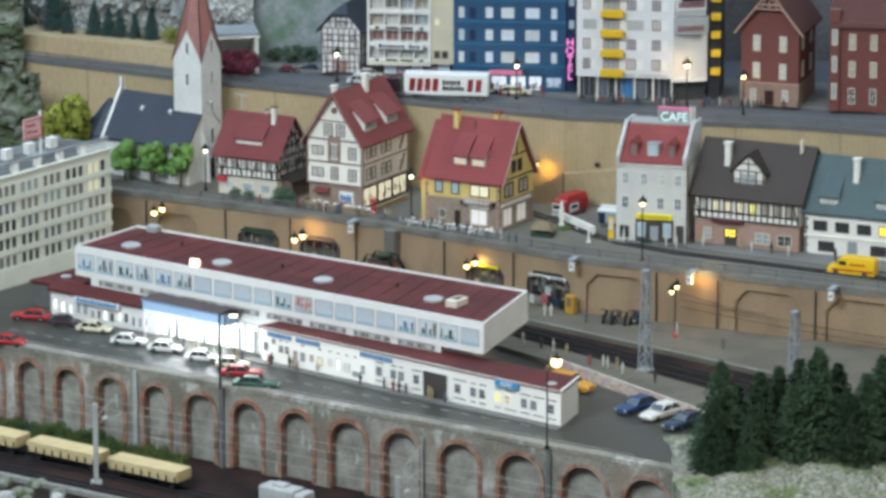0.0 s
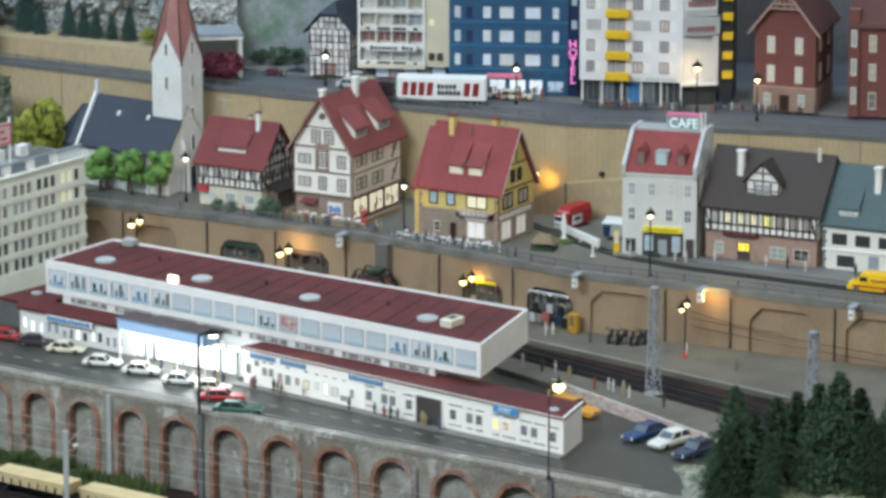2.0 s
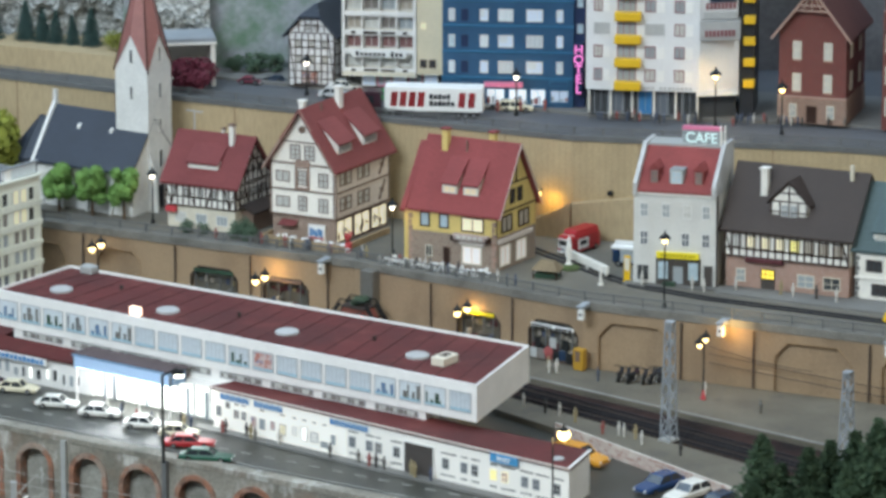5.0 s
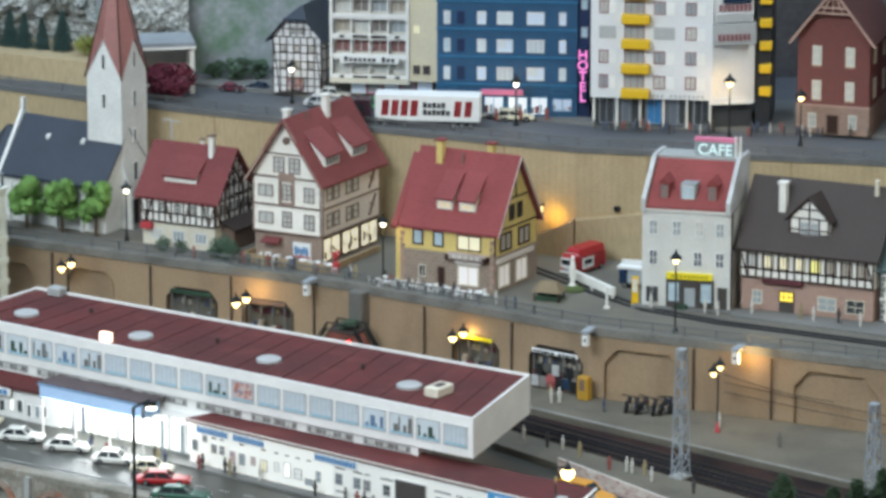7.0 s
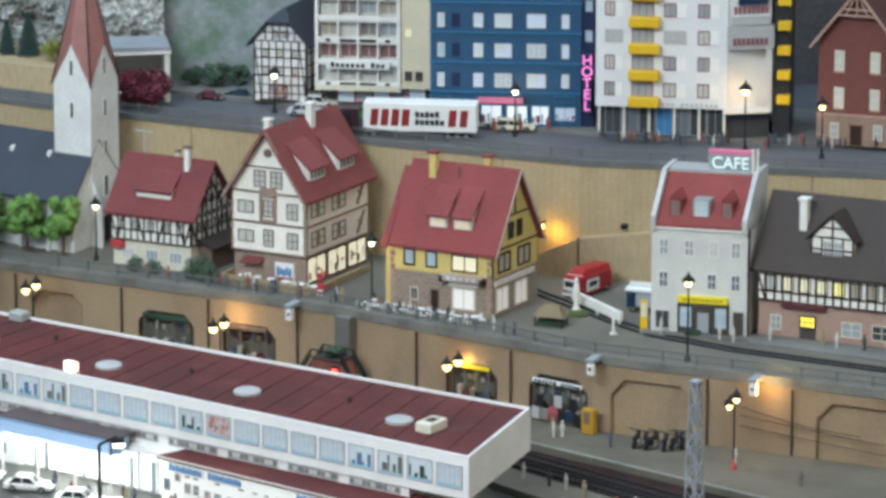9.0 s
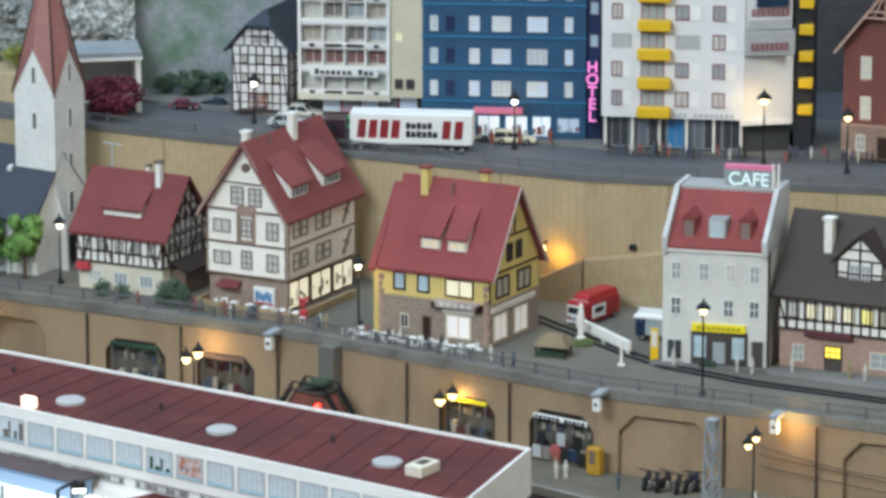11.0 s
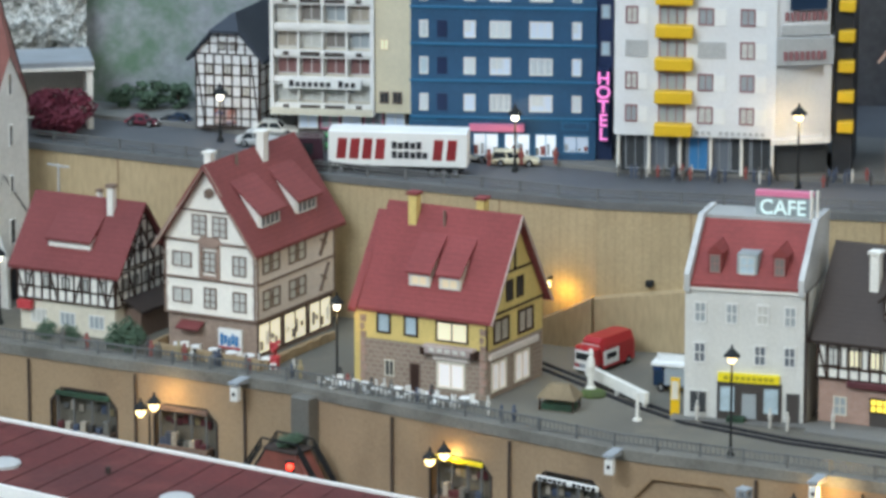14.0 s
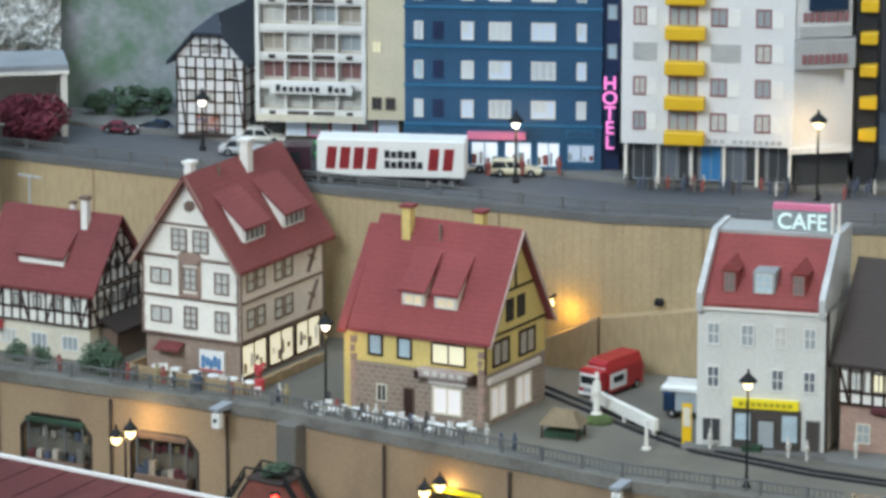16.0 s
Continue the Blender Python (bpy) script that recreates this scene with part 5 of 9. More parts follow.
# ---- middle row of houses ----
def half_timbered_inn():
    h = thing("half_timbered_house", pose(-0.364, 0.372, 0.09, 0, 0, -25), "small half-timbered house with a red tiled roof", "house")
    SKEW[0] = 0.10
    w, d, ze, rise = 0.108, 0.088, 0.067, 0.058
    part("ground_floor", box(B(), 0.002, w - 0.002, 0.002, d - 0.002, 0, 0.032), "cream", h)
    part("upper_floor", body_gable_x(B(), w, d, 0.031, ze, rise), "white_plaster", h)
    part("roof", gable_roof_x(B(), w, d, ze, rise, 0.007, front=0.0045), "inn_roof", h, "red tiled roof")
    timbering(h, w, 0.032, 0.0625, 12, braces=(0, 1, 4, 7, 10, 11), rails=(0.40,))
    timbering(h, d, 0.032, 0.064, 8, side=w, braces=(0, 2, 5, 7), rails=(0.45,))
    gable_timbering(h, d, ze, rise, 4, 8, side=w)
    for i in range(5):
        window(h, 0.014 + i * 0.020, 0.0450, 0.009, 0.012, frame="frame_dark", pane="pane_curtain")
    for i in range(3):
        window(h, 0.022 + i * 0.032, 0.008, 0.017, 0.014, y=0.002, frame="frame_white", pane="pane_pale" if i else "pane_curtain", nx=3)
    for i in range(4):
        side_window(h, w, 0.014 + i * 0.020, 0.046, 0.009, 0.012, frame="frame_dark", pane="pane_curtain")
    for i in range(3):
        side_window(h, w, 0.026 + i * 0.018, 0.078, 0.008, 0.010, frame="frame_dark", pane="pane")
    part("lean_to", slab_yz(B(), [(0.018, 0), (d, 0), (d, 0.028), (0.018, 0.028)], w - 0.002, w + 0.016), "brown_trim", h)
    part("lean_to_roof", slab_xz(B(), [(w - 0.001, 0.036), (w + 0.020, 0.025), (w + 0.020, 0.027), (w - 0.001, 0.0385)], 0.014, d + 0.003), "brown_roof", h)
    shed_dormer(h, 0.052, 0.046, 0.010, 0.0820, 0.0090, (0.032, 0.112), face="white_plaster", panes=0, roof="inn_roof")
    chimney(h, 0.082, 0.036, 0.105, 0.142, 0.0062)
    chimney(h, 0.060, 0.050, 0.112, 0.132, 0.004)
    a = part("aerial", rod(B(), (0.018, 0.045, 0.12), (0.018, 0.045, 0.156), 0.0011), "wagon_grey", h)
    part("aerial_bar", bar(B(), (0.006, 0.045, 0.155), (0.030, 0.045, 0.154), 0.0016), "wagon_grey", a)
    part("flower_box", box(B(), 0.003, 0.018, -0.006, 0.0, 0.022, 0.030), "poster_red", h)
    SKEW[0] = 0.0


half_timbered_inn()


def gabled_white_house():
    h = thing("gabled_house", pose(-0.217, 0.304, 0.09, 0, 0, -26), "tall white gabled house with brown timber and red roof", "house")
    h.scale = (1.04, 1.09, 0.985)
    SKEW[0] = 0.106
    w, d, ze, rise = 0.095, 0.124, 0.112, 0.075
    part("ground_floor", box(B(), 0.002, w - 0.001, 0.002, d - 0.002, 0, 0.037), "taupe_plaster", h)
    part("upper_storey", body_gable_y(B(), w, d, 0.0365, ze, rise), "lime_white", h)
    part("roof", gable_roof_y(B(), w, d, ze, rise, 0.010, side=0.006), "maroon_roof", h, "dark red tiled roof")
    # thin beige skin on the white body puts the side's shade into colour
    part("side_cladding", box(B(), w, w + 0.0004, 0.0, d, 0.037, ze), "beige_trim_and_shade", h)
    bm = B()
    for z in (0.0375, 0.0735, 0.111):
        bar(bm, (0, -0.0006, z), (w, -0.0006, z), 0.0020, 0.002)
        bar(bm, (w + 0.0006, 0, z), (w + 0.0006, d, z), 0.0020, 0.002)
    for x in (0.001, w - 0.001):
        bar(bm, (x, -0.0004, 0.037), (x, -0.0004, ze), 0.0018)
    for y in (0.001, d - 0.001):
        bar(bm, (w + 0.0004, y, 0.037), (w + 0.0004, y, ze), 0.0018)
    bar(bm, (0.019, -0.0006, 0.142), (w - 0.019, -0.0006, 0.142), 0.0016)
    part("timber_frame", bm, "brown_trim", h)
    for k in range(9):
        z = 0.039 + k * 0.0078
        e = 0.0040 if k % 2 else 0.0026
        part("quoin", box(B(), -0.0004, e, -0.0007, 0.002, z, z + 0.0055), "beige_trim_and_shade", h)
        part("quoin", box(B(), w - e, w + 0.0006, -0.0007, 0.002, z, z + 0.0055), "beige_trim_and_shade", h)
    bm = B()
    for sx in (1, -1):
        a = 0.0 if sx > 0 else w
        bar(bm, (a - sx * 0.006, -0.0095, ze - 0.0094), (w / 2, -0.0085, ze + rise + 0.001), 0.003, 0.002)
    part("bargeboard", bm, "barge_pink", h)
    for z in (0.045, 0.081):
        window(h, 0.0185, z + 0.003, 0.020, 0.015, frame="brown_trim", pane="pane_curtain", nx=2)
        window(h, 0.0475, z, 0.013, 0.021, frame="brown_trim", pane="pane_curtain", nx=2, nz=3)
        window(h, 0.078, z, 0.014, 0.020, frame="brown_trim", pane="pane_curtain", nx=2, nz=2)
        for y in (0.0155, 0.0300, 0.0565, 0.0710):
            side_window(h, w, y, z + 0.001, 0.0125, 0.020, frame="brown_trim", pane="pane_curtain", nx=1, nz=2, fw=0.0015)
        bm = B()
        bar(bm, (w + 0.0008, 0.099, z - 0.002), (w + 0.0008, 0.113, z + 0.024), 0.0030, 0.002)
        bar(bm, (w + 0.0008, 0.101, z + 0.014), (w + 0.0008, 0.110, z + 0.008), 0.0016, 0.002)
        part("brace", bm, "brown_trim", h)
    for x in (0.037, 0.058):
        window(h, x, 0.117, 0.015, 0.021, frame="brown_trim", pane="pane_curtain", nx=2, nz=3)
    part("gable_clock", lathe(B(), [(0.0052, 0), (0.0052, 0.001), (0.001, 0.0012)], 18), "brown_trim", h, "round gable window", at=pose(w / 2, -0.0002, 0.160, 90, 0, 0))
    a = part("awning", slab_yz(B(), [(-0.009, 0.0235), (0.001, 0.029), (0.001, 0.0305), (-0.009, 0.025)], 0.016, 0.040), "inn_roof", h, "faded red awning")
    g = part("sign", box(B(), 0.056, 0.080, -0.0015, 0.0015, 0.0075, 0.0270), "paper_white", h, "white sign with blue lettering")
    bm = B()
    for j in range(5):
        box(bm, 0.0585 + j * 0.0039, 0.0613 + j * 0.0039, -0.0022, -0.0014, 0.0105 + 0.002 * (j % 2), 0.0225 - 0.0015 * (j % 3))
    part("sign_lettering", bm, "sign_blue", g)
    part("sign_band", box(B(), 0.0565, 0.0795, -0.0021, -0.0014, 0.0080, 0.0096), "poster_red", g)
    for i in range(3):
        sw = side_window(h, w - 0.001, 0.021 + i * 0.040, 0.0030, 0.0370, 0.0315, frame="timber", pane="pane_lit_warm", nx=2, nz=1, fw=0.0014)
        for j in range(4):
            q = -0.0125 + j * 0.0075 + 0.001 * ((i + j) % 3)
            part("window_display", box(B(), q - 0.0018, q + 0.0018, -0.0010, -0.0003, 0.004 + 0.004 * ((i * 2 + j) % 3), 0.013 + 0.004 * ((i + 2 * j) % 3)), ("canvas", "paper_white", "pane_strip", "pane_cream")[(i + j) % 4], sw)
    # bay frame round the middle windows
    bm = B()
    for x in (0.0385, 0.0565):
        bar(bm, (x, -0.0012, 0.076), (x, -0.0012, 0.108), 0.0028, 0.0022)
    bar(bm, (0.0375, -0.0012, 0.1085), (0.0575, -0.0012, 0.1085), 0.0050, 0.0022)
    slab_xz(bm, [(0.0345, 0.1105), (0.0605, 0.1105), (0.0560, 0.1165), (0.0390, 0.1165)], -0.0020, 0.0)
    bar(bm, (0.0375, -0.0012, 0.0765), (0.0575, -0.0012, 0.0765), 0.0030, 0.0022)
    part("bay_frame", bm, "barge_pink", h)
    # dormers on the east slope
    k = rise / (w / 2)
    for yy in (0.032, 0.090):
        bm = B()
        slab_xz(bm, [(w - 0.007, ze + 0.011), (w - 0.007, ze + 0.0275), (w - 0.033, ze + 0.052)], yy - 0.0165, yy + 0.0165)
        dm = part("dormer", bm, "white_plaster", h)
        part("dormer_roof", slab_xz(B(), [(w - 0.002, ze + 0.0262), (w - 0.035, ze + 0.0560), (w - 0.035, ze + 0.0585), (w - 0.002, ze + 0.0287)], yy - 0.0195, yy + 0.0195), "maroon_roof", dm)
        side_window(dm, w - 0.0068, yy, ze + 0.0140, 0.029, 0.0115, frame="frame_white", pane="pane_slate", nx=4)
    chimney(h, w * 0.56, 0.074, 0.150, 0.204, 0.0078, "white_plaster", "white_plaster")
    chimney(h, w * 0.42, 0.012, 0.165, 0.196, 0.0068, "white_plaster", "white_plaster")
    part("roof_pipe", rod(B(), (w * 0.56, 0.034, 0.16), (w * 0.56, 0.034, 0.192), 0.0013), "brown_trim", h)
    SKEW[0] = 0.0


M["pane_lit_warm"] = glow("pane_lit_warm", (1.0, 0.93, 0.70), 0.48)
M["taupe_plaster"] = mat("taupe_plaster", (0.34, 0.255, 0.205), 0.8, 0.15, 30, 300, 0.2, col2=(0.26, 0.19, 0.15))
M["lime_white"] = mat("lime_white", (0.92, 0.88, 0.80), 0.75, 0.05, 25, 300, 0.1)
M["barge_pink"] = mat("barge_pink", (0.36, 0.25, 0.20), 0.7, 0.12)
gabled_white_house()


def yellow_house():
    h = thing("yellow_house", pose(-0.028, 0.178, 0.09, 0, 0, -25), "yellow house with stone ground floor and red roof", "house")
    SKEW[0] = 0.14
    w, d, ze, rise = 0.128, 0.098, 0.0805, 0.084
    part("ground_floor", box(B(), 0, w, 0, d, 0, 0.047), "yellow_masonry", h)
    part("upper_floor", body_gable_x(B(), w, d, 0.0465, ze, rise), "yellow_wall", h)
    part("roof", gable_roof_x(B(), w + 0.007, d, ze, rise, 0.001, front=0.004), "red_roof", h, "red tiled roof with two dormers")
    bm = B()
    for sy in (1, -1):
        a = -0.004 if sy > 0 else d + 0.004
        bar(bm, (w + 0.0085, a, ze - 0.0072), (w + 0.0085, d / 2, ze + rise + 0.002), 0.0016, 0.002)
    part("bargeboard", bm, "barge_pale", h)
    for x in (0.024, 0.052):
        window(h, x, 0.053, 0.0145, 0.020, frame="timber", pane="pane_blue", nx=1, fw=0.0018)
    window(h, 0.094, 0.052, 0.033, 0.020, frame="timber", pane="pane_lit_dim", nx=2, fw=0.0016)
    part("balcony", bev(box(B(), 0.068, 0.120, -0.009, 0.0, 0.041, 0.0495), 0.001), "stone_pale", h, "pale stone balcony with dark ends")
    for x in (0.0685, 0.1195):
        part("balcony_end", box(B(), x - 0.002, x + 0.002, -0.0096, 0.0, 0.0400, 0.0470), "timber", h)
    bm = B()
    for j in range(5):
        box(bm, 0.076 + j * 0.008, 0.081 + j * 0.008, -0.0098, -0.0088, 0.0435, 0.0475)
    part("balcony_box", bm, "paint_2", h)
    for z in (0.006, 0.014, 0.022, 0.030, 0.038, 0.046, 0.054, 0.062):
        for x in (-0.0002, w - 0.0058):
            part("quoin", box(B(), x, x + 0.006 - (0.002 if round(z * 1000) % 16 == 6 else 0), -0.0006, 0.004, z, z + 0.0065), "pink_brick" if z < 0.04 else "brown_masonry", h)
    window(h, 0.030, 0.012, 0.010, 0.016, frame="cream", pane="pane", nx=2)
    window(h, 0.056, 0.0, 0.011, 0.028, frame="brown_trim", pane="timber", nx=1, name="house_door")
    window(h, 0.093, 0.007, 0.029, 0.026, frame="cream", pane="shop_pink", nx=2, fw=0.002, name="shop_window")
    part("sign", box(B(), 0.076, 0.112, -0.003, 0, 0.0350, 0.0395), "beige_trim_and_shade", h)
    for yy, lit in ((0.022, 1), (0.062, 1)):
        side_window(h, w, yy, 0.005, 0.026, 0.029, frame="cream", pane="shop_pink", nx=2, fw=0.002, name="shop_window")
    part("side_sign", box(B(), w, w + 0.0025, 0.005, 0.088, 0.0375, 0.0430), "beige_trim_and_shade", h)
    for yy in (0.026, 0.068):
        side_window(h, w, yy, 0.0505, 0.027, 0.0235, frame="timber", pane="pane_cream", nx=2, fw=0.0022)
    for yy in (0.040, 0.058):
        side_window(h, w, yy, 0.087, 0.012, 0.020, frame="timber", pane="pane", nx=2, fw=0.0014)
    bm = B()
    for z0, z1 in ((0.079, 0.079), (0.115, 0.115)):
        e = (z0 - ze) / rise * d / 2
        bar(bm, (w + 0.0005, e, z0), (w + 0.0005, d - e, z1), 0.0018)
    bar(bm, (w + 0.0005, d / 2, 0.115), (w + 0.0005, d / 2, ze + rise), 0.0018)
    bar(bm, (w + 0.0005, 0.001, 0.048), (w + 0.0005, 0.001, 0.079), 0.0018)
    part("timber_frame", bm, "timber", h)
    for x in (0.055, 0.086):
        shed_dormer(h, x, 0.022, 0.009, 0.0975, 0.0150, (0.036, 0.1445), face="cream", panes=2, roof="red_roof", glass="pane_dormer")
    part("rear_roof", gable_roof_x(B(), 0.008, d, ze - 0.006, rise * 0.94, 0.0, front=0.003), "red_roof", h, at=pose(-0.0135, 0.004, 0))
    part("rear_wall", body_gable_x(B(), 0.009, d, 0.0, ze - 0.010, rise * 0.88), "yellow_wall", h, at=pose(-0.0085, 0.004, 0))
    chimney(h, 0.030, 0.042, 0.125, 0.178, 0.008, "yellow_wall", "red_roof")
    chimney(h, 0.090, 0.058, 0.140, 0.176, 0.008, "yellow_wall", "red_roof")
    part("roof_pipe", rod(B(), (0.062, 0.040, 0.12), (0.062, 0.040, 0.166), 0.0013), "brown_trim", h)
    SKEW[0] = 0.0
    return h


M["stone_pale"] = mat("stone_pale", (0.42, 0.34, 0.31), 0.8, 0.2, 60, 500, 0.2, col2=(0.30, 0.22, 0.20))
M["barge_pale"] = mat("barge_pale", (0.48, 0.36, 0.31), 0.7, 0.1)
yellow_house()
wl = thing("wall_lamp", pose(0.152, 0.322, 0.148, 0, 0, -22), "small warm lamp on the tan retaining wall", "lamp")
part("bracket", bar(B(), (0, 0.004, 0.006), (0, -0.009, 0.006), 0.002), "iron", wl)
part("bulb", lathe(B(), [(0.001, -0.003), (0.0034, 0.0), (0.0024, 0.005)], 10, (0, -0.009, 0)), "bulb_warm", wl)
point_lamp("wall_lamp_light", (0.163, 0.308, 0.142), 0.026, (1.0, 0.56, 0.07))


def cafe():
    h = thing("cafe", pose(0.2688, 0.0694, 0.09, 0, 0, -13), "narrow pale grey cafe house with red mansard roof", "house")
    h.scale = (0.94, 1.0, 1.0)
    SKEW[0] = 0.10
    w, d, ze = 0.117, 0.085, 0.126
    part("wall", box(B(), 0, w, 0, d, 0, ze), "grey_plaster", h)
    run, rise = 0.046, 0.0525
    part("roof", slab_yz(B(), [(-0.003, ze), (d, ze), (d, ze + rise), (run, ze + rise), (-0.003, ze + 0.003)], 0.0055, w - 0.0055), "bright_roof", h, "red mansard roof")
    part("flat_roof", box(B(), 0.0055, w - 0.0055, run + 0.001, d - 0.002, ze + rise, ze + rise + 0.003), "concrete", h)
    for x in (0.0, w - 0.0055):
        pr = slab_yz(B(), [(-0.005, ze - 0.004), (d, ze - 0.004), (d, ze + rise + 0.005), (run - 0.004, ze + rise + 0.005), (-0.005, ze + 0.012)], x, x + 0.0055)
        part("gable_parapet", pr, "parapet_grey", h)
    part("cornice", box(B(), -0.001, w + 0.001, -0.003, 0.0, ze - 0.0025, ze), "white_plaster", h)
    for i, x in enumerate((0.027, 0.0585, 0.090)):
        wd = 0.020 if i == 1 else 0.013
        y0 = 0.010
        bm = B()
        slab_yz(bm, [(y0 - 0.004, ze + 0.010), (0.036, ze + 0.010), (0.036, ze + 0.031), (y0 - 0.004, ze + 0.031)], x - wd / 2, x + wd / 2)
        dm = part("dormer", bm, "sign_teal" if i == 1 else "bright_roof", h)
        if i != 1:
            part("dormer_roof", slab_xz(B(), [(x - wd / 2 - 0.002, ze + 0.0305), (x, ze + 0.0395), (x + wd / 2 + 0.002, ze + 0.0305)], y0 - 0.006, 0.040), "bright_roof", dm)
        window(dm, x, ze + 0.012, wd * 0.78, 0.0170, y=y0 - 0.004, frame="grey_plaster" if i == 1 else "dormer_frame", pane="pane_blue" if i == 1 else "pane_strip", nx=2, nz=2)
    for r, (z, xs) in enumerate(((0.092, (0.015, 0.046, 0.076, 0.103)), (0.054, (0.015, 0.074, 0.103)))):
        for j, x in enumerate(xs):
            window(h, x, z, 0.0125, 0.020, frame="frame_white", pane="pane_curtain" if (r, j) in ((0, 2),) else ("pane_slate" if r else "pane_pale"), nx=2, nz=2, fw=0.0016)
    g = part("shop_sign", box(B(), 0.034, 0.094, -0.004, 0.0005, 0.0385, 0.0465), "sign_yellow", h, "lit yellow shop sign with dark lettering")
    bm = B()
    for j in range(9):
        box(bm, 0.040 + j * 0.0056, 0.0440 + j * 0.0056, -0.0046, -0.0038, 0.0408, 0.0442)
    part("sign_lettering", bm, "sign_ochre", g)
    part("shop_front", box(B(), 0.033, 0.096, -0.0018, 0.0005, 0.002, 0.038), "frame_dark", h)
    for x in (0.043, 0.0645, 0.086):
        window(h, x, 0.009 if x != 0.0645 else 0.003, 0.0165, 0.026, y=-0.0018, frame="frame_dark", pane="pane_blue" if x != 0.0645 else "pane_pale", nx=1, name="shop_window")
    part("stall", box(B(), 0.045, 0.062, -0.012, -0.003, 0.0, 0.007), "leaf_dark", h)
    window(h, 0.014, 0.006, 0.018, 0.022, frame="grey_plaster", pane="pane", nx=2)
    window(h, 0.107, 0.0, 0.013, 0.030, frame="fence_grey", pane="frame_dark", nx=1, name="house_door")
    # sign on the roof
    g = part("roof_sign", box(B(), 0.052, 0.108, run + 0.010, run + 0.014, ze + rise + 0.003, ze + rise + 0.021), "paper_white", h, "white roof sign with pale lit letters and pink band")
    part("sign_band", box(B(), 0.052, 0.108, run + 0.0085, run + 0.0155, ze + rise + 0.021, ze + rise + 0.026), "pink", g)
    part("sign_back", box(B(), 0.0525, 0.1075, run + 0.0094, run + 0.0101, ze + rise + 0.0035, ze + rise + 0.0205), "sign_teal", g)
    lettering("sign_letters", "CAFE", 0.0195, "letter_lit", g, pose(0.080 + SKEW[0] * run, run + 0.0080, ze + rise + 0.0048, 90, 0, 0))
    for x in (0.118, 0.124):
        part("antenna", rod(B(), (x - 0.01, 0.05, ze + rise), (x - 0.01, 0.05, ze + rise + 0.03), 0.0014), "white_plaster", h)
    part("side_pipe", rod(B(), (w + 0.0015, 0.002, 0), (w + 0.0015, 0.002, ze), 0.0015), "dark_rib", h)
    SKEW[0] = 0.0


M["dormer_frame"] = mat("dormer_frame", (0.36, 0.20, 0.18), 0.6, 0.1)
M["letter_lit"] = glow("letter_lit", (0.75, 0.93, 0.92), 0.25)
M["sign_teal"] = mat("sign_teal", (0.30, 0.35, 0.36), 0.5, 0.1)
M["parapet_grey"] = mat("parapet_grey", (0.56, 0.57, 0.57), 0.8, 0.15)
cafe()


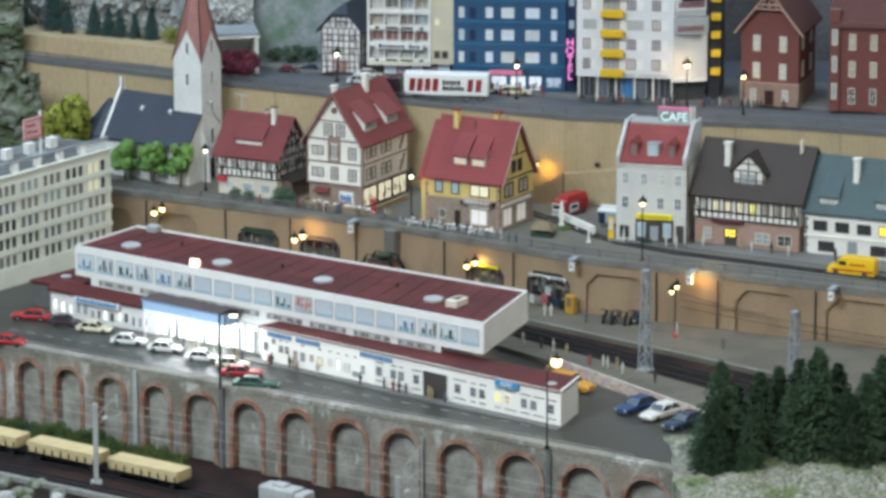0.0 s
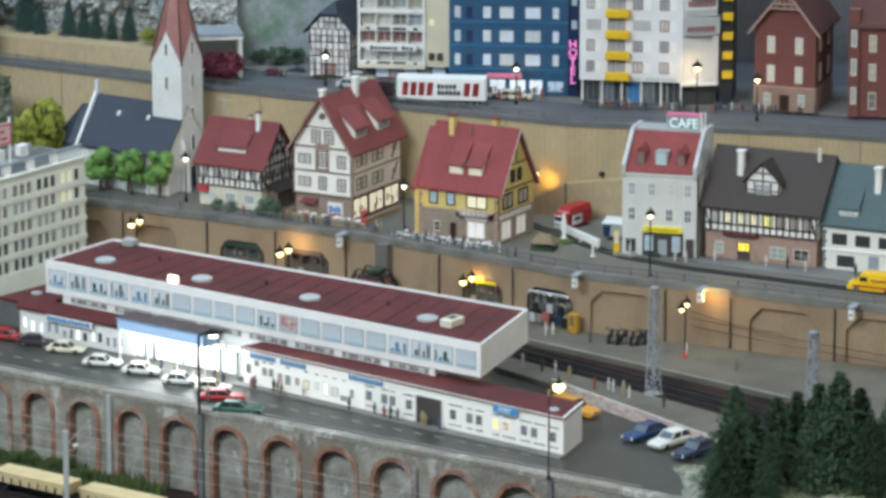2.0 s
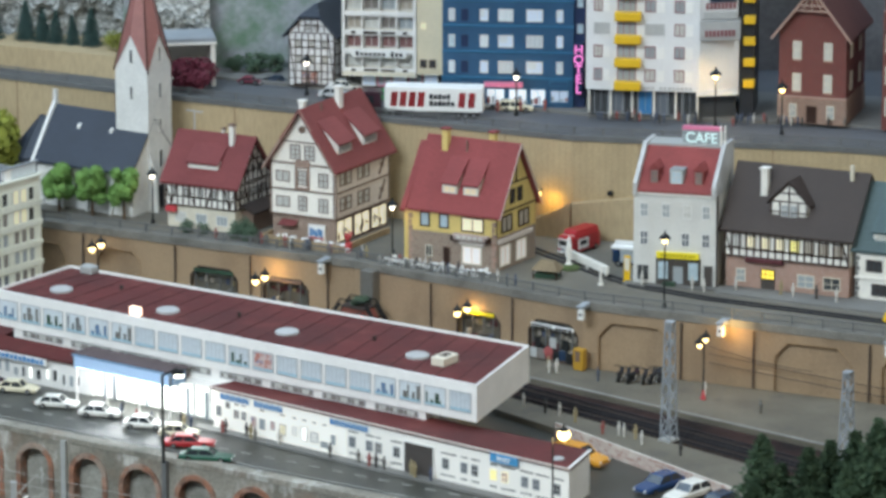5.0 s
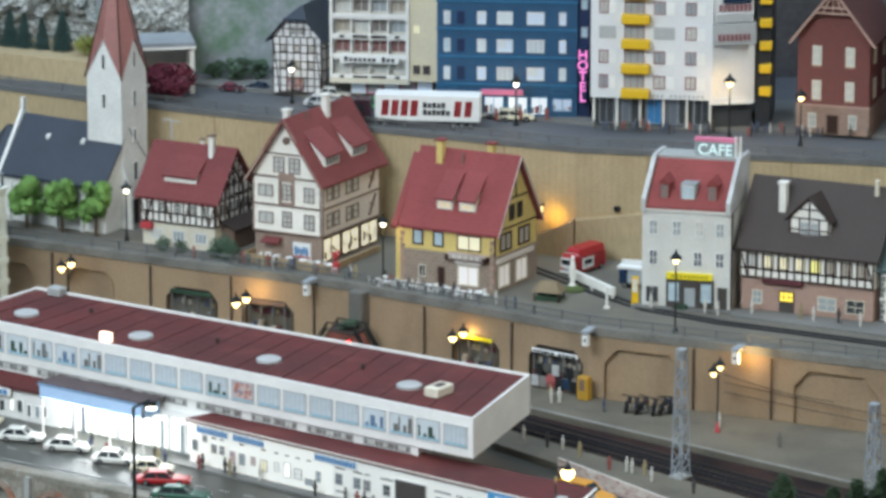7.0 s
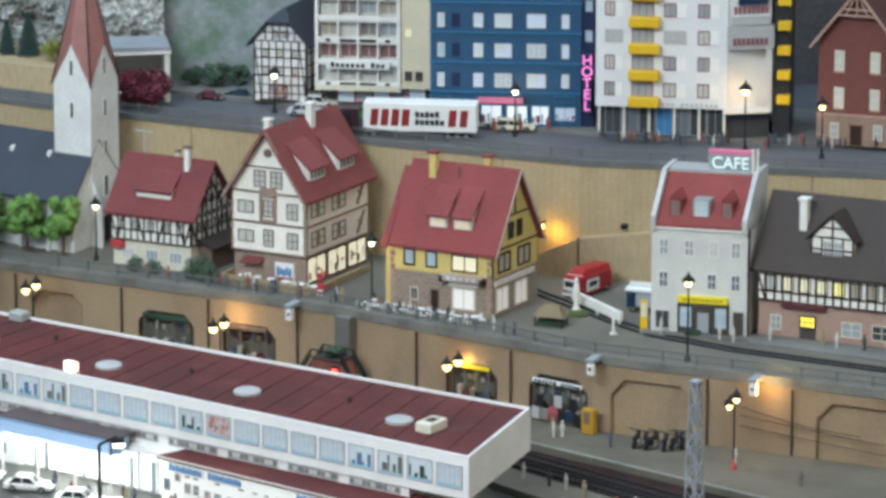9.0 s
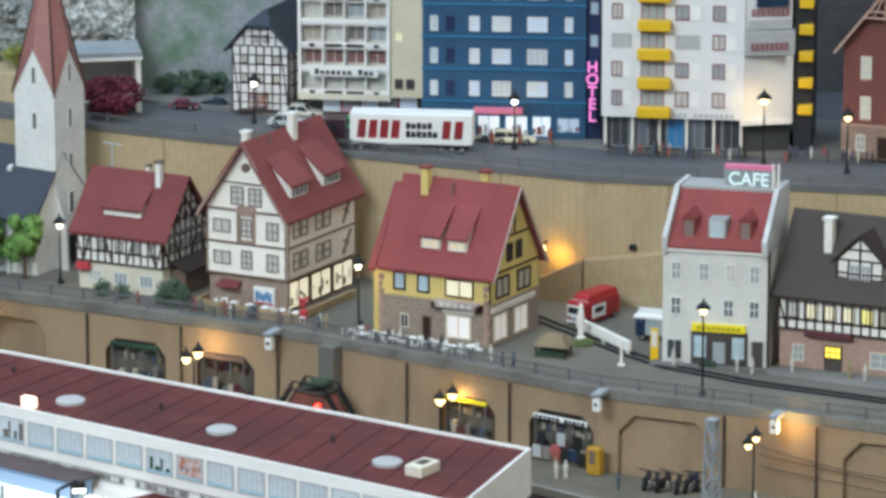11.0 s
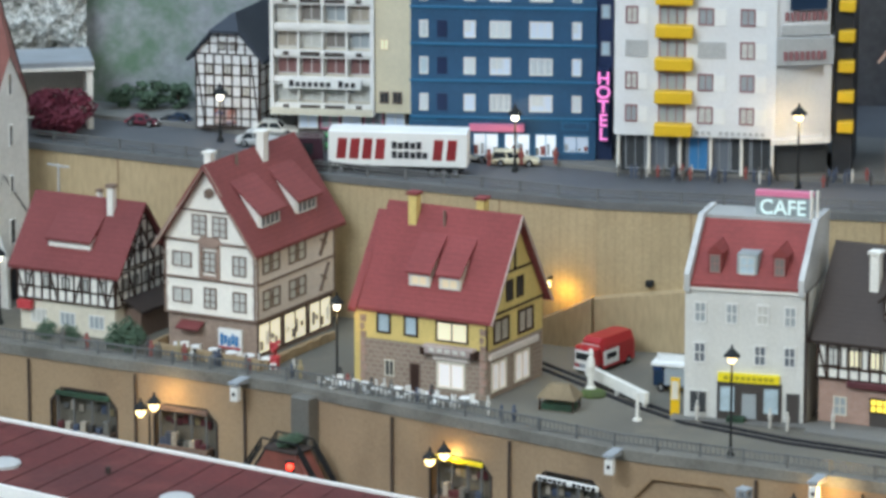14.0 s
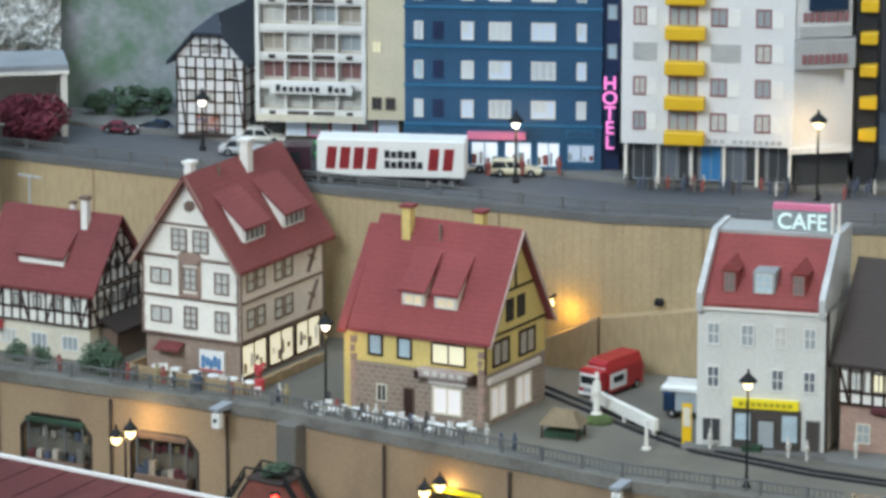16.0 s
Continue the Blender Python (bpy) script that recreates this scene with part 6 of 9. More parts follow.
def timbered_inn():
    h = thing("inn", pose(0.388, 0.052, 0.09, 0, 0, -23), "brick inn with half-timbered upper floor and dark roof", "house")
    SKEW[0] = 0.10
    w, d, ze, rise = 0.172, 0.105, 0.0825, 0.0745
    part("ground_floor", box(B(), 0.001, w - 0.001, 0.003, d, 0, 0.045), "pink_brick", h)
    part("upper_floor", body_gable_x(B(), w, d, 0.044, ze, rise), "white_plaster", h)
    part("roof", gable_roof_x(B(), w, d, ze, rise, 0.007, front=0.004), "brown_roof", h, "dark brown tiled roof")
    timbering(h, w, 0.045, 0.080, 17, braces=(0, 16), rails=(0.30,), t=0.0018)
    for i in range(8):
        window(h, 0.016 + i * 0.0202, 0.0570, 0.0155, 0.0175, frame="frame_dark", pane={0: "pane_curtain", 3: "pane_lit_dim", 4: "pane_yellow_soft"}.get(i, "pane_lit_dim" if i < 5 else "pane_cream"), nx=2)
    window(h, 0.060, 0.0, 0.019, 0.030, y=0.003, frame="frame_dark", pane="frame_dark", nx=1, name="house_door")
    window(h, 0.060, 0.016, 0.019, 0.014, y=0.0022, frame="timber", pane="pane_yellow_lit", nx=3, nz=2, fw=0.0012)
    for x in (0.022, 0.112, 0.148):
        window(h, x, 0.010, 0.024 if x > 0.1 else 0.013, 0.018, y=0.003, frame="cream", pane="pane_pale" if x < 0.14 else "pane", nx=2, nz=2)
    part("inn_sign", bev(box(B(), 0.030, 0.082, -0.004, 0.003, 0.0385, 0.0450), 0.001), "inn_board", h, "dark red inn sign board")
    # timbered dormer
    yd = 0.012
    bm = B()
    slab_xz(bm, [(0.058, 0.092), (0.109, 0.092), (0.109, 0.122), (0.0835, 0.147), (0.058, 0.122)], yd, 0.048)
    dm = part("dormer", bm, "white_plaster", h)
    part("dormer_roof", slab_xz(B(), [(0.053, 0.1165), (0.0835, 0.1470), (0.114, 0.1165), (0.114, 0.1195), (0.0835, 0.1505), (0.053, 0.1195)], yd - 0.004, 0.055), "brown_roof", dm)
    for x in (0.059, 0.071, 0.0835, 0.096, 0.108):
        part("beam", bar(B(), (x, yd - 0.0004, 0.092), (x, yd - 0.0004, 0.122 if x != 0.0835 else 0.145), 0.0016), "timber", dm)
    for z in (0.093, 0.1075, 0.1215, 0.133):
        q = 0 if z < 0.125 else 0.0110
        part("beam", bar(B(), (0.058 + q, yd - 0.0004, z), (0.109 - q, yd - 0.0004, z), 0.0016), "timber", dm)
    for x, x2 in ((0.059, 0.0835), (0.108, 0.0835)):
        part("beam", bar(B(), (x, yd - 0.0004, 0.122), (x2, yd - 0.0004, 0.146), 0.0016), "timber", dm)
    for x in (0.0775, 0.0900):
        window(dm, x, 0.1005, 0.0105, 0.017, y=yd, frame="frame_white", pane="pane_pale", nx=2, nz=2)
    chimney(h, 0.042, 0.030, 0.11, 0.158, 0.0085, "white_plaster", "white_plaster")
    part("roof_vent", box(B(), 0.057, 0.063, 0.026, 0.032, 0.112, 0.124), "steel_grey", h)
    part("rear_pipe", rod(B(), (0.155, 0.045, 0.15), (0.155, 0.045, 0.170), 0.003), "cream", h)
    SKEW[0] = 0.0


timbered_inn()


def teal_house():
    h = thing("teal_roofed_house", pose(0.556, -0.010, 0.09, 0, 0, -22), "white house with teal roof and dark shutters", "house")
    SKEW[0] = 0.10
    w, d, ze, rise = 0.19, 0.10, 0.071, 0.075
    part("wall", body_gable_x(B(), w, d, 0, ze, rise), "white_plaster", h)
    part("roof", gable_roof_x(B(), w, d, ze, rise, 0.007, front=0.004), "teal_roof", h, "blue-green slate roof")
    for i in range(5):
        x = 0.025 + i * 0.035
        window(h, x, 0.040, 0.022, 0.016, frame="timber", pane="pane_yellow_lit" if i == 3 else "pane", nx=3)
    for i in range(4):
        x = 0.035 + i * 0.042
        if i == 1:
            window(h, x, 0.0, 0.015, 0.027, frame="steel_grey", pane="steel_grey", nx=1, name="house_door")
        else:
            window(h, x, 0.008, 0.026, 0.016, frame="timber", pane="pane", nx=3, nz=2)
    part("band", box(B(), -0.001, w + 0.001, -0.002, 0.0, 0.030, 0.033), "white_plaster", h)
    for z in range(9):
        part("quoin", box(B(), -0.0005, 0.0055 - 0.002 * (z % 2), -0.001, 0.004, z * 0.0068, z * 0.0068 + 0.0055), "fence_grey", h)
    for x in (0.035, 0.125):
        shed_dormer(h, x, 0.028, 0.006, 0.0790, 0.0125, (0.032, 0.122), face="white_plaster", panes=3, roof="teal_roof", glass="pane_curtain")
    chimney(h, 0.070, 0.030, 0.105, 0.150, 0.0085, "white_plaster", "white_plaster")
    SKEW[0] = 0.0


teal_house()


# ---- upper row of buildings ----
def upper_timbered():
    h = thing("timbered_house", pose(-0.200, 0.605, 0.2345, 0, 0, -12), "narrow half-timbered house with hipped dark roof", "house")
    SKEW[0] = 0.2
    w, d, ze, rise = 0.066, 0.10, 0.0765, 0.036
    cut = 0.60
    top, half = ze + rise * cut, w / 2 * (1 - cut)
    part("wall", slab_xz(B(), [(0, 0), (w, 0), (w, ze), (w / 2 + half, top), (w / 2 - half, top), (0, ze)], 0, d), "tower_white", h)
    timbering(h, w, 0.0, ze, 7, rails=(0.14, 0.28, 0.43, 0.57, 0.72, 0.86), braces=(0, 6), t=0.0010)
    timbering(h, d, 0.0, ze, 7, side=w, rails=(0.2, 0.4, 0.6, 0.8), t=0.0010)
    for f in (0.0, 0.3, 0.58):
        part("gable_beam", bar(B(), (w / 2 * f, -0.0004, ze + rise * f), (w - w / 2 * f, -0.0004, ze + rise * f), 0.0010, 0.0016), "timber", h)
    for f in (0.22, 0.36, 0.5, 0.64, 0.78):
        part("gable_post", bar(B(), (w * f, -0.0004, ze), (w * f, -0.0004, min(top, ze + rise * (1 - abs(2 * f - 1)))), 0.0010, 0.0016), "timber", h)
    part("roof", gable_roof_y(B(), w, d - 0.016, ze, rise, 0.0, side=0.007), "slate_roof", h, "dark slate roof with clipped gable", at=pose(0.2 * 0.016, 0.016, 0))
    for s in (-1, 1):
        e, q = w / 2 + 0.007, half + 0.001
        bm = B()
        lo = ze - rise / (w / 2) * 0.007
        loft(bm, [[(w / 2 + s * e, -0.007, lo), (w / 2 + s * q, -0.007, top + 0.0005), (w / 2 + s * q, -0.007, top + 0.0040), (w / 2 + s * e, -0.007, lo + 0.0035)], [(w / 2 + s * e, 0.0165, lo), (w / 2 + s * q * 0.2, 0.0165, ze + rise * 0.95), (w / 2 + s * q * 0.2, 0.0165, ze + rise + 0.002), (w / 2 + s * e, 0.0165, lo + 0.0035)]])
        part("roof_verge", bm, "slate_roof", h)
    part("roof_hip", loft(B(), [[(w / 2 - half - 0.002, -0.008, top + 0.001), (w / 2 + half + 0.002, -0.008, top + 0.001), (w / 2 + half + 0.002, -0.008, top + 0.004), (w / 2 - half - 0.002, -0.008, top + 0.004)], [(w / 2 - 0.001, 0.017, ze + rise), (w / 2 + 0.001, 0.017, ze + rise), (w / 2 + 0.001, 0.017, ze + rise + 0.004), (w / 2 - 0.001, 0.017, ze + rise + 0.004)]]), "slate_roof", h)
    for z in (0.034, 0.056):
        for x in (0.014, 0.033, 0.052):
            window(h, x, z, 0.0085, 0.0105, frame="timber", pane="pane_curtain", fw=0.0008)
    for x in (0.027, 0.040):
        window(h, x, 0.081, 0.0075, 0.0085, frame="timber", pane="pane_curtain", fw=0.0008)
    window(h, 0.030, 0.004, 0.024, 0.017, frame="timber", pane="pane_print", nx=2, name="shop_window")
    part("door_step", box(B(), 0.008, 0.058, -0.004, 0.0, 0.0, 0.003), "dark_rib", h)
    SKEW[0] = 0.0


upper_timbered()


def balcony_block():
    h = thing("balcony_block", pose(-0.122, 0.578, 0.2345, 0, 0, -7), "white and beige apartment block with balcony rows", "building")
    w, d, H = 0.140, 0.11, 0.27
    wf = 0.101
    part("core", box(B(), 0.004, wf, 0.010, d, 0.030, H), "cream", h)
    part("shop_floor", box(B(), 0.022, w - 0.004, 0.014, d, 0.0, 0.030), "dark_rib", h)
    part("beige_wall", box(B(), wf, w, 0.0, d, 0.024, H), "beige", h, "plain beige end wall")
    for f in range(9):
        z = 0.024 + f * 0.0272
        part("floor_slab", box(B(), 0, wf, 0.0, 0.014, z, z + 0.0028), "white", h)
        b = part("balcony_front", box(B(), 0.002, wf, -0.002, 0.0012, z + 0.0028, z + 0.0085), "white", h)
        for i in range(4):
            x = 0.014 + i * 0.0245
            if f % 2 == 0:
                e = 0.0030 if i in (0, 3) else 0.0100
                part("balcony_slot", box(B(), x - e, x + e, -0.0026, -0.0015, z + 0.0030, z + 0.0066), "dark_rib", b)
            window(h, x, z + 0.0088, 0.021, 0.0175, y=0.010, frame="frame_white", pane="pane_maroon" if f == 1 else ("pane_curtain" if f == 0 else ("pane_strip", "pane_pale", "pane_cream", "pane_curtain")[(i + f) % 4]), nx=2)
            part("divider", box(B(), x + 0.0115, x + 0.0130, -0.001, 0.012, z + 0.0028, z + 0.0272), "white", h)
        for j in range(2):
            if f % 2 == 0 and (f != 2 or j == 0):
                window(h, wf + 0.012 + j * 0.013, z + 0.010, 0.0095, 0.012, frame="brown_trim" if f == 0 else "beige", pane="pane_lit_dim" if f == 2 else "pane", nx=2)
    for x in (-0.002, wf - 0.0015):
        part("frame_post", box(B(), x, x + 0.0035, -0.0035, 0.014, 0.0200, H), "white", h)
    g = part("sign", box(B(), 0.012, 0.090, -0.0065, -0.0033, 0.0485, 0.0585), "paper_white", h, "white sign with dark lettering")
    bm = B()
    for j in range(11):
        if j != 7:
            box(bm, 0.018 + j * 0.0062, 0.0222 + j * 0.0062, -0.0070, -0.0064, 0.0505, 0.0552 + 0.0018 * (j in (0, 8)))
    part("sign_lettering", bm, "ink", g)
    for i in range(5):
        window(h, 0.034 + i * 0.022, 0.003, 0.020, 0.022, y=0.014, frame="pink" if i % 2 else "frame_white", pane="pane_pale" if i % 2 else "pane_white_lit", nx=2, name="shop_window")
    part("fascia", box(B(), -0.002, wf + 0.001, -0.004, 0.002, 0.0205, 0.0275), "cream", h)


balcony_block()


def blue_hotel():
    h = thing("blue_hotel", pose(0.017, 0.478, 0.2345, 0, 0, -4.5), "blue apartment hotel with lit windows and bands", "building")
    w, d, H = 0.182, 0.10, 0.27
    part("wall", box(B(), 0, w, 0, d, 0, H), "blue_wall", h)
    part("side_wall", box(B(), w, w + 0.016, 0.004, d, 0, H), "blue_dark", h, "dark blue side strip")
    for f in range(6):
        z = 0.0405 + f * 0.0368
        part("band", box(B(), -0.001, w + 0.001, -0.0022, 0.0, z, z + 0.0022), "blue_band", h)
    for f in range(5):
        z = 0.0465 + f * 0.0368
        for i, (x, ww, nx) in enumerate(((0.013, 0.0085, 1), (0.058, 0.0115, 1), (0.088, 0.0205, 3), (0.128, 0.0225, 3), (0.163, 0.0090, 1))):
            lit = (i in (1, 3) and f in (0, 2)) or (i == 4 and f in (1, 2)) or (i == 2 and f % 2 == 1)
            w1 = window(h, x, z + 0.0015, ww, 0.0170, pane="pane_white_lit" if lit else ("pane_milk", "pane_blue", "pane_blind", "pane_pale")[(i * 3 + f) % 4], frame="frame_white", nx=nx, fw=0.0010)
            if (i + f) % 3 == 0:
                part("window_blind", box(B(), -ww * 0.42, ww * 0.1, -0.0007, -0.0003, 0.006, 0.016), "pane_milk", w1)
        part("panel", box(B(), 0.026, 0.036, -0.0006, 0.0002, z + 0.0015, z + 0.0185), "blue_dark", h, "dark blue wall panel")
    for x in (0.012, 0.162):
        bm = B()
        ring_w = 0.013
        box(bm, x - ring_w, x + ring_w, -0.0012, 0, 0.0305, 0.0385)
        part("panel", bm, "blue_band", h)
        part("panel_field", box(B(), x - ring_w + 0.001, x + ring_w - 0.001, -0.0016, 0, 0.0315, 0.0375), "blue_wall", h)
    part("shop_sign", box(B(), 0.058, 0.112, -0.005, 0.0, 0.0285, 0.0355), "pink", h, "pink shop sign with pale lettering")
    for x, ww, p in ((0.014, 0.024, "pane_white_lit"), (0.045, 0.016, "pane_pale"), (0.074, 0.026, "shop_white"), (0.105, 0.026, "shop_white"), (0.133, 0.022, "shop_white"), (0.163, 0.026, "pane_white_lit")):
        window(h, x, 0.002 if 0.03 < x < 0.15 else 0.007, ww, 0.0245 if 0.03 < x < 0.15 else 0.018, pane=p, frame="blue_band", nx=2, name="shop_window", fw=0.0012)
        for j in range(4):
            q, e = x - ww * 0.38 + ww * 0.25 * j, 0.0012 + 0.0006 * ((j * 7 + int(x * 1000)) % 3)
            part("window_display", box(B(), q - e, q + e, -0.0010, -0.0003, 0.0045 if 0.03 < x < 0.15 else 0.0095, 0.0100 + 0.002 * ((j * 5 + int(x * 1000)) % 4)), ("fence_grey", "pane_strip", "paint_0", "steel_grey")[(j + int(x * 1000)) % 4], h)
    for f in range(4):
        window(h, w + 0.009, 0.105 + f * 0.037, 0.009, 0.014, y=0.004, frame="steel_grey", pane="pane_blue", nx=1)
    g = part("neon_sign", box(B(), w + 0.003, w + 0.0125, -0.010, 0.003, 0.022, 0.094), "blue_dark", h, "upright neon hotel sign, pink letters")
    for i, ch in enumerate("HOTEL"):
        lettering("neon_letter", ch, 0.0175, "pink_neon", g, pose(w + 0.0078, -0.0105, 0.0795 - i * 0.0140, 90, 0, 0))


blue_hotel()


def white_tower():
    h = thing("white_tower", pose(0.2145, 0.415, 0.2470, 0, 0, -8), "white high-rise with yellow balconies and red window frames", "building")
    w, d, H = 0.157, 0.115, 0.27
    part("wall", box(B(), 0, w, 0, d, 0.026, H), "tower_white", h)
    part("glass_floor", box(B(), 0.006, w - 0.004, 0.012, d, -0.0125, 0.026), "pane", h, "dark glazed ground floor")
    for i in range(6):
        part("column", rod(B(), (0.004 + i * 0.030, 0.005, -0.0125), (0.004 + i * 0.030, 0.005, 0.026), 0.0016), "white_plaster", h)
    for i in range(7):
        window(h, 0.02 + i * 0.0205, -0.0100, 0.0195, 0.035, y=0.012, frame="steel_grey", pane="sign_blue" if i == 3 else ("pane", "pane_slate", "pane")[i % 3], nx=2, name="shop_window", fw=0.0009)
    bm = B()
    for j in range(17):
        if j != 8:
            box(bm, 0.050 + j * 0.0058, 0.0535 + j * 0.0058, -0.0008, 0.0002, 0.0285, 0.0318)
    part("sign_lettering", bm, "wagon_grey", h)
    for f in range(6):
        z = 0.0395 + f * 0.0325
        for x, ww in ((0.0215, 0.0215), (0.0945, 0.0270), (0.1345, 0.0255)):
            if (f == 2 and x < 0.1):
                part("window", box(B(), x - ww / 2, x + ww / 2, -0.001, 0.0002, z, z + 0.016), "wagon_grey", h, "closed grey shutter")
            else:
                window(h, x - ww * 0.22, z, ww * 0.56, 0.0170, frame="frame_red", pane="pane_curtain" if (f + int(x * 100)) % 2 else "pane_pale", nx=2, fw=0.0013)
                part("window_blind", box(B(), x + ww * 0.07, x + ww * 0.5, -0.0010, 0.0002, z, z + 0.0155), "paper_white", h)
        window(h, 0.056, z - 0.002, 0.026, 0.0205, frame="frame_red", pane="pane_pale", nx=3, name="balcony_door", fw=0.0014)
        b = part("balcony", bev(box(B(), 0.040, 0.0765, -0.0125, 0.0, z - 0.0115, z + 0.0005), 0.001), "yellow", h, "yellow balcony")
    # open corner with the stair hall and sign boxes
    part("corner_wall", prism(B(), [(w, 0.001), (w + 0.052, 0.040), (w + 0.052, d), (w, d)], 0.026, 0.100), "tower_white", h)
    part("corner_post", prism(B(), [(w + 0.045, 0.012), (w + 0.052, 0.017), (w + 0.052, 0.040), (w + 0.045, 0.034)], 0.026, 0.100), "tower_white", h)
    part("corner_floor", prism(B(), [(w - 0.004, -0.004), (w + 0.052, 0.014), (w + 0.056, d), (w, d)], 0.021, 0.026), "tower_white", h)
    part("corner_block", prism(B(), [(w, -0.004), (w + 0.054, 0.013), (w + 0.054, d), (w, d)], 0.100, 0.126), "wagon_grey", h, "grey sign box with pink lettering")
    part("corner_block_upper", prism(B(), [(w, 0.004), (w + 0.050, 0.021), (w + 0.050, d), (w, d)], 0.126, H), "tower_white", h)
    bm = B()
    for z0 in (0.105, 0.142):
        for j in range(8):
            x = w + 0.007 + j * 0.0052
            y = -0.004 + (x - w) * 0.315 - 0.0006 + (0.008 if z0 > 0.13 else 0)
            box(bm, x, x + 0.0036, y - 0.0006, y + 0.001, z0, z0 + 0.0085)
    part("sign_lettering", bm, "frame_red", h)
    part("sign_box", prism(B(), [(w + 0.004, 0.002), (w + 0.050, 0.017), (w + 0.050, 0.04), (w + 0.004, 0.03)], 0.1285, 0.138), "wagon_grey", h)
    part("sign_screen", prism(B(), [(w + 0.012, 0.004), (w + 0.047, 0.015), (w + 0.047, 0.02), (w + 0.012, 0.015)], 0.153, 0.180), "navy", h)
    # unlit side of the tower: its shade is put into the wall colour
    part("shade_wall", prism(B(), [(w + 0.0535, 0.024), (w + 0.072, 0.030), (w + 0.072, d), (w + 0.0535, d)], -0.0125, H), "tower_shade_dark", h, "tower side wall, its shade put into dark blue-grey")
    for f in range(6):
        z = 0.030 + f * 0.030
        part("balcony", bev(box(B(), w + 0.058, w + 0.074, 0.018, 0.032, z, z + 0.011), 0.001), "yellow", h, "yellow balcony")
    part("corner_glass", prism(B(), [(w, 0.014), (w + 0.048, 0.03), (w + 0.048, d), (w, d)], -0.0125, 0.021), "pane", h)


white_tower()


def red_gabled(name, at, w, ze, rise, label, side=False):
    h = thing(name, at, label, "house")
    d = 0.12
    part("plinth", box(B(), -0.001, w + 0.001, -0.001, d, 0, 0.036), "brown_masonry", h)
    part("wall", body_gable_y(B(), w, d, 0.0355, ze, rise), "red_brick", h)
    part("roof", gable_roof_y(B(), w, d, ze, rise, 0.010, side=0.009), "old_roof", h, "dark brown-red tiled roof")
    bm = B()
    k = rise / (w / 2)
    for sx in (1, -1):
        a = -0.009 if sx > 0 else w + 0.009
        bar(bm, (a, -0.0105, ze - 0.009 * k), (w / 2, -0.0105, ze + rise), 0.003, 0.002)
    for f in (0.50, 0.62):
        bar(bm, (w / 2 * f, -0.010, ze + rise * f), (w - w / 2 * f, -0.010, ze + rise * f), 0.0022)
    for f in (0.36, 0.5, 0.64):
        bar(bm, (w * f, -0.010, ze + rise * 0.5), (w / 2, -0.010, ze + rise * 0.96), 0.0016)
    part("gable_ornament", bm, "pink_brick", h)
    for z in (0.045, 0.090):
        for x in (w * 0.27, w * 0.73):
            window(h, x, z, 0.0118, 0.025, frame="cream", pane="pane_curtain", nx=2, nz=2, fw=0.0013)
            part("window_sill", box(B(), x - 0.0065, x + 0.0065, -0.002, 0.0, z - 0.0022, z - 0.0004), "pink_brick", h)
    for x in (w * 0.22, w * 0.78):
        window(h, x, 0.008, 0.0105, 0.019, y=-0.001, frame="cream", pane="pane_pale", nx=2, nz=2, fw=0.0013)
    for z in (0.045, 0.090):
        for yy in (0.030, 0.085):
            side_window(h, w, yy, z, 0.014, 0.026, frame="cream", pane="pane_pale", nx=2, nz=2, fw=0.0016)
    part("string_course", box(B(), -0.0012, w + 0.0012, -0.0018, 0.0, 0.0355, 0.0385), "pink_brick", h)
    window(h, w * 0.5, 0.0, 0.016, 0.026, y=-0.001, frame="brown_trim", pane="timber", nx=1, name="house_door")
    return h


red_gabled("red_brick_house", pose(0.478, 0.384, 0.2345, 0, 0, -17), 0.094, 0.130, 0.060, "dark red brick gabled house with cream windows")


def red_hall():
    h = thing("red_brick_hall", pose(0.622, 0.336, 0.2345, 0, 0, -9), "large dark red brick house with steep tiled roof", "house")
    w, d, ze = 0.20, 0.12, 0.145
    part("wall", box(B(), 0, w, 0, d, 0, ze), "red_brick", h)
    part("roof", gable_roof_x(B(), w, d, ze, 0.09, 0.006), "old_roof", h, "dark brown-red tiled roof")
    part("corner_turret", box(B(), -0.006, 0.010, -0.004, 0.020, 0, ze + 0.02), "red_brick", h)
    for f in range(3):
        for i in range(5):
            window(h, 0.030 + i * 0.034, 0.012 + f * 0.044, 0.0110, 0.026, frame="cream", pane="pane_cream" if f else "pane", nx=2, nz=2, fw=0.0013)
        window(h, 0.002, 0.020 + f * 0.044, 0.0085, 0.026, y=-0.004, frame="cream", pane="pane_pale", nx=1, fw=0.0014)
    part("cornice", box(B(), -0.003, w + 0.003, -0.004, 0, ze - 0.006, ze), "red_brick", h)


red_hall()


def tunnel_portal():
    h = thing("garage", pose(-0.410, 0.598, 0.23, 0, 0, 9), "grey open-fronted concrete shelter by the road", "building")
    w, d, H = 0.107, 0.06, 0.062
    bm = B()
    box(bm, -0.002, 0.0, 0, d, 0, H)
    box(bm, w - 0.006, w, 0, d, 0, H)
    box(bm, 0, w - 0.006, d - 0.003, d, 0, H)
    part("wall", bm, "white_plaster", h)
    part("roof", box(B(), -0.01, w + 0.001, -0.004, d + 0.002, H + 0.0035, H + 0.009), "steel_grey", h)
    part("roof_edge", box(B(), -0.01, w + 0.0015, -0.0048, d, H, H + 0.0035), "white_plaster", h)


tunnel_portal()


# ---- vehicles ----
TYRE = {}


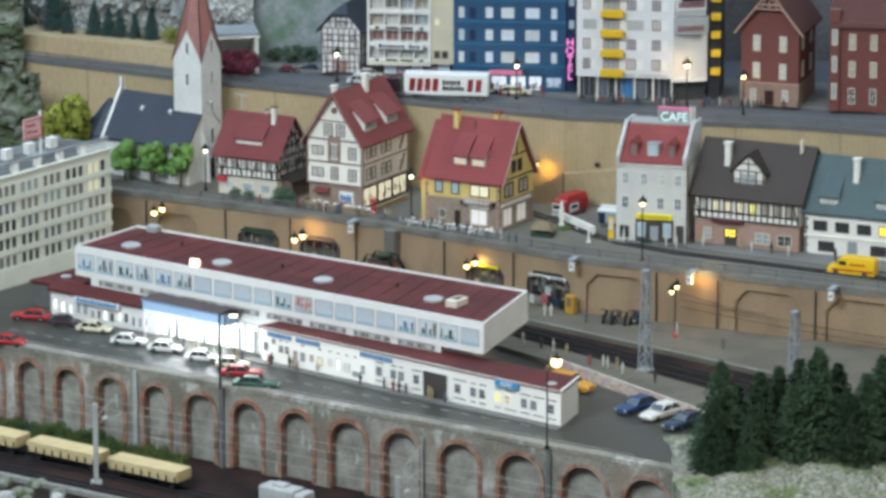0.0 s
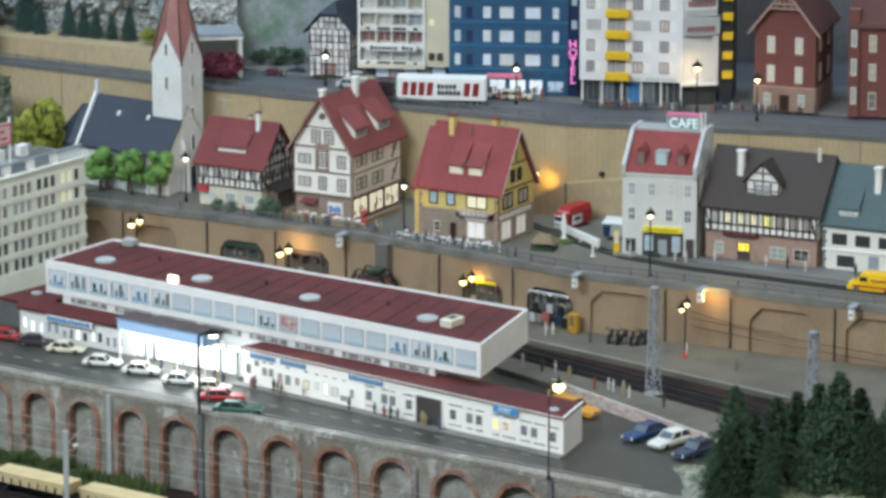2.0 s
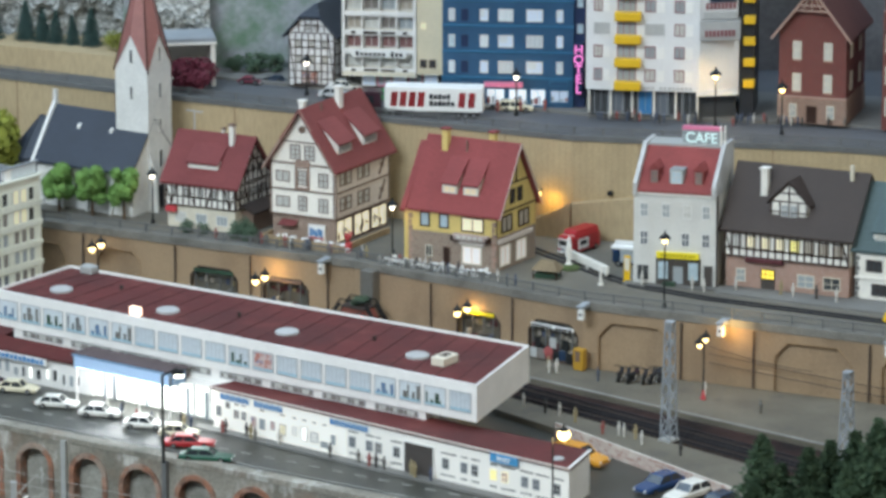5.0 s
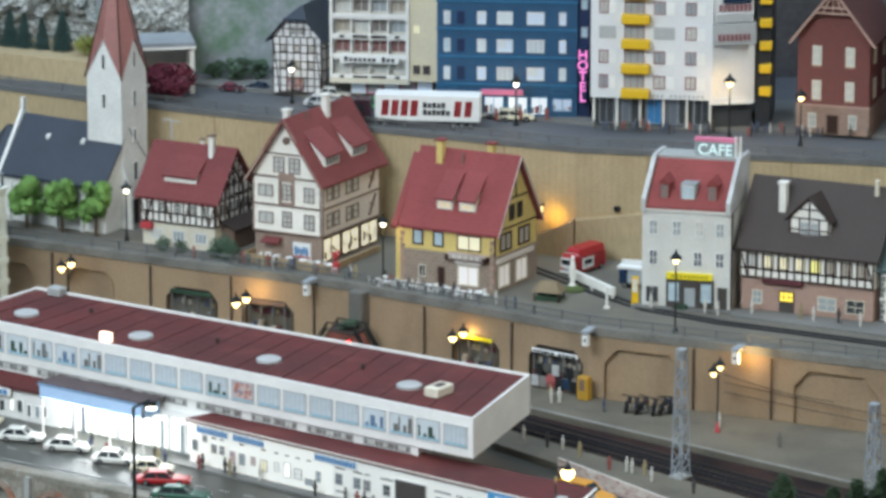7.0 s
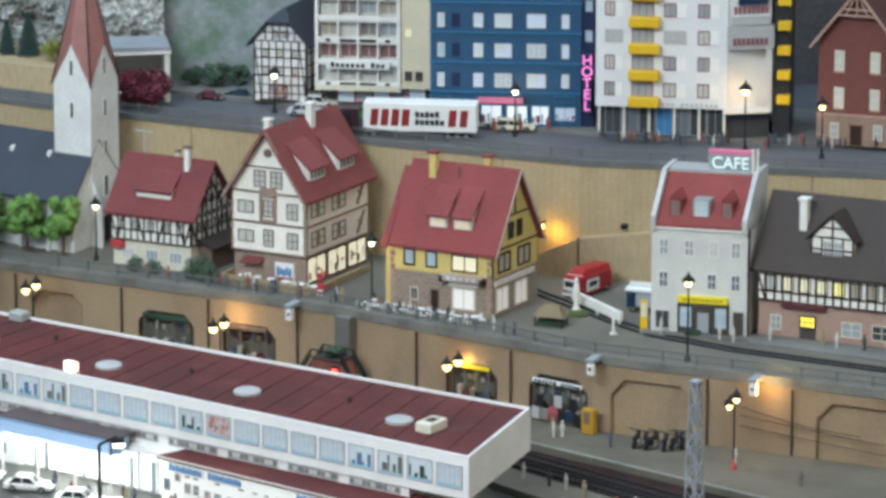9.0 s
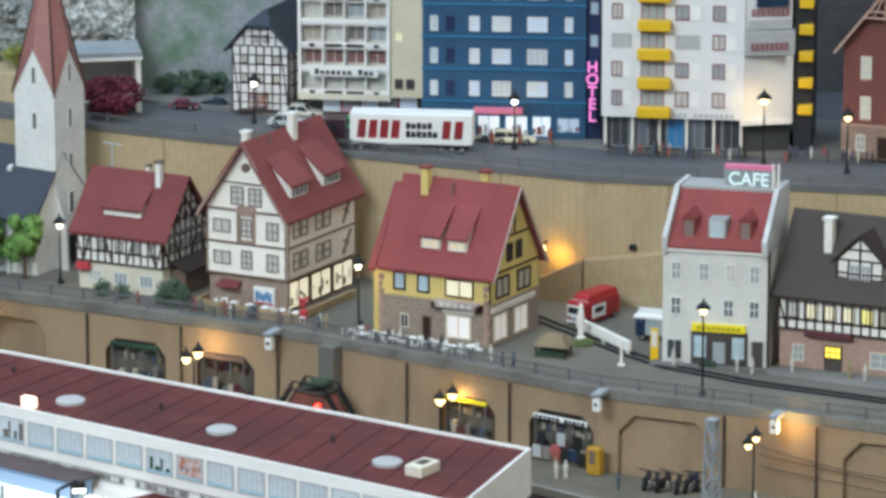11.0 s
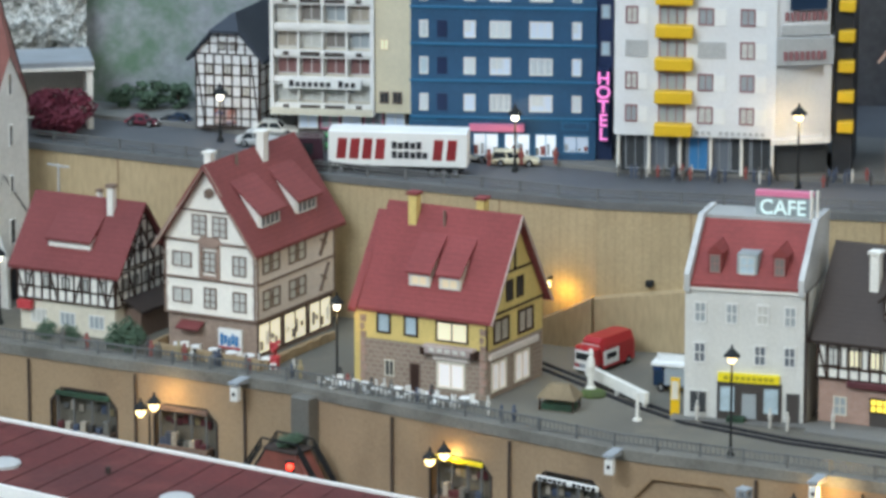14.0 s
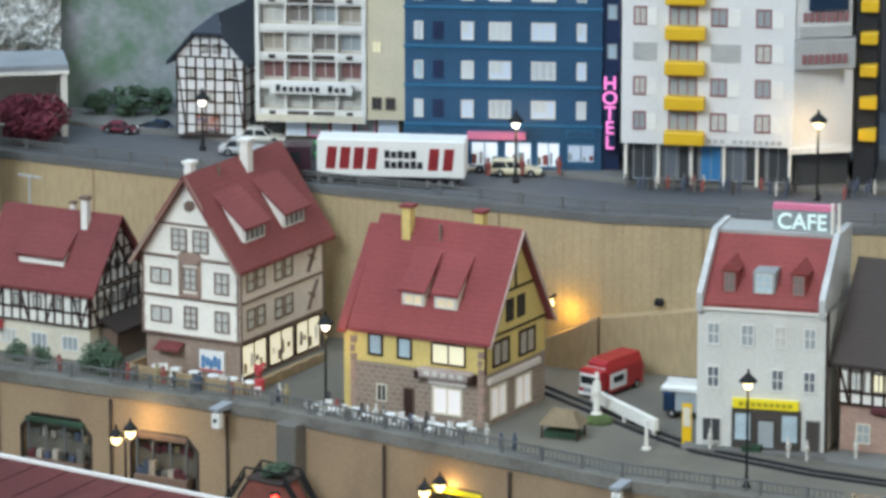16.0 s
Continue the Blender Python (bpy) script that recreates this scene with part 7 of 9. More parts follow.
def wheel(parent, x, y, r, w=0.004):
    key = (r, w)
    if key not in TYRE:
        a, b = B(), B()
        rod(a, (0, -w / 2, 0), (0, w / 2, 0), r, seg=14)
        rod(b, (0, -w / 2 - 0.0003, 0), (0, w / 2 + 0.0003, 0), r * 0.55, seg=10)
        res = []
        for n, q, m in (("wheel", a, "rubber"), ("rim", b, "chrome")):
            me = bpy.data.meshes.new(n)
            q.to_mesh(me)
            q.free()
            me.materials.append(M[m])
            res.append(me)
        TYRE[key] = res
    t = shared("wheel", TYRE[key][0], parent, pose(x, y, r))
    shared("rim", TYRE[key][1], t)


def car(at, paint, label, L=0.052, W=0.0205, H=0.0165, style="saloon", group=""):
    """A model car that points along +x."""
    c = thing("car", at, label, "car", group)
    r = 0.0037
    zb, zs = 0.0028, H * 0.57

    def sec(x, z1, k=1.0, z0=zb):
        h = W / 2 * k
        return [(x, -h * 0.93, z0), (x, -h, z0 + 0.002), (x, -h, z1 - 0.0018), (x, -h * 0.86, z1), (x, h * 0.86, z1), (x, h, z1 - 0.0018), (x, h, z0 + 0.002), (x, h * 0.93, z0)]
    e = L / 2
    bm = B()
    loft(bm, [sec(-e, zs * 0.86, 0.86), sec(-e * 0.93, zs * 0.97, 0.95), sec(-e * 0.5, zs), sec(0, zs), sec(e * 0.5, zs * 0.98), sec(e * 0.88, zs * 0.86, 0.94), sec(e, zs * 0.72, 0.84)])
    b = part("body", bm, paint, c)
    f0, f1 = (-0.78, -0.55) if style == "saloon" else (-0.97, -0.92)
    g0, g1 = 0.38, 0.13
    if style == "van":
        g0, g1 = 0.80, 0.60

    def cab(z, xa, xb, k):
        return [(xa * e, -W / 2 * k, z), (xb * e, -W / 2 * k, z), (xb * e, W / 2 * k, z), (xa * e, W / 2 * k, z)]
    part("glasshouse", loft(B(), [cab(zs - 0.001, f0, g0, 0.90), cab(H - 0.0012, f1, g1, 0.74)]), "glass_dark", c)
    part("car_roof", loft(B(), [cab(H - 0.0014, f1 * 0.98 - 0.01, g1 + 0.01, 0.76), cab(H - 0.0004, f1 * 0.96, g1 - 0.01, 0.74), cab(H, f1 * 0.85, g1 - 0.08, 0.62)]), paint, c)
    for s in (-1, 1):
        bm = B()
        for xa, xb in ((f0, f1), (g0, g1), ((f0 + g0) / 2 - 0.02, (f1 + g1) / 2 - 0.02)):
            bar(bm, (xa * e, s * W / 2 * 0.905, zs - 0.0005), (xb * e, s * W / 2 * 0.755, H - 0.001), 0.0011)
        part("pillar", bm, paint, c)
        for x in (-e * 0.60, e * 0.60):
            wheel(c, x, s * (W / 2 - 0.0016), r)
        part("headlight", lathe(B(), [(0.0016, 0), (0.0016, 0.0006), (0.0006, 0.001)], 10), "paper_white", c, at=pose(e * 0.985, s * W * 0.33, zs * 0.62, 0, 90, 0))
        part("tail_light", box(B(), -e - 0.0003, -e + 0.001, s * W * 0.36 - 0.0015, s * W * 0.36 + 0.0015, zs * 0.55, zs * 0.75), "poster_red", c)
    part("bumper", box(B(), e - 0.001, e + 0.0008, -W * 0.42, W * 0.42, zb + 0.001, zb + 0.0025), "chrome", c)
    part("bumper", box(B(), -e - 0.0008, -e + 0.001, -W * 0.42, W * 0.42, zb + 0.001, zb + 0.0025), "chrome", c)
    return c


G1 = "cars parked before the station"
for x, y, yaw, p, l, L in (
        (-0.632, -0.058, 165, "red", "bright red saloon model car parked by the station", 0.060), (-0.577, -0.092, -15, "car_dark", "dark maroon saloon model car parked by the station", 0.052),
        (-0.530, -0.128, -15, "car_cream", "cream saloon model car parked by the station", 0.056), (-0.474, -0.196, -13, "car_white", "white taxi model car parked at the station entrance", 0.055),
        (-0.416, -0.236, -13, "car_white", "white taxi model car parked at the station entrance", 0.055), (-0.357, -0.286, -13, "car_white", "white taxi model car parked at the station entrance", 0.055),
        (-0.312, -0.322, -8, "car_cream", "pale pink saloon model car near the canopy", 0.050),
        (-0.297, -0.366, -4, "red", "bright red sports model car on the forecourt", 0.064), (-0.274, -0.424, -10, "green", "dark green saloon model car on the forecourt", 0.068),
        (-0.652, -0.200, -22, "red", "small red model car driving on the forecourt road", 0.050)):
    car(pose(x, y, 0, 0, 0, yaw), p, l, L, group=G1)
for x, y, yaw, p, l in ((0.280, -0.540, 226, "blue", "dark blue model car on the car park"), (0.314, -0.572, 226, "car_white", "silver white model car on the car park"), (0.345, -0.618, 226, "navy", "dark blue-green model car on the car park")):
    car(pose(x, y, 0, 0, 0, yaw), p, l, 0.074, 0.0265, 0.020, group="cars on the car park")
car(pose(0.188, -0.432, 0, 0, 0, -38), "car_orange", "orange yellow estate model car behind the station wing", 0.072, 0.026, 0.0235, "estate")
for x, y, yaw, p, l, st in (
        (-0.068, 0.530, 176, "green_bright", "bright green model car on the upper street", "saloon"), (-0.019, 0.508, -6, "car_dark", "black model car on the upper street", "saloon"),
        (0.022, 0.502, 174, "leaf_red", "dark red model car on the upper street", "saloon"), (0.073, 0.482, -5, "car_white", "white estate model car on the upper street", "estate"),
        (0.120, 0.465, -5, "car_cream", "cream estate model car on the upper street", "estate"),
        (-0.134, 0.545, -8, "wagon_grey", "pale grey model car on the upper street", "saloon"), (-0.256, 0.630, -20, "leaf_red", "small dark red model car beside the bushes", "saloon"), (-0.222, 0.636, 160, "navy", "dark blue model car beside the bushes", "saloon"), (-0.120, 0.590, -8, "car_white", "white model car on the upper street", "saloon")):
    k = 0.72 if "bushes" in l else 1.0
    car(pose(x, y, 0.23, 0, 0, yaw), p, l, 0.047 * k, 0.019 * k, 0.0155 * k, st, "cars on the upper street")


def delivery_van(at, paint, label):
    c = thing("delivery_van", at, label, "van")
    W = 0.024

    def sec(x, z1, k=1.0):
        h = W / 2 * k
        return [(x, -h, 0.003), (x, -h, z1 * 0.6), (x, -h * 0.86, z1 - 0.001), (x, -h * 0.7, z1), (x, h * 0.7, z1), (x, h * 0.86, z1 - 0.001), (x, h, z1 * 0.6), (x, h, 0.003)]
    part("body", loft(B(), [sec(-0.037, 0.0255, 0.95), sec(-0.034, 0.0285), sec(0.006, 0.0290), sec(0.018, 0.0275), sec(0.027, 0.0165), sec(0.036, 0.0135, 0.95), sec(0.038, 0.009, 0.9)]), paint, c)
    part("windscreen", loft(B(), [[(0.0185, -0.0098, 0.0268), (0.0185, 0.0098, 0.0268), (0.0180, 0.0098, 0.0255), (0.0180, -0.0098, 0.0255)], [(0.0275, -0.0110, 0.0175), (0.0275, 0.0110, 0.0175), (0.0262, 0.0110, 0.0165), (0.0262, -0.0110, 0.0165)]]), "glass_dark", c)
    for s in (-1, 1):
        part("side_window", box(B(), 0.008, 0.019, s * 0.0121 - 0.0004, s * 0.0121 + 0.0004, 0.0165, 0.0225), "glass_dark", c)
        part("stripe", box(B(), -0.036, 0.030, s * 0.0122 - 0.0003, s * 0.0122 + 0.0003, 0.0075, 0.0100), "red", c)
        bm = B()
        for j in range(5):
            box(bm, -0.022 + j * 0.005, -0.0185 + j * 0.005, s * 0.0122 - 0.0003, s * 0.0122 + 0.0003, 0.0165, 0.0200)
        part("side_lettering", bm, "red", c)
        for x in (-0.022, 0.024):
            wheel(c, x, s * 0.0105, 0.0042)


delivery_van(pose(0.622, -0.128, 0.09, 0, 0, 157), "car_yellow", "bright yellow delivery van with red stripe")


def lorry():
    t = thing("lorry", pose(0.006, 0.430, 0.23, 0, 0, -6), "articulated lorry with white trailer and red stripes", "lorry")
    part("trailer", bev(box(B(), -0.068, 0.068, -0.0145, 0.0145, 0.0105, 0.0450), 0.0008), "paper_white", t, "white box trailer")
    for i, x in enumerate((-0.060, -0.0475, -0.035, -0.0225, 0.034, 0.0475)):
        bm = B()
        bm.faces.new([bm.verts.new(p) for p in ((x, -0.0149, 0.0175), (x + 0.0090, -0.0149, 0.0175), (x + 0.0110, -0.0149, 0.0380), (x + 0.002, -0.0149, 0.0380))])
        bmesh.ops.solidify(bm, geom=list(bm.faces), thickness=0.0006)
        part("stripe", bm, "poster_red", t)
    bm = B()
    for r in range(2):
        for j in range(5 + r):
            box(bm, -0.0055 + j * 0.0060, -0.0008 + j * 0.0060, -0.0152, -0.0144, 0.0285 - r * 0.0095, 0.0355 - r * 0.0095 - 0.001 * (j % 2))
    part("side_lettering", bm, "ink", t)
    part("chassis", box(B(), -0.064, 0.064, -0.006, 0.006, 0.006, 0.0105), "iron", t)
    for x in (0.034, 0.045, 0.056):
        for s in (-1, 1):
            wheel(t, x, s * 0.0115, 0.0055)
    cab = part("cab", loft(B(), [[(-0.101, -0.013, 0.005), (-0.101, 0.013, 0.005), (-0.073, 0.013, 0.005), (-0.073, -0.013, 0.005)], [(-0.102, -0.013, 0.018), (-0.102, 0.013, 0.018), (-0.073, 0.013, 0.018), (-0.073, -0.013, 0.018)], [(-0.098, -0.012, 0.036), (-0.098, 0.012, 0.036), (-0.074, 0.012, 0.036), (-0.074, -0.012, 0.036)]]), "car_dark", t, "dark lorry cab")
    part("windscreen", box(B(), -0.1015, -0.099, -0.0105, 0.0105, 0.019, 0.030), "glass_dark", cab)
    part("side_window", box(B(), -0.096, -0.083, -0.0133, -0.012, 0.020, 0.031), "glass_dark", cab)
    part("cab_chassis", box(B(), -0.10, -0.045, -0.006, 0.006, 0.003, 0.0085), "iron", t)
    for x in (-0.092, -0.056):
        for s in (-1, 1):
            wheel(t, x, s * 0.0115, 0.0055)


lorry()


def fire_engine():
    t = thing("red_truck", pose(0.203, 0.240, 0.09, 0, 0, 232), "red rounded truck with white front panel", "truck")

    def sec(x, z1, k=1.0):
        h = 0.0165 * k
        return [(x, -h, 0.005), (x, -h, z1 * 0.75), (x, -h * 0.75, z1), (x, h * 0.75, z1), (x, h, z1 * 0.75), (x, h, 0.005)]
    t.scale = (0.74, 0.76, 0.78)
    part("body", loft(B(), [sec(-0.042, 0.033, 0.9), sec(-0.036, 0.041), sec(0.026, 0.042), sec(0.033, 0.038, 0.95)]), "red", t)
    cab = part("cab", bev(box(B(), 0.033, 0.047, -0.0158, 0.0158, 0.004, 0.034), 0.003, 2), "red", t, "red cab with white front panel")
    part("front_panel", bev(box(B(), 0.0462, 0.0478, -0.0140, 0.0140, 0.0120, 0.0290), 0.0006), "paper_white", cab)
    part("windscreen", box(B(), 0.0474, 0.0484, -0.0115, 0.0115, 0.0175, 0.0262), "glass_dark", cab)
    part("grille", box(B(), 0.0468, 0.0484, -0.0075, 0.0050, 0.0075, 0.0125), "steel_grey", cab)
    part("bumper", bev(box(B(), 0.0462, 0.0492, -0.0150, 0.0150, 0.0040, 0.0075), 0.0005), "paper_white", cab)
    part("side_panel", box(B(), -0.004, 0.028, 0.0163, 0.0172, 0.009, 0.027), "paper_white", t)
    part("panel_gap", box(B(), 0.002, 0.022, 0.0170, 0.0176, 0.016, 0.023), "ink", t)
    bm = B()
    for j in range(6):
        box(bm, 0.0300, 0.0342, -0.0135 + j * 0.0046, -0.0103 + j * 0.0046, 0.0315, 0.0345)
    part("roof_lettering", bm, "paper_white", t)
    for x in (-0.026, 0.036):
        for s in (-1, 1):
            wheel(t, x, s * 0.0145, 0.0055)


fire_engine()


def blue_truck():
    t = thing("kiosk_truck", pose(0.270, 0.160, 0.09, 0, 0, -18), "blue and white sales truck with open hatch", "truck")
    t.scale = (0.8, 0.8, 0.85)
    part("body", bev(box(B(), -0.030, 0.030, -0.013, 0.013, 0.006, 0.024), 0.001), "navy", t)
    part("roof", bev(box(B(), -0.032, 0.040, -0.016, 0.016, 0.0285, 0.034), 0.0012), "paper_white", t)
    part("hatch", box(B(), -0.016, 0.026, -0.0136, -0.0128, 0.008, 0.0275), "pane_pale", t)
    part("post", box(B(), -0.030, -0.020, -0.013, 0.013, 0.024, 0.0286), "blue", t)
    g = part("sign", box(B(), -0.026, 0.036, -0.010, -0.008, 0.034, 0.0425), "paper_white", t)
    bm = B()
    for j in range(4):
        box(bm, 0.012 + j * 0.005, 0.0155 + j * 0.005, -0.0106, -0.0098, 0.0365, 0.0400)
    part("sign_lettering", bm, "ink", g)
    for x in (-0.02, 0.02):
        for s in (-1, 1):
            wheel(t, x, s * 0.0115, 0.005)


blue_truck()
a = thing("advert_column", pose(0.262, 0.078, 0.09, 0, 0, -13), "yellow and white poster stand by the cafe", "poster stand")
part("board", box(B(), -0.005, 0.0035, -0.001, 0.001, 0.0, 0.036), "car_yellow", a)
part("poster", box(B(), -0.004, 0.0025, -0.0016, -0.0009, 0.016, 0.033), "cream", a)


def barrier():
    at, n = seg_pose((0.184, 0.190), (0.236, 0.096), 0.09)
    t = thing("white_barrier", at, "long white boarded barrier beside the tram track", "barrier")
    part("beam", bev(box(B(), 0, n, -0.0025, 0.0025, 0.005, 0.0165), 0.0006), "white_plaster", t)
    for x in (0.004, n * 0.5, n - 0.004):
        part("leg", box(B(), x - 0.0012, x + 0.0012, -0.0015, 0.0015, 0, 0.006), "white_plaster", t)
    s = tagged(part("statue", lathe(B(), [(0.005, 0), (0.005, 0.006), (0.003, 0.007), (0.0028, 0.020), (0.0042, 0.026), (0.0032, 0.034), (0.0015, 0.036), (0.0026, 0.039), (0.0012, 0.043)], 10), "white_plaster", at=pose(0.186, 0.150, 0.09)), "white statue on a small flower bed", "statue")
    f = tagged(part("flower_bed", lathe(B(), [(0.013, 0), (0.013, 0.002), (0.010, 0.004), (0.004, 0.005)], 16), "grass", at=pose(0.188, 0.143, 0.09)), "round flower bed at the statue", "flower bed")
    p = thing("barrier_post", pose(0.226, 0.062, 0.09), "white post beside the tram track", "post")
    part("pole", rod(B(), (0, 0, 0), (0, 0, 0.026), 0.0015), "white_plaster", p)
    part("foot", rod(B(), (0, 0, 0), (0, 0, 0.002), 0.004), "white_plaster", p)
    p = thing("market_stall", pose(0.156, 0.100, 0.09, 0, 0, -20), "small market stall with tan canvas roof", "stall")
    part("canvas", loft(B(), [[(-0.019, -0.013, 0.012), (0.019, -0.013, 0.012), (0.019, 0.013, 0.012), (-0.019, 0.013, 0.012)], [(-0.010, -0.004, 0.024), (0.010, -0.004, 0.024), (0.010, 0.004, 0.024), (-0.010, 0.004, 0.024)]]), "canvas", p)
    for x in (-0.016, 0.016):
        for y in (-0.010, 0.010):
            part("leg", box(B(), x - 0.0008, x + 0.0008, y - 0.0008, y + 0.0008, 0, 0.012), "timber", p)
    part("counter", box(B(), -0.015, 0.015, -0.008, 0.008, 0.0, 0.006), "leaf_dark", p)


barrier()


# ---- lamps ----
def lantern(at, h, label, heads=((0.0, 0.0),), bulb="bulb_warm", name="street_lamp", scale=1.0, base="iron"):
    t = thing(name, at, label, "lamp", "street lamps")
    part("foot", lathe(B(), [(0.0034, 0), (0.0034, 0.003), (0.0019, 0.006), (0.0015, 0.012)], 10), base, t)
    part("post", rod(B(), (0, 0, 0.005), (0, 0, h - 0.004), 0.0012, 0.001), "iron", t)
    for dx, dz in heads:
        z = h + dz
        if dx:
            part("arm", bar(B(), (0, 0, z + 0.006), (dx, 0, z + 0.006), 0.0012), "iron", t)
        if scale > 1.6:
            hd = part("lantern_cap", lathe(B(), [(0.0052, 0.0028), (0.0050, 0.0045), (0.0026, 0.0075), (0.0012, 0.0095), (0.0010, 0.0125)], 12, (dx, 0, z)), "iron", t)
            part("bulb", lathe(B(), [(0.0020, -0.0085), (0.0062, -0.0055), (0.0078, -0.0010), (0.0062, 0.0032)], 16, (dx, 0, z)), bulb, hd)
            continue
        hd = part("lantern_cap", lathe(B(), [(0.0064 * scale, 0.0035), (0.0060 * scale, 0.0050), (0.0026 * scale, 0.0092), (0.0012, 0.011), (0.0010, 0.0140)], 12, (dx, 0, z)), "iron", t)
        k = 1.35 if len(heads) > 1 and base == "iron" else 0.95
        part("bulb", lathe(B(), [(0.0012 * k, -0.0032 * k), (0.0030 * scale * k, -0.001 * k), (0.0034 * scale * k, 0.002), (0.0030 * scale * k, 0.0042)], 12, (dx, 0, z)), bulb, hd)
    return t


for x, y, z, h, sc, w in (
        (0.146, -0.728, 0.0, 0.128, 1.75, 0.026), (-0.383, 0.385, 0.09, 0.066, 1.15, 0.012), (-0.050, 0.172, 0.09, 0.077, 1.15, 0.012), (0.305, -0.050, 0.09, 0.090, 1.2, 0.012),
        (-0.174, 0.560, 0.23, 0.046, 1.15, 0.010), (0.119, 0.437, 0.23, 0.054, 1.15, 0.012), (0.391, 0.372, 0.23, 0.070, 1.3, 0.045), (0.479, 0.325, 0.23, 0.062, 1.2, 0.014)):
    lantern(pose(x, y, z), h, heads=((0.013, 0.0),) if z == 0.0 else ((0.0, 0.0),), label="black cast-iron street lamp with glowing lantern", bulb="bulb_white" if x < 0.13 and z > 0.05 else "bulb_warm", scale=sc)
    point_lamp("street_lamp_light", (x, y - 0.004, z + h - 0.008), w, (1.0, 0.66, 0.27), 0.004)
# twin lamps on the platform, close to the wall
for x, y, h, w in ((-0.455, 0.318, 0.066, 0.018), (-0.226, 0.172, 0.060, 0.030), (0.045, 0.050, 0.050, 0.030), (0.350, -0.185, 0.076, 0.055)):
    lantern(pose(x, y, 0.007, 0, 0, -30), h, "black twin street lamp glowing on the platform", ((-0.0095, -0.004), (0.0055, 0.004)) if x < 0.3 else ((-0.0060, -0.006), (0.0025, 0.003)), scale=1.05, base="poster_red" if x > 0.3 else "iron")
    px, py = (x + 0.012, y + 0.006) if x < 0.3 else (0.386, -0.138)
    point_lamp("platform_lamp_light", (px, py + (0.03 if x < -0.2 else 0.0), 0.007 + h), w, (1.0, 0.62, 0.20), 0.004)
# curved mast lamp before the canopy
t = thing("mast_lamp", pose(-0.326, -0.434, 0.0), "tall dark mast lamp on the forecourt edge", "lamp")
part("post", rod(B(), (0, 0, 0), (0, 0, 0.112), 0.0022, 0.0018), "iron", t)
part("arm", bar(B(), (0, 0, 0.112), (0.018, 0.010, 0.118), 0.0026), "iron", t)
hd = part("lamp_head", bev(box(B(), 0.012, 0.026, 0.004, 0.014, 0.111, 0.117), 0.001), "iron", t)
part("bulb", bev(box(B(), 0.014, 0.026, 0.003, 0.012, 0.1075, 0.1115), 0.001), "bulb_white", hd)
# glowing lamp on the station roof, red signal by the tunnel
O = pose(-0.564, -0.042, 0, 0, 0, -35.2)
s = thing("roof_light", O @ pose(0.222, 0.014, 0.1110), "small glowing lamp box on the station roof", "lamp")
part("lamp_box", bev(box(B(), -0.008, 0.008, -0.004, 0.004, 0, 0.011), 0.0012), glow("roof_glow", (1.0, 0.72, 0.55), 2.2), s)
s = thing("signal", pose(-0.092, 0.078, 0.007), "red glowing signal lamp at the arch", "signal")
part("post", rod(B(), (0, 0, 0), (0, 0, 0.030), 0.001), "iron", s)
part("signal_head", bev(box(B(), -0.004, 0.004, -0.001, 0.002, 0.026, 0.040), 0.0008), "iron", s)
part("signal_bulb", lathe(B(), [(0.0034, -0.001), (0.0034, 0.001), (0.001, 0.0025)], 12), "bulb_red", s, at=pose(0, -0.001, 0.034, 90, 0, 0))
point_lamp("signal_light", (-0.089, 0.068, 0.042), 0.006, (1, 0.05, 0.03))


# ---- fittings along the platform wall ----
def on_wall(p, q, d, z=0.0):
    """A place in front of a straight wall from p to q."""
    at, n = seg_pose(p, q)
    return at @ pose(d, 0, z)


WB, WC, WA = ((-0.10, 0.171), (0.20, -0.035)), ((0.20, -0.035), (0.95, -0.365)), ((-1.75, 0.986), (-0.10, 0.171))
for w, d in ((WA, 1.800), (WC, 0.006), (WC, 0.199), (WC, 0.426)):
    t = thing("wall_speaker", on_wall(*w, d, 0.071), "white speaker box on a grey wall bracket", "speaker")
    part("bracket", slab_yz(B(), [(-0.026, 0.024), (0, 0.024), (0, 0.018), (-0.026, 0.0215)], -0.005, 0.005), "steel_grey", t)
    part("speaker_box", bev(box(B(), -0.0042, 0.0042, -0.024, -0.017, 0.005, 0.019), 0.0008), "paper_white", t)
    part("speaker_cone", lathe(B(), [(0.0018, 0), (0.0018, 0.0008), (0.0008, 0.001)], 10), "ink", t, at=pose(0, -0.024, 0.0125, 90, 0, 0))
tagged(part("wall_pier", bev(box(B(), -0.013, 0.008, -0.016, 0.004, 0.0, 0.088), 0.001), "paint_5", at=on_wall(*WB, 0.032)), "dark grey pier where the retaining walls meet", "pier", kind="structure")


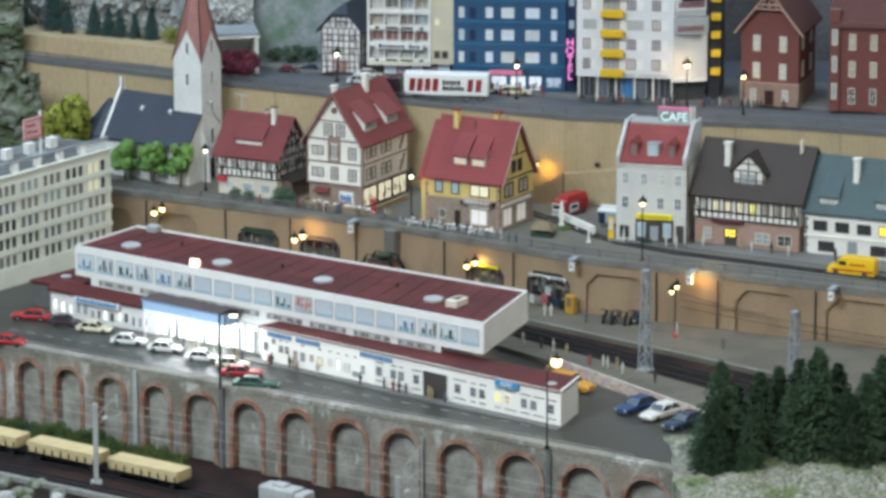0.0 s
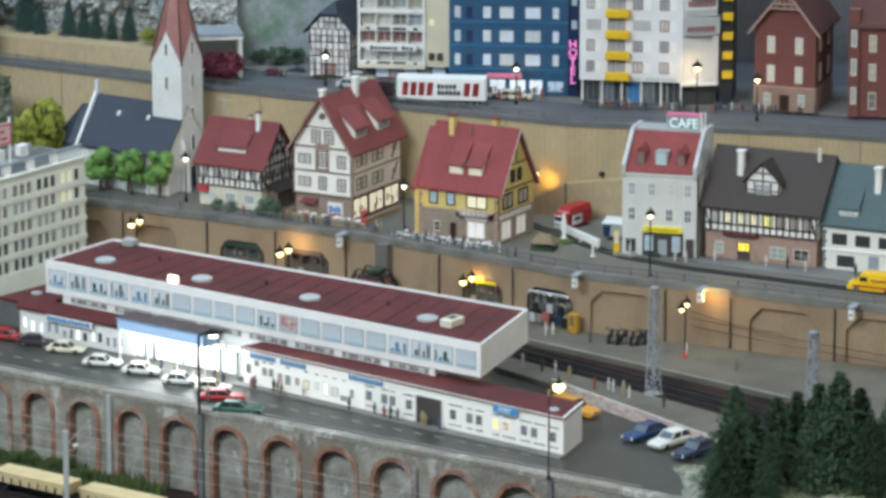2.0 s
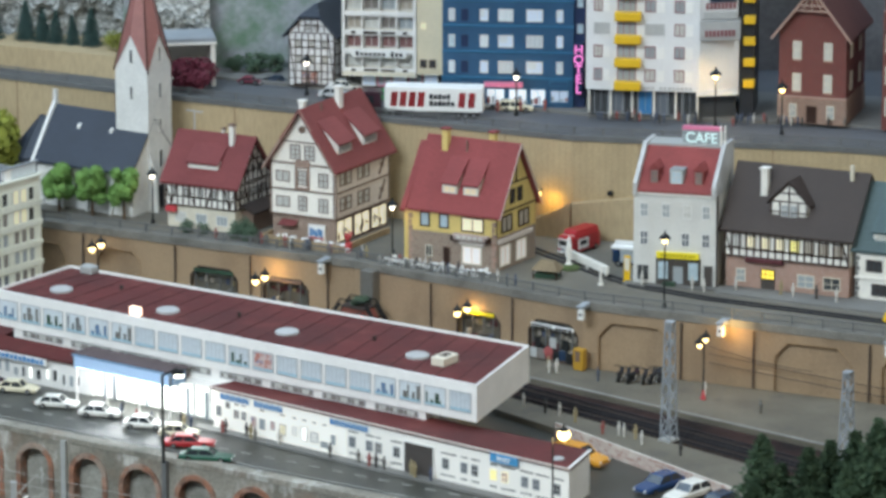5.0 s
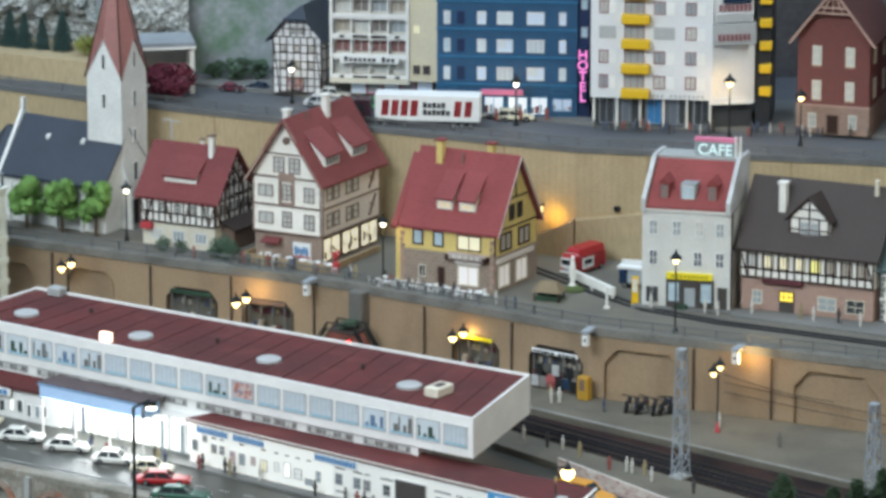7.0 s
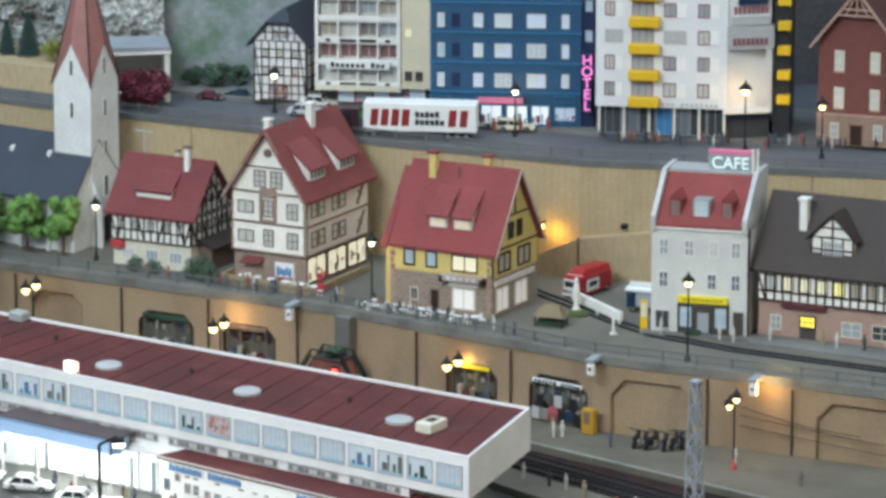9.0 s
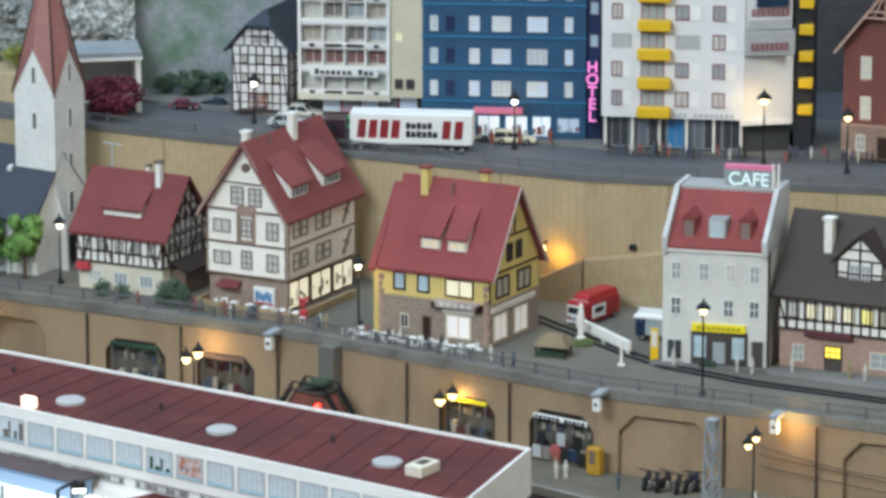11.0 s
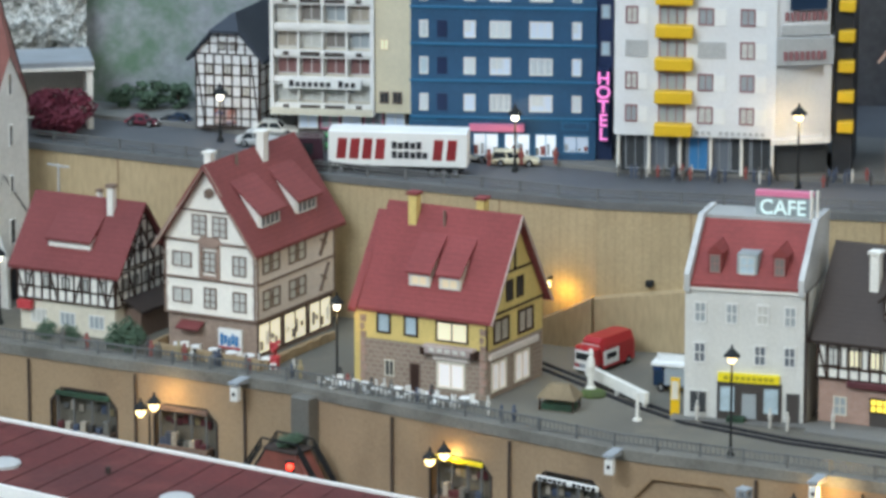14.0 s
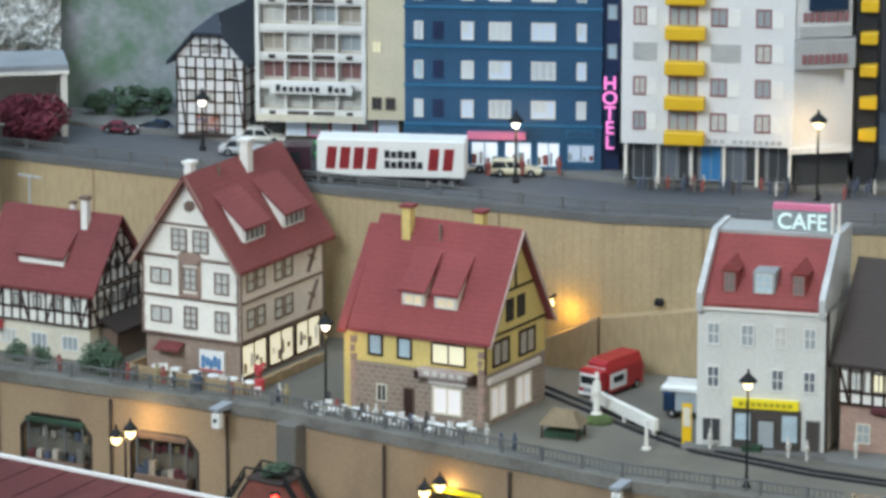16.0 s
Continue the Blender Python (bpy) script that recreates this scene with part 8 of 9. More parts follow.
def kiosk(w, d, width, top, goods, label, bars="ink", top_label="", th=0.0050):
    """A stall in an arch of the wall: sign, pale posts, counter and two rows of boards and parcels."""
    t = thing("kiosk", on_wall(*w, d), label, "kiosk")
    part("back_panel", box(B(), -width / 2, width / 2, 0.012, 0.014, 0.007, 0.052), "dark_rib", t)
    g = part("sign", bev(box(B(), -width / 2, width / 2, -0.004, -0.001, 0.0555 - th, 0.0555), 0.0006), top, t, top_label)
    if bars:
        bm = B()
        k = int(width / 0.0052)
        for j in range(k):
            if j != k // 2:
                box(bm, -width / 2 + 0.003 + j * 0.0052, -width / 2 + 0.0066 + j * 0.0052, -0.0046, -0.0038, 0.0518 - 0.0006 * (j % 2), 0.0545)
        part("sign_lettering", bm, bars, g)
    for x in (-width / 2 + 0.002, -width / 6, width / 6, width / 2 - 0.002):
        part("upright", box(B(), x - 0.0009, x + 0.0009, -0.002, 0.0, 0.007, 0.0505), "fence_grey", t)
    part("counter", bev(box(B(), -width / 2, width / 2, -0.005, 0.010, 0.007, 0.017), 0.0006), "brown_trim", t)
    rng = random.Random(int(d * 1000))
    for j in range(goods):
        x = -width / 2 + 0.005 + (width - 0.010) * j / (goods - 1)
        h = 0.005 + 0.009 * rng.random()
        part("parcel", bev(box(B(), x - 0.0030, x + 0.0030, -0.0035, 0.003, 0.017, 0.017 + h), 0.0006), rng.choice(("inn_board", "paint_3", "pane_cream", "paint_5", "paint_1", "iron")), t)
        z = 0.033 + 0.004 * rng.random()
        part("board", bev(box(B(), x - 0.0027, x + 0.0027, 0.0085, 0.0100, z, z + 0.004 + 0.006 * rng.random()), 0.0004), rng.choice(("inn_board", "pane_cream", "paint_4", "paint_5", "fence_grey", "paint_1")), t)
    return t


kiosk(WB, 0.200, 0.052, "sign_yellow", 8, "platform kiosk with lit yellow sign in the arch", None, "lit yellow sign", 0.0042)
k = kiosk(WB, 0.318, 0.066, "paper_white", 9, "platform shop with white sign in the arch", "ink", "white sign with dark lettering")
for x, z, m in ((-0.026, 0.009, "wagon_grey"), (-0.014, 0.009, "pane_strip"), (-0.002, 0.011, "stall_pink"), (0.009, 0.009, "iron"), (0.019, 0.011, "navy"), (0.029, 0.009, "iron"), (-0.020, 0.024, "iron"), (0.004, 0.026, "wagon_grey"), (0.024, 0.026, "iron")):
    part("poster", bev(box(B(), x - 0.0052, x + 0.0052, -0.0075, -0.0060, z, z + 0.014), 0.0006), m, k)
part("round_board", lathe(B(), [(0.0070, 0), (0.0070, 0.0010), (0.001, 0.0014)], 18), "stall_pink", k, at=pose(-0.002, -0.0078, 0.021, 90, 0, 0))
kiosk(WA, 1.733, 0.054, "brown_trim", 8, "dark platform kiosk in the arch", None)
kiosk(WA, 1.624, 0.060, "leaf_dark", 7, "dark platform kiosk with green awning in the arch", None)
v = thing("vending_machine", on_wall(*WB, 0.366, 0.007) @ pose(0.004, -0.016, 0), "yellow vending machine on the platform", "machine")
part("cabinet", bev(box(B(), -0.008, 0.008, -0.005, 0.005, 0, 0.029), 0.001), "ochre", v)
part("front_panel", box(B(), -0.004, 0.003, -0.0058, -0.0048, 0.012, 0.026), "brown_trim", v)
tg = thing("tunnel_mouth", on_wall(*WB, 0.026, 0.007), "red brick stair block with black railings below the pier", "stairway")
part("brick_bank", slab_xz(B(), [(-0.038, 0), (0.040, 0), (0.017, 0.034), (-0.016, 0.034)], -0.042, -0.018), "stair_red", tg)
part("capping", bev(box(B(), -0.019, 0.020, -0.044, -0.017, 0.034, 0.037), 0.0008), "dark_rib", tg)
for y in (-0.043, -0.019):
    for (xa, za), (xb, zb) in (((-0.046, 0.002), (-0.021, 0.038)), ((0.048, 0.002), (0.022, 0.038))):
        part("handrail", bar(B(), (xa, y, za + 0.006), (xb, y, zb + 0.006), 0.0016), "iron", tg)
        part("string", bar(B(), (xa, y, za), (xb, y, zb), 0.0030, 0.0020), "iron", tg)
        for k in range(5):
            f = k / 4
            part("baluster", bar(B(), (xa + (xb - xa) * f, y, za + (zb - za) * f), (xa + (xb - xa) * f, y, za + (zb - za) * f + 0.007), 0.0011), "iron", tg)
    part("top_rail", bar(B(), (-0.021, y, 0.045), (0.022, y, 0.045), 0.0014), "iron", tg)


def motorcycle(x, y, yaw, paint):
    m = thing("motorcycle", pose(x, y, 0.007, 0, 0, yaw) @ pose(0, 0, 0, 8, 0, 0), "black model motorcycle parked on the platform", "motorcycle", "motorcycles on the platform")
    m.scale = (1.05, 2.1, 1.35)
    for wx in (-0.0085, 0.0085):
        part("wheel", rod(B(), (wx, -0.0008, 0.0042), (wx, 0.0008, 0.0042), 0.0042, seg=12), "rubber", m)
    part("engine", bev(box(B(), -0.004, 0.003, -0.0018, 0.0018, 0.003, 0.0072), 0.0006), "chrome", m)
    part("tank", loft(B(), [[(-0.001, -0.0014, 0.0075), (-0.001, 0.0014, 0.0075), (-0.001, 0.0010, 0.0098), (-0.001, -0.0010, 0.0098)], [(0.006, -0.0016, 0.0082), (0.006, 0.0016, 0.0082), (0.006, 0.0010, 0.0112), (0.006, -0.0010, 0.0112)]]), paint, m)
    part("saddle", bev(box(B(), -0.010, -0.001, -0.0016, 0.0016, 0.0078, 0.0096), 0.0006), "rubber", m)
    part("fork", bar(B(), (0.0085, 0, 0.0042), (0.0055, 0, 0.0125), 0.0012, 0.0026), "chrome", m)
    part("handlebar", bar(B(), (0.0055, -0.005, 0.0128), (0.0055, 0.005, 0.0128), 0.0009), "iron", m)
    part("headlight", lathe(B(), [(0.0014, 0), (0.0014, 0.001), (0.0005, 0.0014)], 8), "paper_white", m, at=pose(0.0072, 0, 0.0112, 0, 90, 0))
    part("exhaust", rod(B(), (-0.010, -0.0024, 0.0035), (0.001, -0.0024, 0.0030), 0.0008, seg=6), "chrome", m)


for x, y, yaw, p in ((0.246, -0.100, 20, "ink"), (0.256, -0.106, 35, "ink"), (0.265, -0.102, 10, "car_dark"), (0.277, -0.112, 25, "ink"), (0.288, -0.108, 15, "ink"), (0.296, -0.104, 40, "navy")):
    motorcycle(x, y, yaw + 55, p)
at, n = seg_pose(UPPER[3], UPPER[4])
rp = tagged(part("ramp", slab_xz(B(), [(0.335, 0.088), (n, 0.088), (n, 0.140), (0.335, 0.108)], -0.012, 0.002), "plywood", at=at), "tan plywood wedge before the retaining wall", "ramp", kind="structure")
at, n = seg_pose(UPPER[4], UPPER[5])
tagged(part("ramp_end", slab_xz(B(), [(0.0, 0.088), (0.12, 0.088), (0.12, 0.155), (0.0, 0.140)], -0.012, 0.002), "plywood", at=at), "tan plywood wedge before the retaining wall", "ramp", kind="structure")
kn = tagged(part("wall_hook", bev(box(B(), -0.004, 0.004, -0.006, 0.002, -0.003, 0.003), 0.001), "iron", at=at @ pose(0.052, 0, 0.155)), "small dark hook on the plywood wall", "hook")
# cables strung along the wall
for i, (d0, z0, d1, z1) in enumerate(((0.18, 0.048, 0.62, 0.020), (0.18, 0.036, 0.62, 0.010), (0.18, 0.058, 0.32, 0.040))):
    rings = []
    for j in range(13):
        f = j / 12
        p = (d0 + (d1 - d0) * f, -0.010, z0 + (z1 - z0) * f - 0.004 * math.sin(math.pi * f))
        rings.append([(p[0], p[1] + 0.0006 * math.cos(a * 1.2566), p[2] + 0.0006 * math.sin(a * 1.2566)) for a in range(5)])
    bm = loft(B(), rings)
    tagged(part("cable", bm, "dark_rib", at=on_wall(*WC, 0)), "thin dark cable hanging along the wall", "cable")


# ---- figures: plain shapes ----
def figure_mesh(i):
    bm = B()
    lathe(bm, [(0.0020, 0), (0.0019, 0.008), (0.0028, 0.0095), (0.0030, 0.0145), (0.0012, 0.0165), (0.0017, 0.0180), (0.0016, 0.0200), (0.0006, 0.0212)], 8)
    for v in bm.verts:
        v.co.y *= 0.72
    me = bpy.data.meshes.new("figure")
    bm.to_mesh(me)
    bm.free()
    me.materials.append(M["paint_%d" % i])
    return me


FIG = [figure_mesh(i) for i in range(6)]
WORDS = ("red", "dark blue", "pale", "black", "ochre", "dull green")


def figure(x, y, z, i, where, k=1.0):
    ob = shared("figurine", FIG[i % 6], None, pose(x, y, z, 0, 0, (i * 47) % 360))
    ob.scale = (k, k, k * (0.80 + 0.03 * (i % 5)))
    tagged(ob, "tiny plain %s model figure standing on the %s" % (WORDS[i % 6], where), "figurine", "figures on the " + where)


rng = random.Random(11)
for i, (x, y) in enumerate(((0.120, -0.222), (0.147, -0.250), (0.165, -0.262), (0.184, -0.290), (0.217, -0.340), (0.237, -0.345), (0.243, -0.352), (0.257, -0.362), (0.264, -0.385), (0.31, -0.43))):
    figure(x, y, 0.0085, (2, 3, 2, 4, 0, 2, 2, 4, 2, 3)[i], "front platform")
for i, (d, y) in enumerate(((-0.028, -0.046), (-0.020, -0.040), (0.044, -0.055), (0.193, -0.058), (0.286, -0.105), (-0.034, -0.034))):
    p = on_wall(*WC, d, 0.007) @ pose(0, y, 0)
    figure(*p.translation, i * 5 + 3 if i % 3 else 2, "rear platform")
for i in range(58):
    x = 0.215 + 0.36 * rng.random() ** 1.1
    y = (0.466 if x > 0.42 else 0.412) - 0.20 * (x - 0.2) + rng.uniform(-0.016, 0.006) - (0.035 if x > 0.42 else 0)
    figure(x, y, 0.2345, rng.choice((0, 1, 1, 1, 2, 3, 3, 3, 5, 5)), "upper pavement", 0.74)
for i in range(7):
    figure(-0.05 + 0.24 * rng.random(), 0.452 + rng.uniform(-0.01, 0.01), 0.2345, rng.randrange(6), "upper pavement")
for i in range(14):
    f = rng.random()
    p = O @ Vector((0.40 + 0.36 * f, -0.038 - 0.0463 * 0.36 * f - 0.010 * rng.random(), 0))
    figure(p.x, p.y, 0.0024, rng.randrange(6), "station forecourt")
for i in range(8):
    p = O @ Vector((0.20 + 0.17 * rng.random(), -0.04 - 0.03 * rng.random(), 0))
    figure(p.x, p.y, 0, rng.randrange(6), "station entrance")
for i in range(30):
    f = rng.random()
    x = -0.36 + 0.50 * f
    y = 0.171 - 0.494 * (x + 0.10) if x < -0.10 else 0.171 - 0.687 * (x + 0.10)
    figure(x, y + 0.020 + 0.020 * rng.random(), 0.09, rng.randrange(6), "middle street")
for x, y, i in ((0.345, 0.030, 2), (0.402, 0.028, 2), (0.46, 0.005, 4), (0.475, -0.005, 2), (0.505, -0.015, 3), (0.53, -0.030, 2), (0.28, 0.055, 2), (0.36, 0.020, 2), (0.60, -0.055, 3)):
    figure(x, y, 0.093, i, "middle pavement")


# ---- cafe gardens before the houses ----
def garden_table(x, y, i):
    t = thing("garden_table", pose(x, y, 0.09, 0, 0, 40 * i), "small white garden table", "table", "cafe garden tables")
    part("tabletop", lathe(B(), [(0.0055, 0.0085), (0.0055, 0.0095), (0.005, 0.0098)], 12), "paper_white", t)
    part("leg", rod(B(), (0, 0, 0), (0, 0, 0.0086), 0.0008), "paper_white", t)


def garden_chair(x, y, i):
    t = thing("garden_chair", pose(x, y, 0.09, 0, 0, 70 * i), "small white garden chair", "chair", "cafe garden chairs")
    part("seat", box(B(), -0.003, 0.003, -0.003, 0.003, 0.0052, 0.0062), "paper_white", t)
    part("backrest", box(B(), -0.003, 0.003, 0.0026, 0.0034, 0.0062, 0.0125), "paper_white", t)
    for a in (-0.0025, 0.0025):
        for b in (-0.0025, 0.0025):
            part("leg", box(B(), a - 0.0004, a + 0.0004, b - 0.0004, b + 0.0004, 0, 0.0052), "paper_white", t)


FR = pose(-0.028, 0.178, 0.09, 0, 0, -27)
for i in range(9):
    p = FR @ Vector((-0.020 + i * 0.0175, -0.022 - 0.010 * (i % 2), 0))
    garden_table(p.x, p.y, i)
    for j, (dx, dy) in enumerate(((0.008, 0.003), (-0.007, -0.005))):
        q = FR @ Vector((-0.020 + i * 0.0175 + dx, -0.022 - 0.010 * (i % 2) + dy, 0))
        garden_chair(q.x, q.y, i * 2 + j)
GW = pose(-0.205, 0.303, 0.09, 0, 0, -31)
t = thing("terrace_wall", GW, "low tan boarded terrace wall before the gabled house", "wall")
part("front_board", box(B(), -0.012, 0.112, -0.028, -0.025, 0, 0.0105), "tan_board", t)
for k in range(9):
    part("fence_board", bev(box(B(), 0.112, 0.1145, -0.020 + k * 0.0135, -0.0070 + k * 0.0135, 0, 0.0085 + 0.001 * (k % 2)), 0.0004), "tan_board", t)
part("deck", box(B(), -0.012, 0.1115, -0.0250, 0.0, 0.0004, 0.0016), "deck_wood", t)
part("side_deck", box(B(), 0.0965, 0.1115, 0.0004, 0.100, 0.0004, 0.0016), "deck_wood", t)
part("west_board", box(B(), -0.015, -0.012, -0.028, 0.02, 0, 0.0105), "tan_board", t)
for i in range(6):
    p = GW @ Vector((0.01 + i * 0.020, -0.014, 0))
    garden_table(p.x, p.y, i)
    q = GW @ Vector((0.019 + i * 0.020, -0.016, 0))
    garden_chair(q.x, q.y, i)
t = thing("flower_stand", GW @ pose(0.118, -0.012, 0), "red flower stand at the terrace corner", "flower stand")
part("pot", lathe(B(), [(0.004, 0), (0.005, 0.012), (0.003, 0.013)], 10), "poster_red", t)
for i in range(9):
    part("bloom", lathe(B(), [(0.0006, -0.002), (0.0022, 0.0), (0.0018, 0.002), (0.0004, 0.0028)], 7, (0.0036 * math.cos(i * 2.4) * (i % 3 > 0), 0.0036 * math.sin(i * 2.4) * (i % 3 > 0), 0.0155 + 0.0012 * i)), "poster_red", t)


# ---- trees ----
def conifer_meshes(seed, material):
    r = random.Random(seed)
    bm = B()
    H = 1.0
    layers = 34
    for k in range(layers):
        f = k / (layers - 1)
        z = 0.10 + 0.87 * f
        rad = 0.285 * (1 - f) ** 0.72 + 0.018
        n = int(17 - 10 * f)
        off = r.random() * 6.28
        for i in range(n):
            a = off + i * 2 * math.pi / n + r.uniform(-0.2, 0.2)
            L = rad * r.uniform(0.62, 1.22)
            dz = -0.07 * L / 0.30 + r.uniform(-0.02, 0.03)
            d = Vector((math.cos(a), math.sin(a), 0))
            s = Vector((-d.y, d.x, 0))
            w = 0.017 * (0.5 + L / 0.3)
            p0, p1, p2 = Vector((0, 0, z)) + d * 0.01, Vector((0, 0, z + dz * 0.35)) + d * L * 0.6, Vector((0, 0, z + dz)) + d * L
            q = [p0, p1 + s * w * 0.5, p2, p1 - s * w * 0.5]
            bm.faces.new([bm.verts.new(x) for x in q])
            for j in range(30):
                g = r.uniform(0.15, 1.06)
                c = p0.lerp(p2, g) + s * r.uniform(-2.2 * w, 2.2 * w)
                e = Vector((r.uniform(-1, 1), r.uniform(-1, 1), r.uniform(-0.7, 1.0))) * 0.034
                h = Vector((r.uniform(-1, 1), r.uniform(-1, 1), r.uniform(-1, 1))) * 0.0095
                bm.faces.new([bm.verts.new(x) for x in (c - h, c + h, c + e)])
    me = bpy.data.meshes.new("crown")
    bm.to_mesh(me)
    bm.free()
    me.materials.append(M[material])
    b2 = rod(B(), (0, 0, 0), (0, 0, 0.9), 0.028, 0.006, 7)
    m2 = bpy.data.meshes.new("trunk")
    b2.to_mesh(m2)
    b2.free()
    m2.materials.append(M["bark"])
    return m2, me


def leafy_meshes(seed, material, wide=0.36, leaves=900, low=0.25):
    r = random.Random(seed)
    bm = B()
    clumps = []
    for i in range(16):
        a, h = r.random() * 6.28, r.uniform(low + 0.12, 0.86)
        rr = wide * math.sqrt(max(0.05, 1 - ((h - 0.58) / 0.42) ** 2)) * r.uniform(0.25, 0.75)
        clumps.append((Vector((math.cos(a) * rr, math.sin(a) * rr, h)), wide * r.uniform(0.30, 0.50)))
    for i in range(leaves):
        c, cr = r.choice(clumps)
        d = Vector((r.gauss(0, 1), r.gauss(0, 1), r.gauss(0, 1))).normalized()
        p = c + d * cr * r.uniform(0.75, 1.05)
        e = Vector((r.gauss(0, 1), r.gauss(0, 1), r.gauss(0, 1))).normalized()
        s = d.cross(e).normalized() * 0.035 * r.uniform(0.7, 1.4)
        t = (d * 0.4 + e * 0.6).normalized() * 0.045
        bm.faces.new([bm.verts.new(x) for x in (p - t, p + s, p + t, p - s)])
    me = bpy.data.meshes.new("crown")
    bm.to_mesh(me)
    bm.free()
    me.materials.append(M[material])
    b2 = rod(B(), (0, 0, 0), (0, 0, 0.5), 0.030, 0.018, 7)
    for c, cr in clumps[:8]:
        rod(b2, (0, 0, 0.38), c, 0.013, 0.005, 5)
    m2 = bpy.data.meshes.new("trunk")
    b2.to_mesh(m2)
    b2.free()
    m2.materials.append(M["bark"])
    return m2, me


def plant(meshes, x, y, z, h, turn, label, category="tree", group="", name="tree", wide=1.0):
    t = thing(name, pose(x, y, z, 0, 0, turn), label, category, group)
    t.scale = (h * wide, h * wide, h)
    shared("trunk", meshes[0], t)
    shared("crown", meshes[1], t)
    return t


PINE = [conifer_meshes(i, "pine") for i in range(3)]
for i, (x, y, z, h) in enumerate((
        (0.386, -0.800, 0.0, 0.138), (0.372, -0.845, 0.0, 0.095), (0.412, -0.760, 0.0, 0.095), (0.440, -0.790, 0.0, 0.122), (0.425, -0.845, 0.0, 0.080),
        (0.470, -0.740, 0.0, 0.115), (0.484, -0.800, 0.0, 0.105), (0.521, -0.790, 0.0, 0.152), (0.500, -0.720, 0.0, 0.120), (0.552, -0.740, 0.0, 0.120), (0.560, -0.815, 0.0, 0.105),
        (0.588, -0.800, 0.0, 0.122), (0.615, -0.740, 0.0, 0.130), (0.645, -0.800, 0.0, 0.150), (0.690, -0.760, 0.0, 0.150), (0.705, -0.820, 0.0, 0.140))):
    plant(PINE[i % 3], x, y, z, h * 1.08, 61 * i, "dark green fir tree on the rock", "tree", "fir trees on the rock", "fir_tree", 1.12)
FAR = [conifer_meshes(10 + i, "fir_teal") for i in range(2)]
for i, (x, y, z, h) in enumerate(((-0.655, 0.80, 0.262, 0.085), (-0.63, 0.775, 0.262, 0.050), (-0.585, 0.765, 0.262, 0.060), (-0.560, 0.755, 0.262, 0.052), (-0.540, 0.745, 0.262, 0.050), (-0.515, 0.735, 0.262, 0.045), (-0.487, 0.725, 0.262, 0.058), (-0.335, 0.705, 0.275, 0.06), (-0.72, 0.83, 0.262, 0.09))):
    plant(FAR[i % 2], x, y, z, h, 77 * i, "small dark fir tree before the rock face", "tree", "fir trees on the hill", "fir_tree", 0.9)
LEAF = [leafy_meshes(i, "leaf", 0.27, 3600, 0.20) for i in (21, 22, 23)]
for i, (x, y) in enumerate(((-0.517, 0.450), (-0.469, 0.426), (-0.424, 0.407))):
    plant(LEAF[i], x, y, 0.09, 0.076, 90 * i, "small round green tree beside the church", "tree", "trees beside the church", wide=1.06)
plant(leafy_meshes(31, "leaf_olive", 0.40, 2400), -0.612, 0.530, 0.09, 0.120, 0, "yellow-green leafy tree behind the office block")
plant(leafy_meshes(32, "leaf_red", 0.62, 4200, 0.0), -0.342, 0.590, 0.23, 0.042, 0, "dark red bushy tree by the shelter", wide=1.45)
SCRUB = [leafy_meshes(33 + i, "vine", 0.30, 1500, 0.0) for i in range(3)]
for i, (x, y, h, wd) in enumerate(((-0.280, 0.690, 0.030, 1.5), (-0.250, 0.684, 0.036, 1.6), (-0.222, 0.686, 0.032, 1.4))):
    plant(SCRUB[i % 3], x, y, 0.23, h, 70 * i, "dark green bush before the painted board", "bush", "bushes before the painted board", "bush", wd)
plant(leafy_meshes(36, "leaf_olive", 0.6, 700, 0.0), -0.445, 0.690, 0.262, 0.030, 80, "low yellow-green bush on the hill terrace", "bush", name="bush", wide=1.3)
BUSH = leafy_meshes(37, "vine", 0.6, 1400, 0.0)
for i, (x, y, h) in enumerate(((-0.262, 0.305, 0.030), (-0.250, 0.290, 0.024), (-0.335, 0.335, 0.018), (-0.31, 0.325, 0.016))):
    plant(BUSH, x, y, 0.09, h, 50 * i, "dark green shrub before the timbered house", "bush", "shrubs", "shrub", 1.1)
plant(BUSH, *(on_wall(*WB, 0.026, 0.0435) @ Vector((0, -0.030, 0))), 0.014, 10, "dark planting on the stair block", "bush", name="shrub", wide=1.9)


# ---- rock in the foreground ----
def rock_mound():
    bm = B()
    nx, ny = 230, 190
    x0, x1, y0, y1 = 0.315, 1.05, -1.42, -0.66
    rows = []
    for j in range(ny + 1):
        row = []
        for i in range(nx + 1):
            x, y = x0 + (x1 - x0) * i / nx, y0 + (y1 - y0) * j / ny
            edge = max(min((x - x0) / 0.05, (y1 - y) / 0.06, 1.0), 0.0)
            front = min(max((y + 1.40) / 0.36, 0.0), 1.0)
            p = Vector((x * 13, y * 13, 2.0))
            d = noise.noise(p) * 0.6 + noise.noise(p * 2.4) * 0.35 + (0.5 - abs(noise.noise(p * 5.3))) * 0.30 + (0.5 - abs(noise.noise(p * 12))) * 0.16 + noise.noise(p * 26) * 0.09
            z = -0.15 + 0.150 * front ** 0.7 + 0.024 * d * edge + 0.006 * edge
            row.append(bm.verts.new((x + 0.010 * noise.noise(p * 1.7), y, max(z, -0.14) if edge > 0.0 else -0.14)))
        rows.append(row)
    for j in range(ny):
        for i in range(nx):
            bm.faces.new((rows[j][i], rows[j][i + 1], rows[j + 1][i + 1], rows[j + 1][i]))
    tagged(part("rock_mound", bm, "mound"), "pale mossy plaster rock in the foreground", "rock", kind="structure")


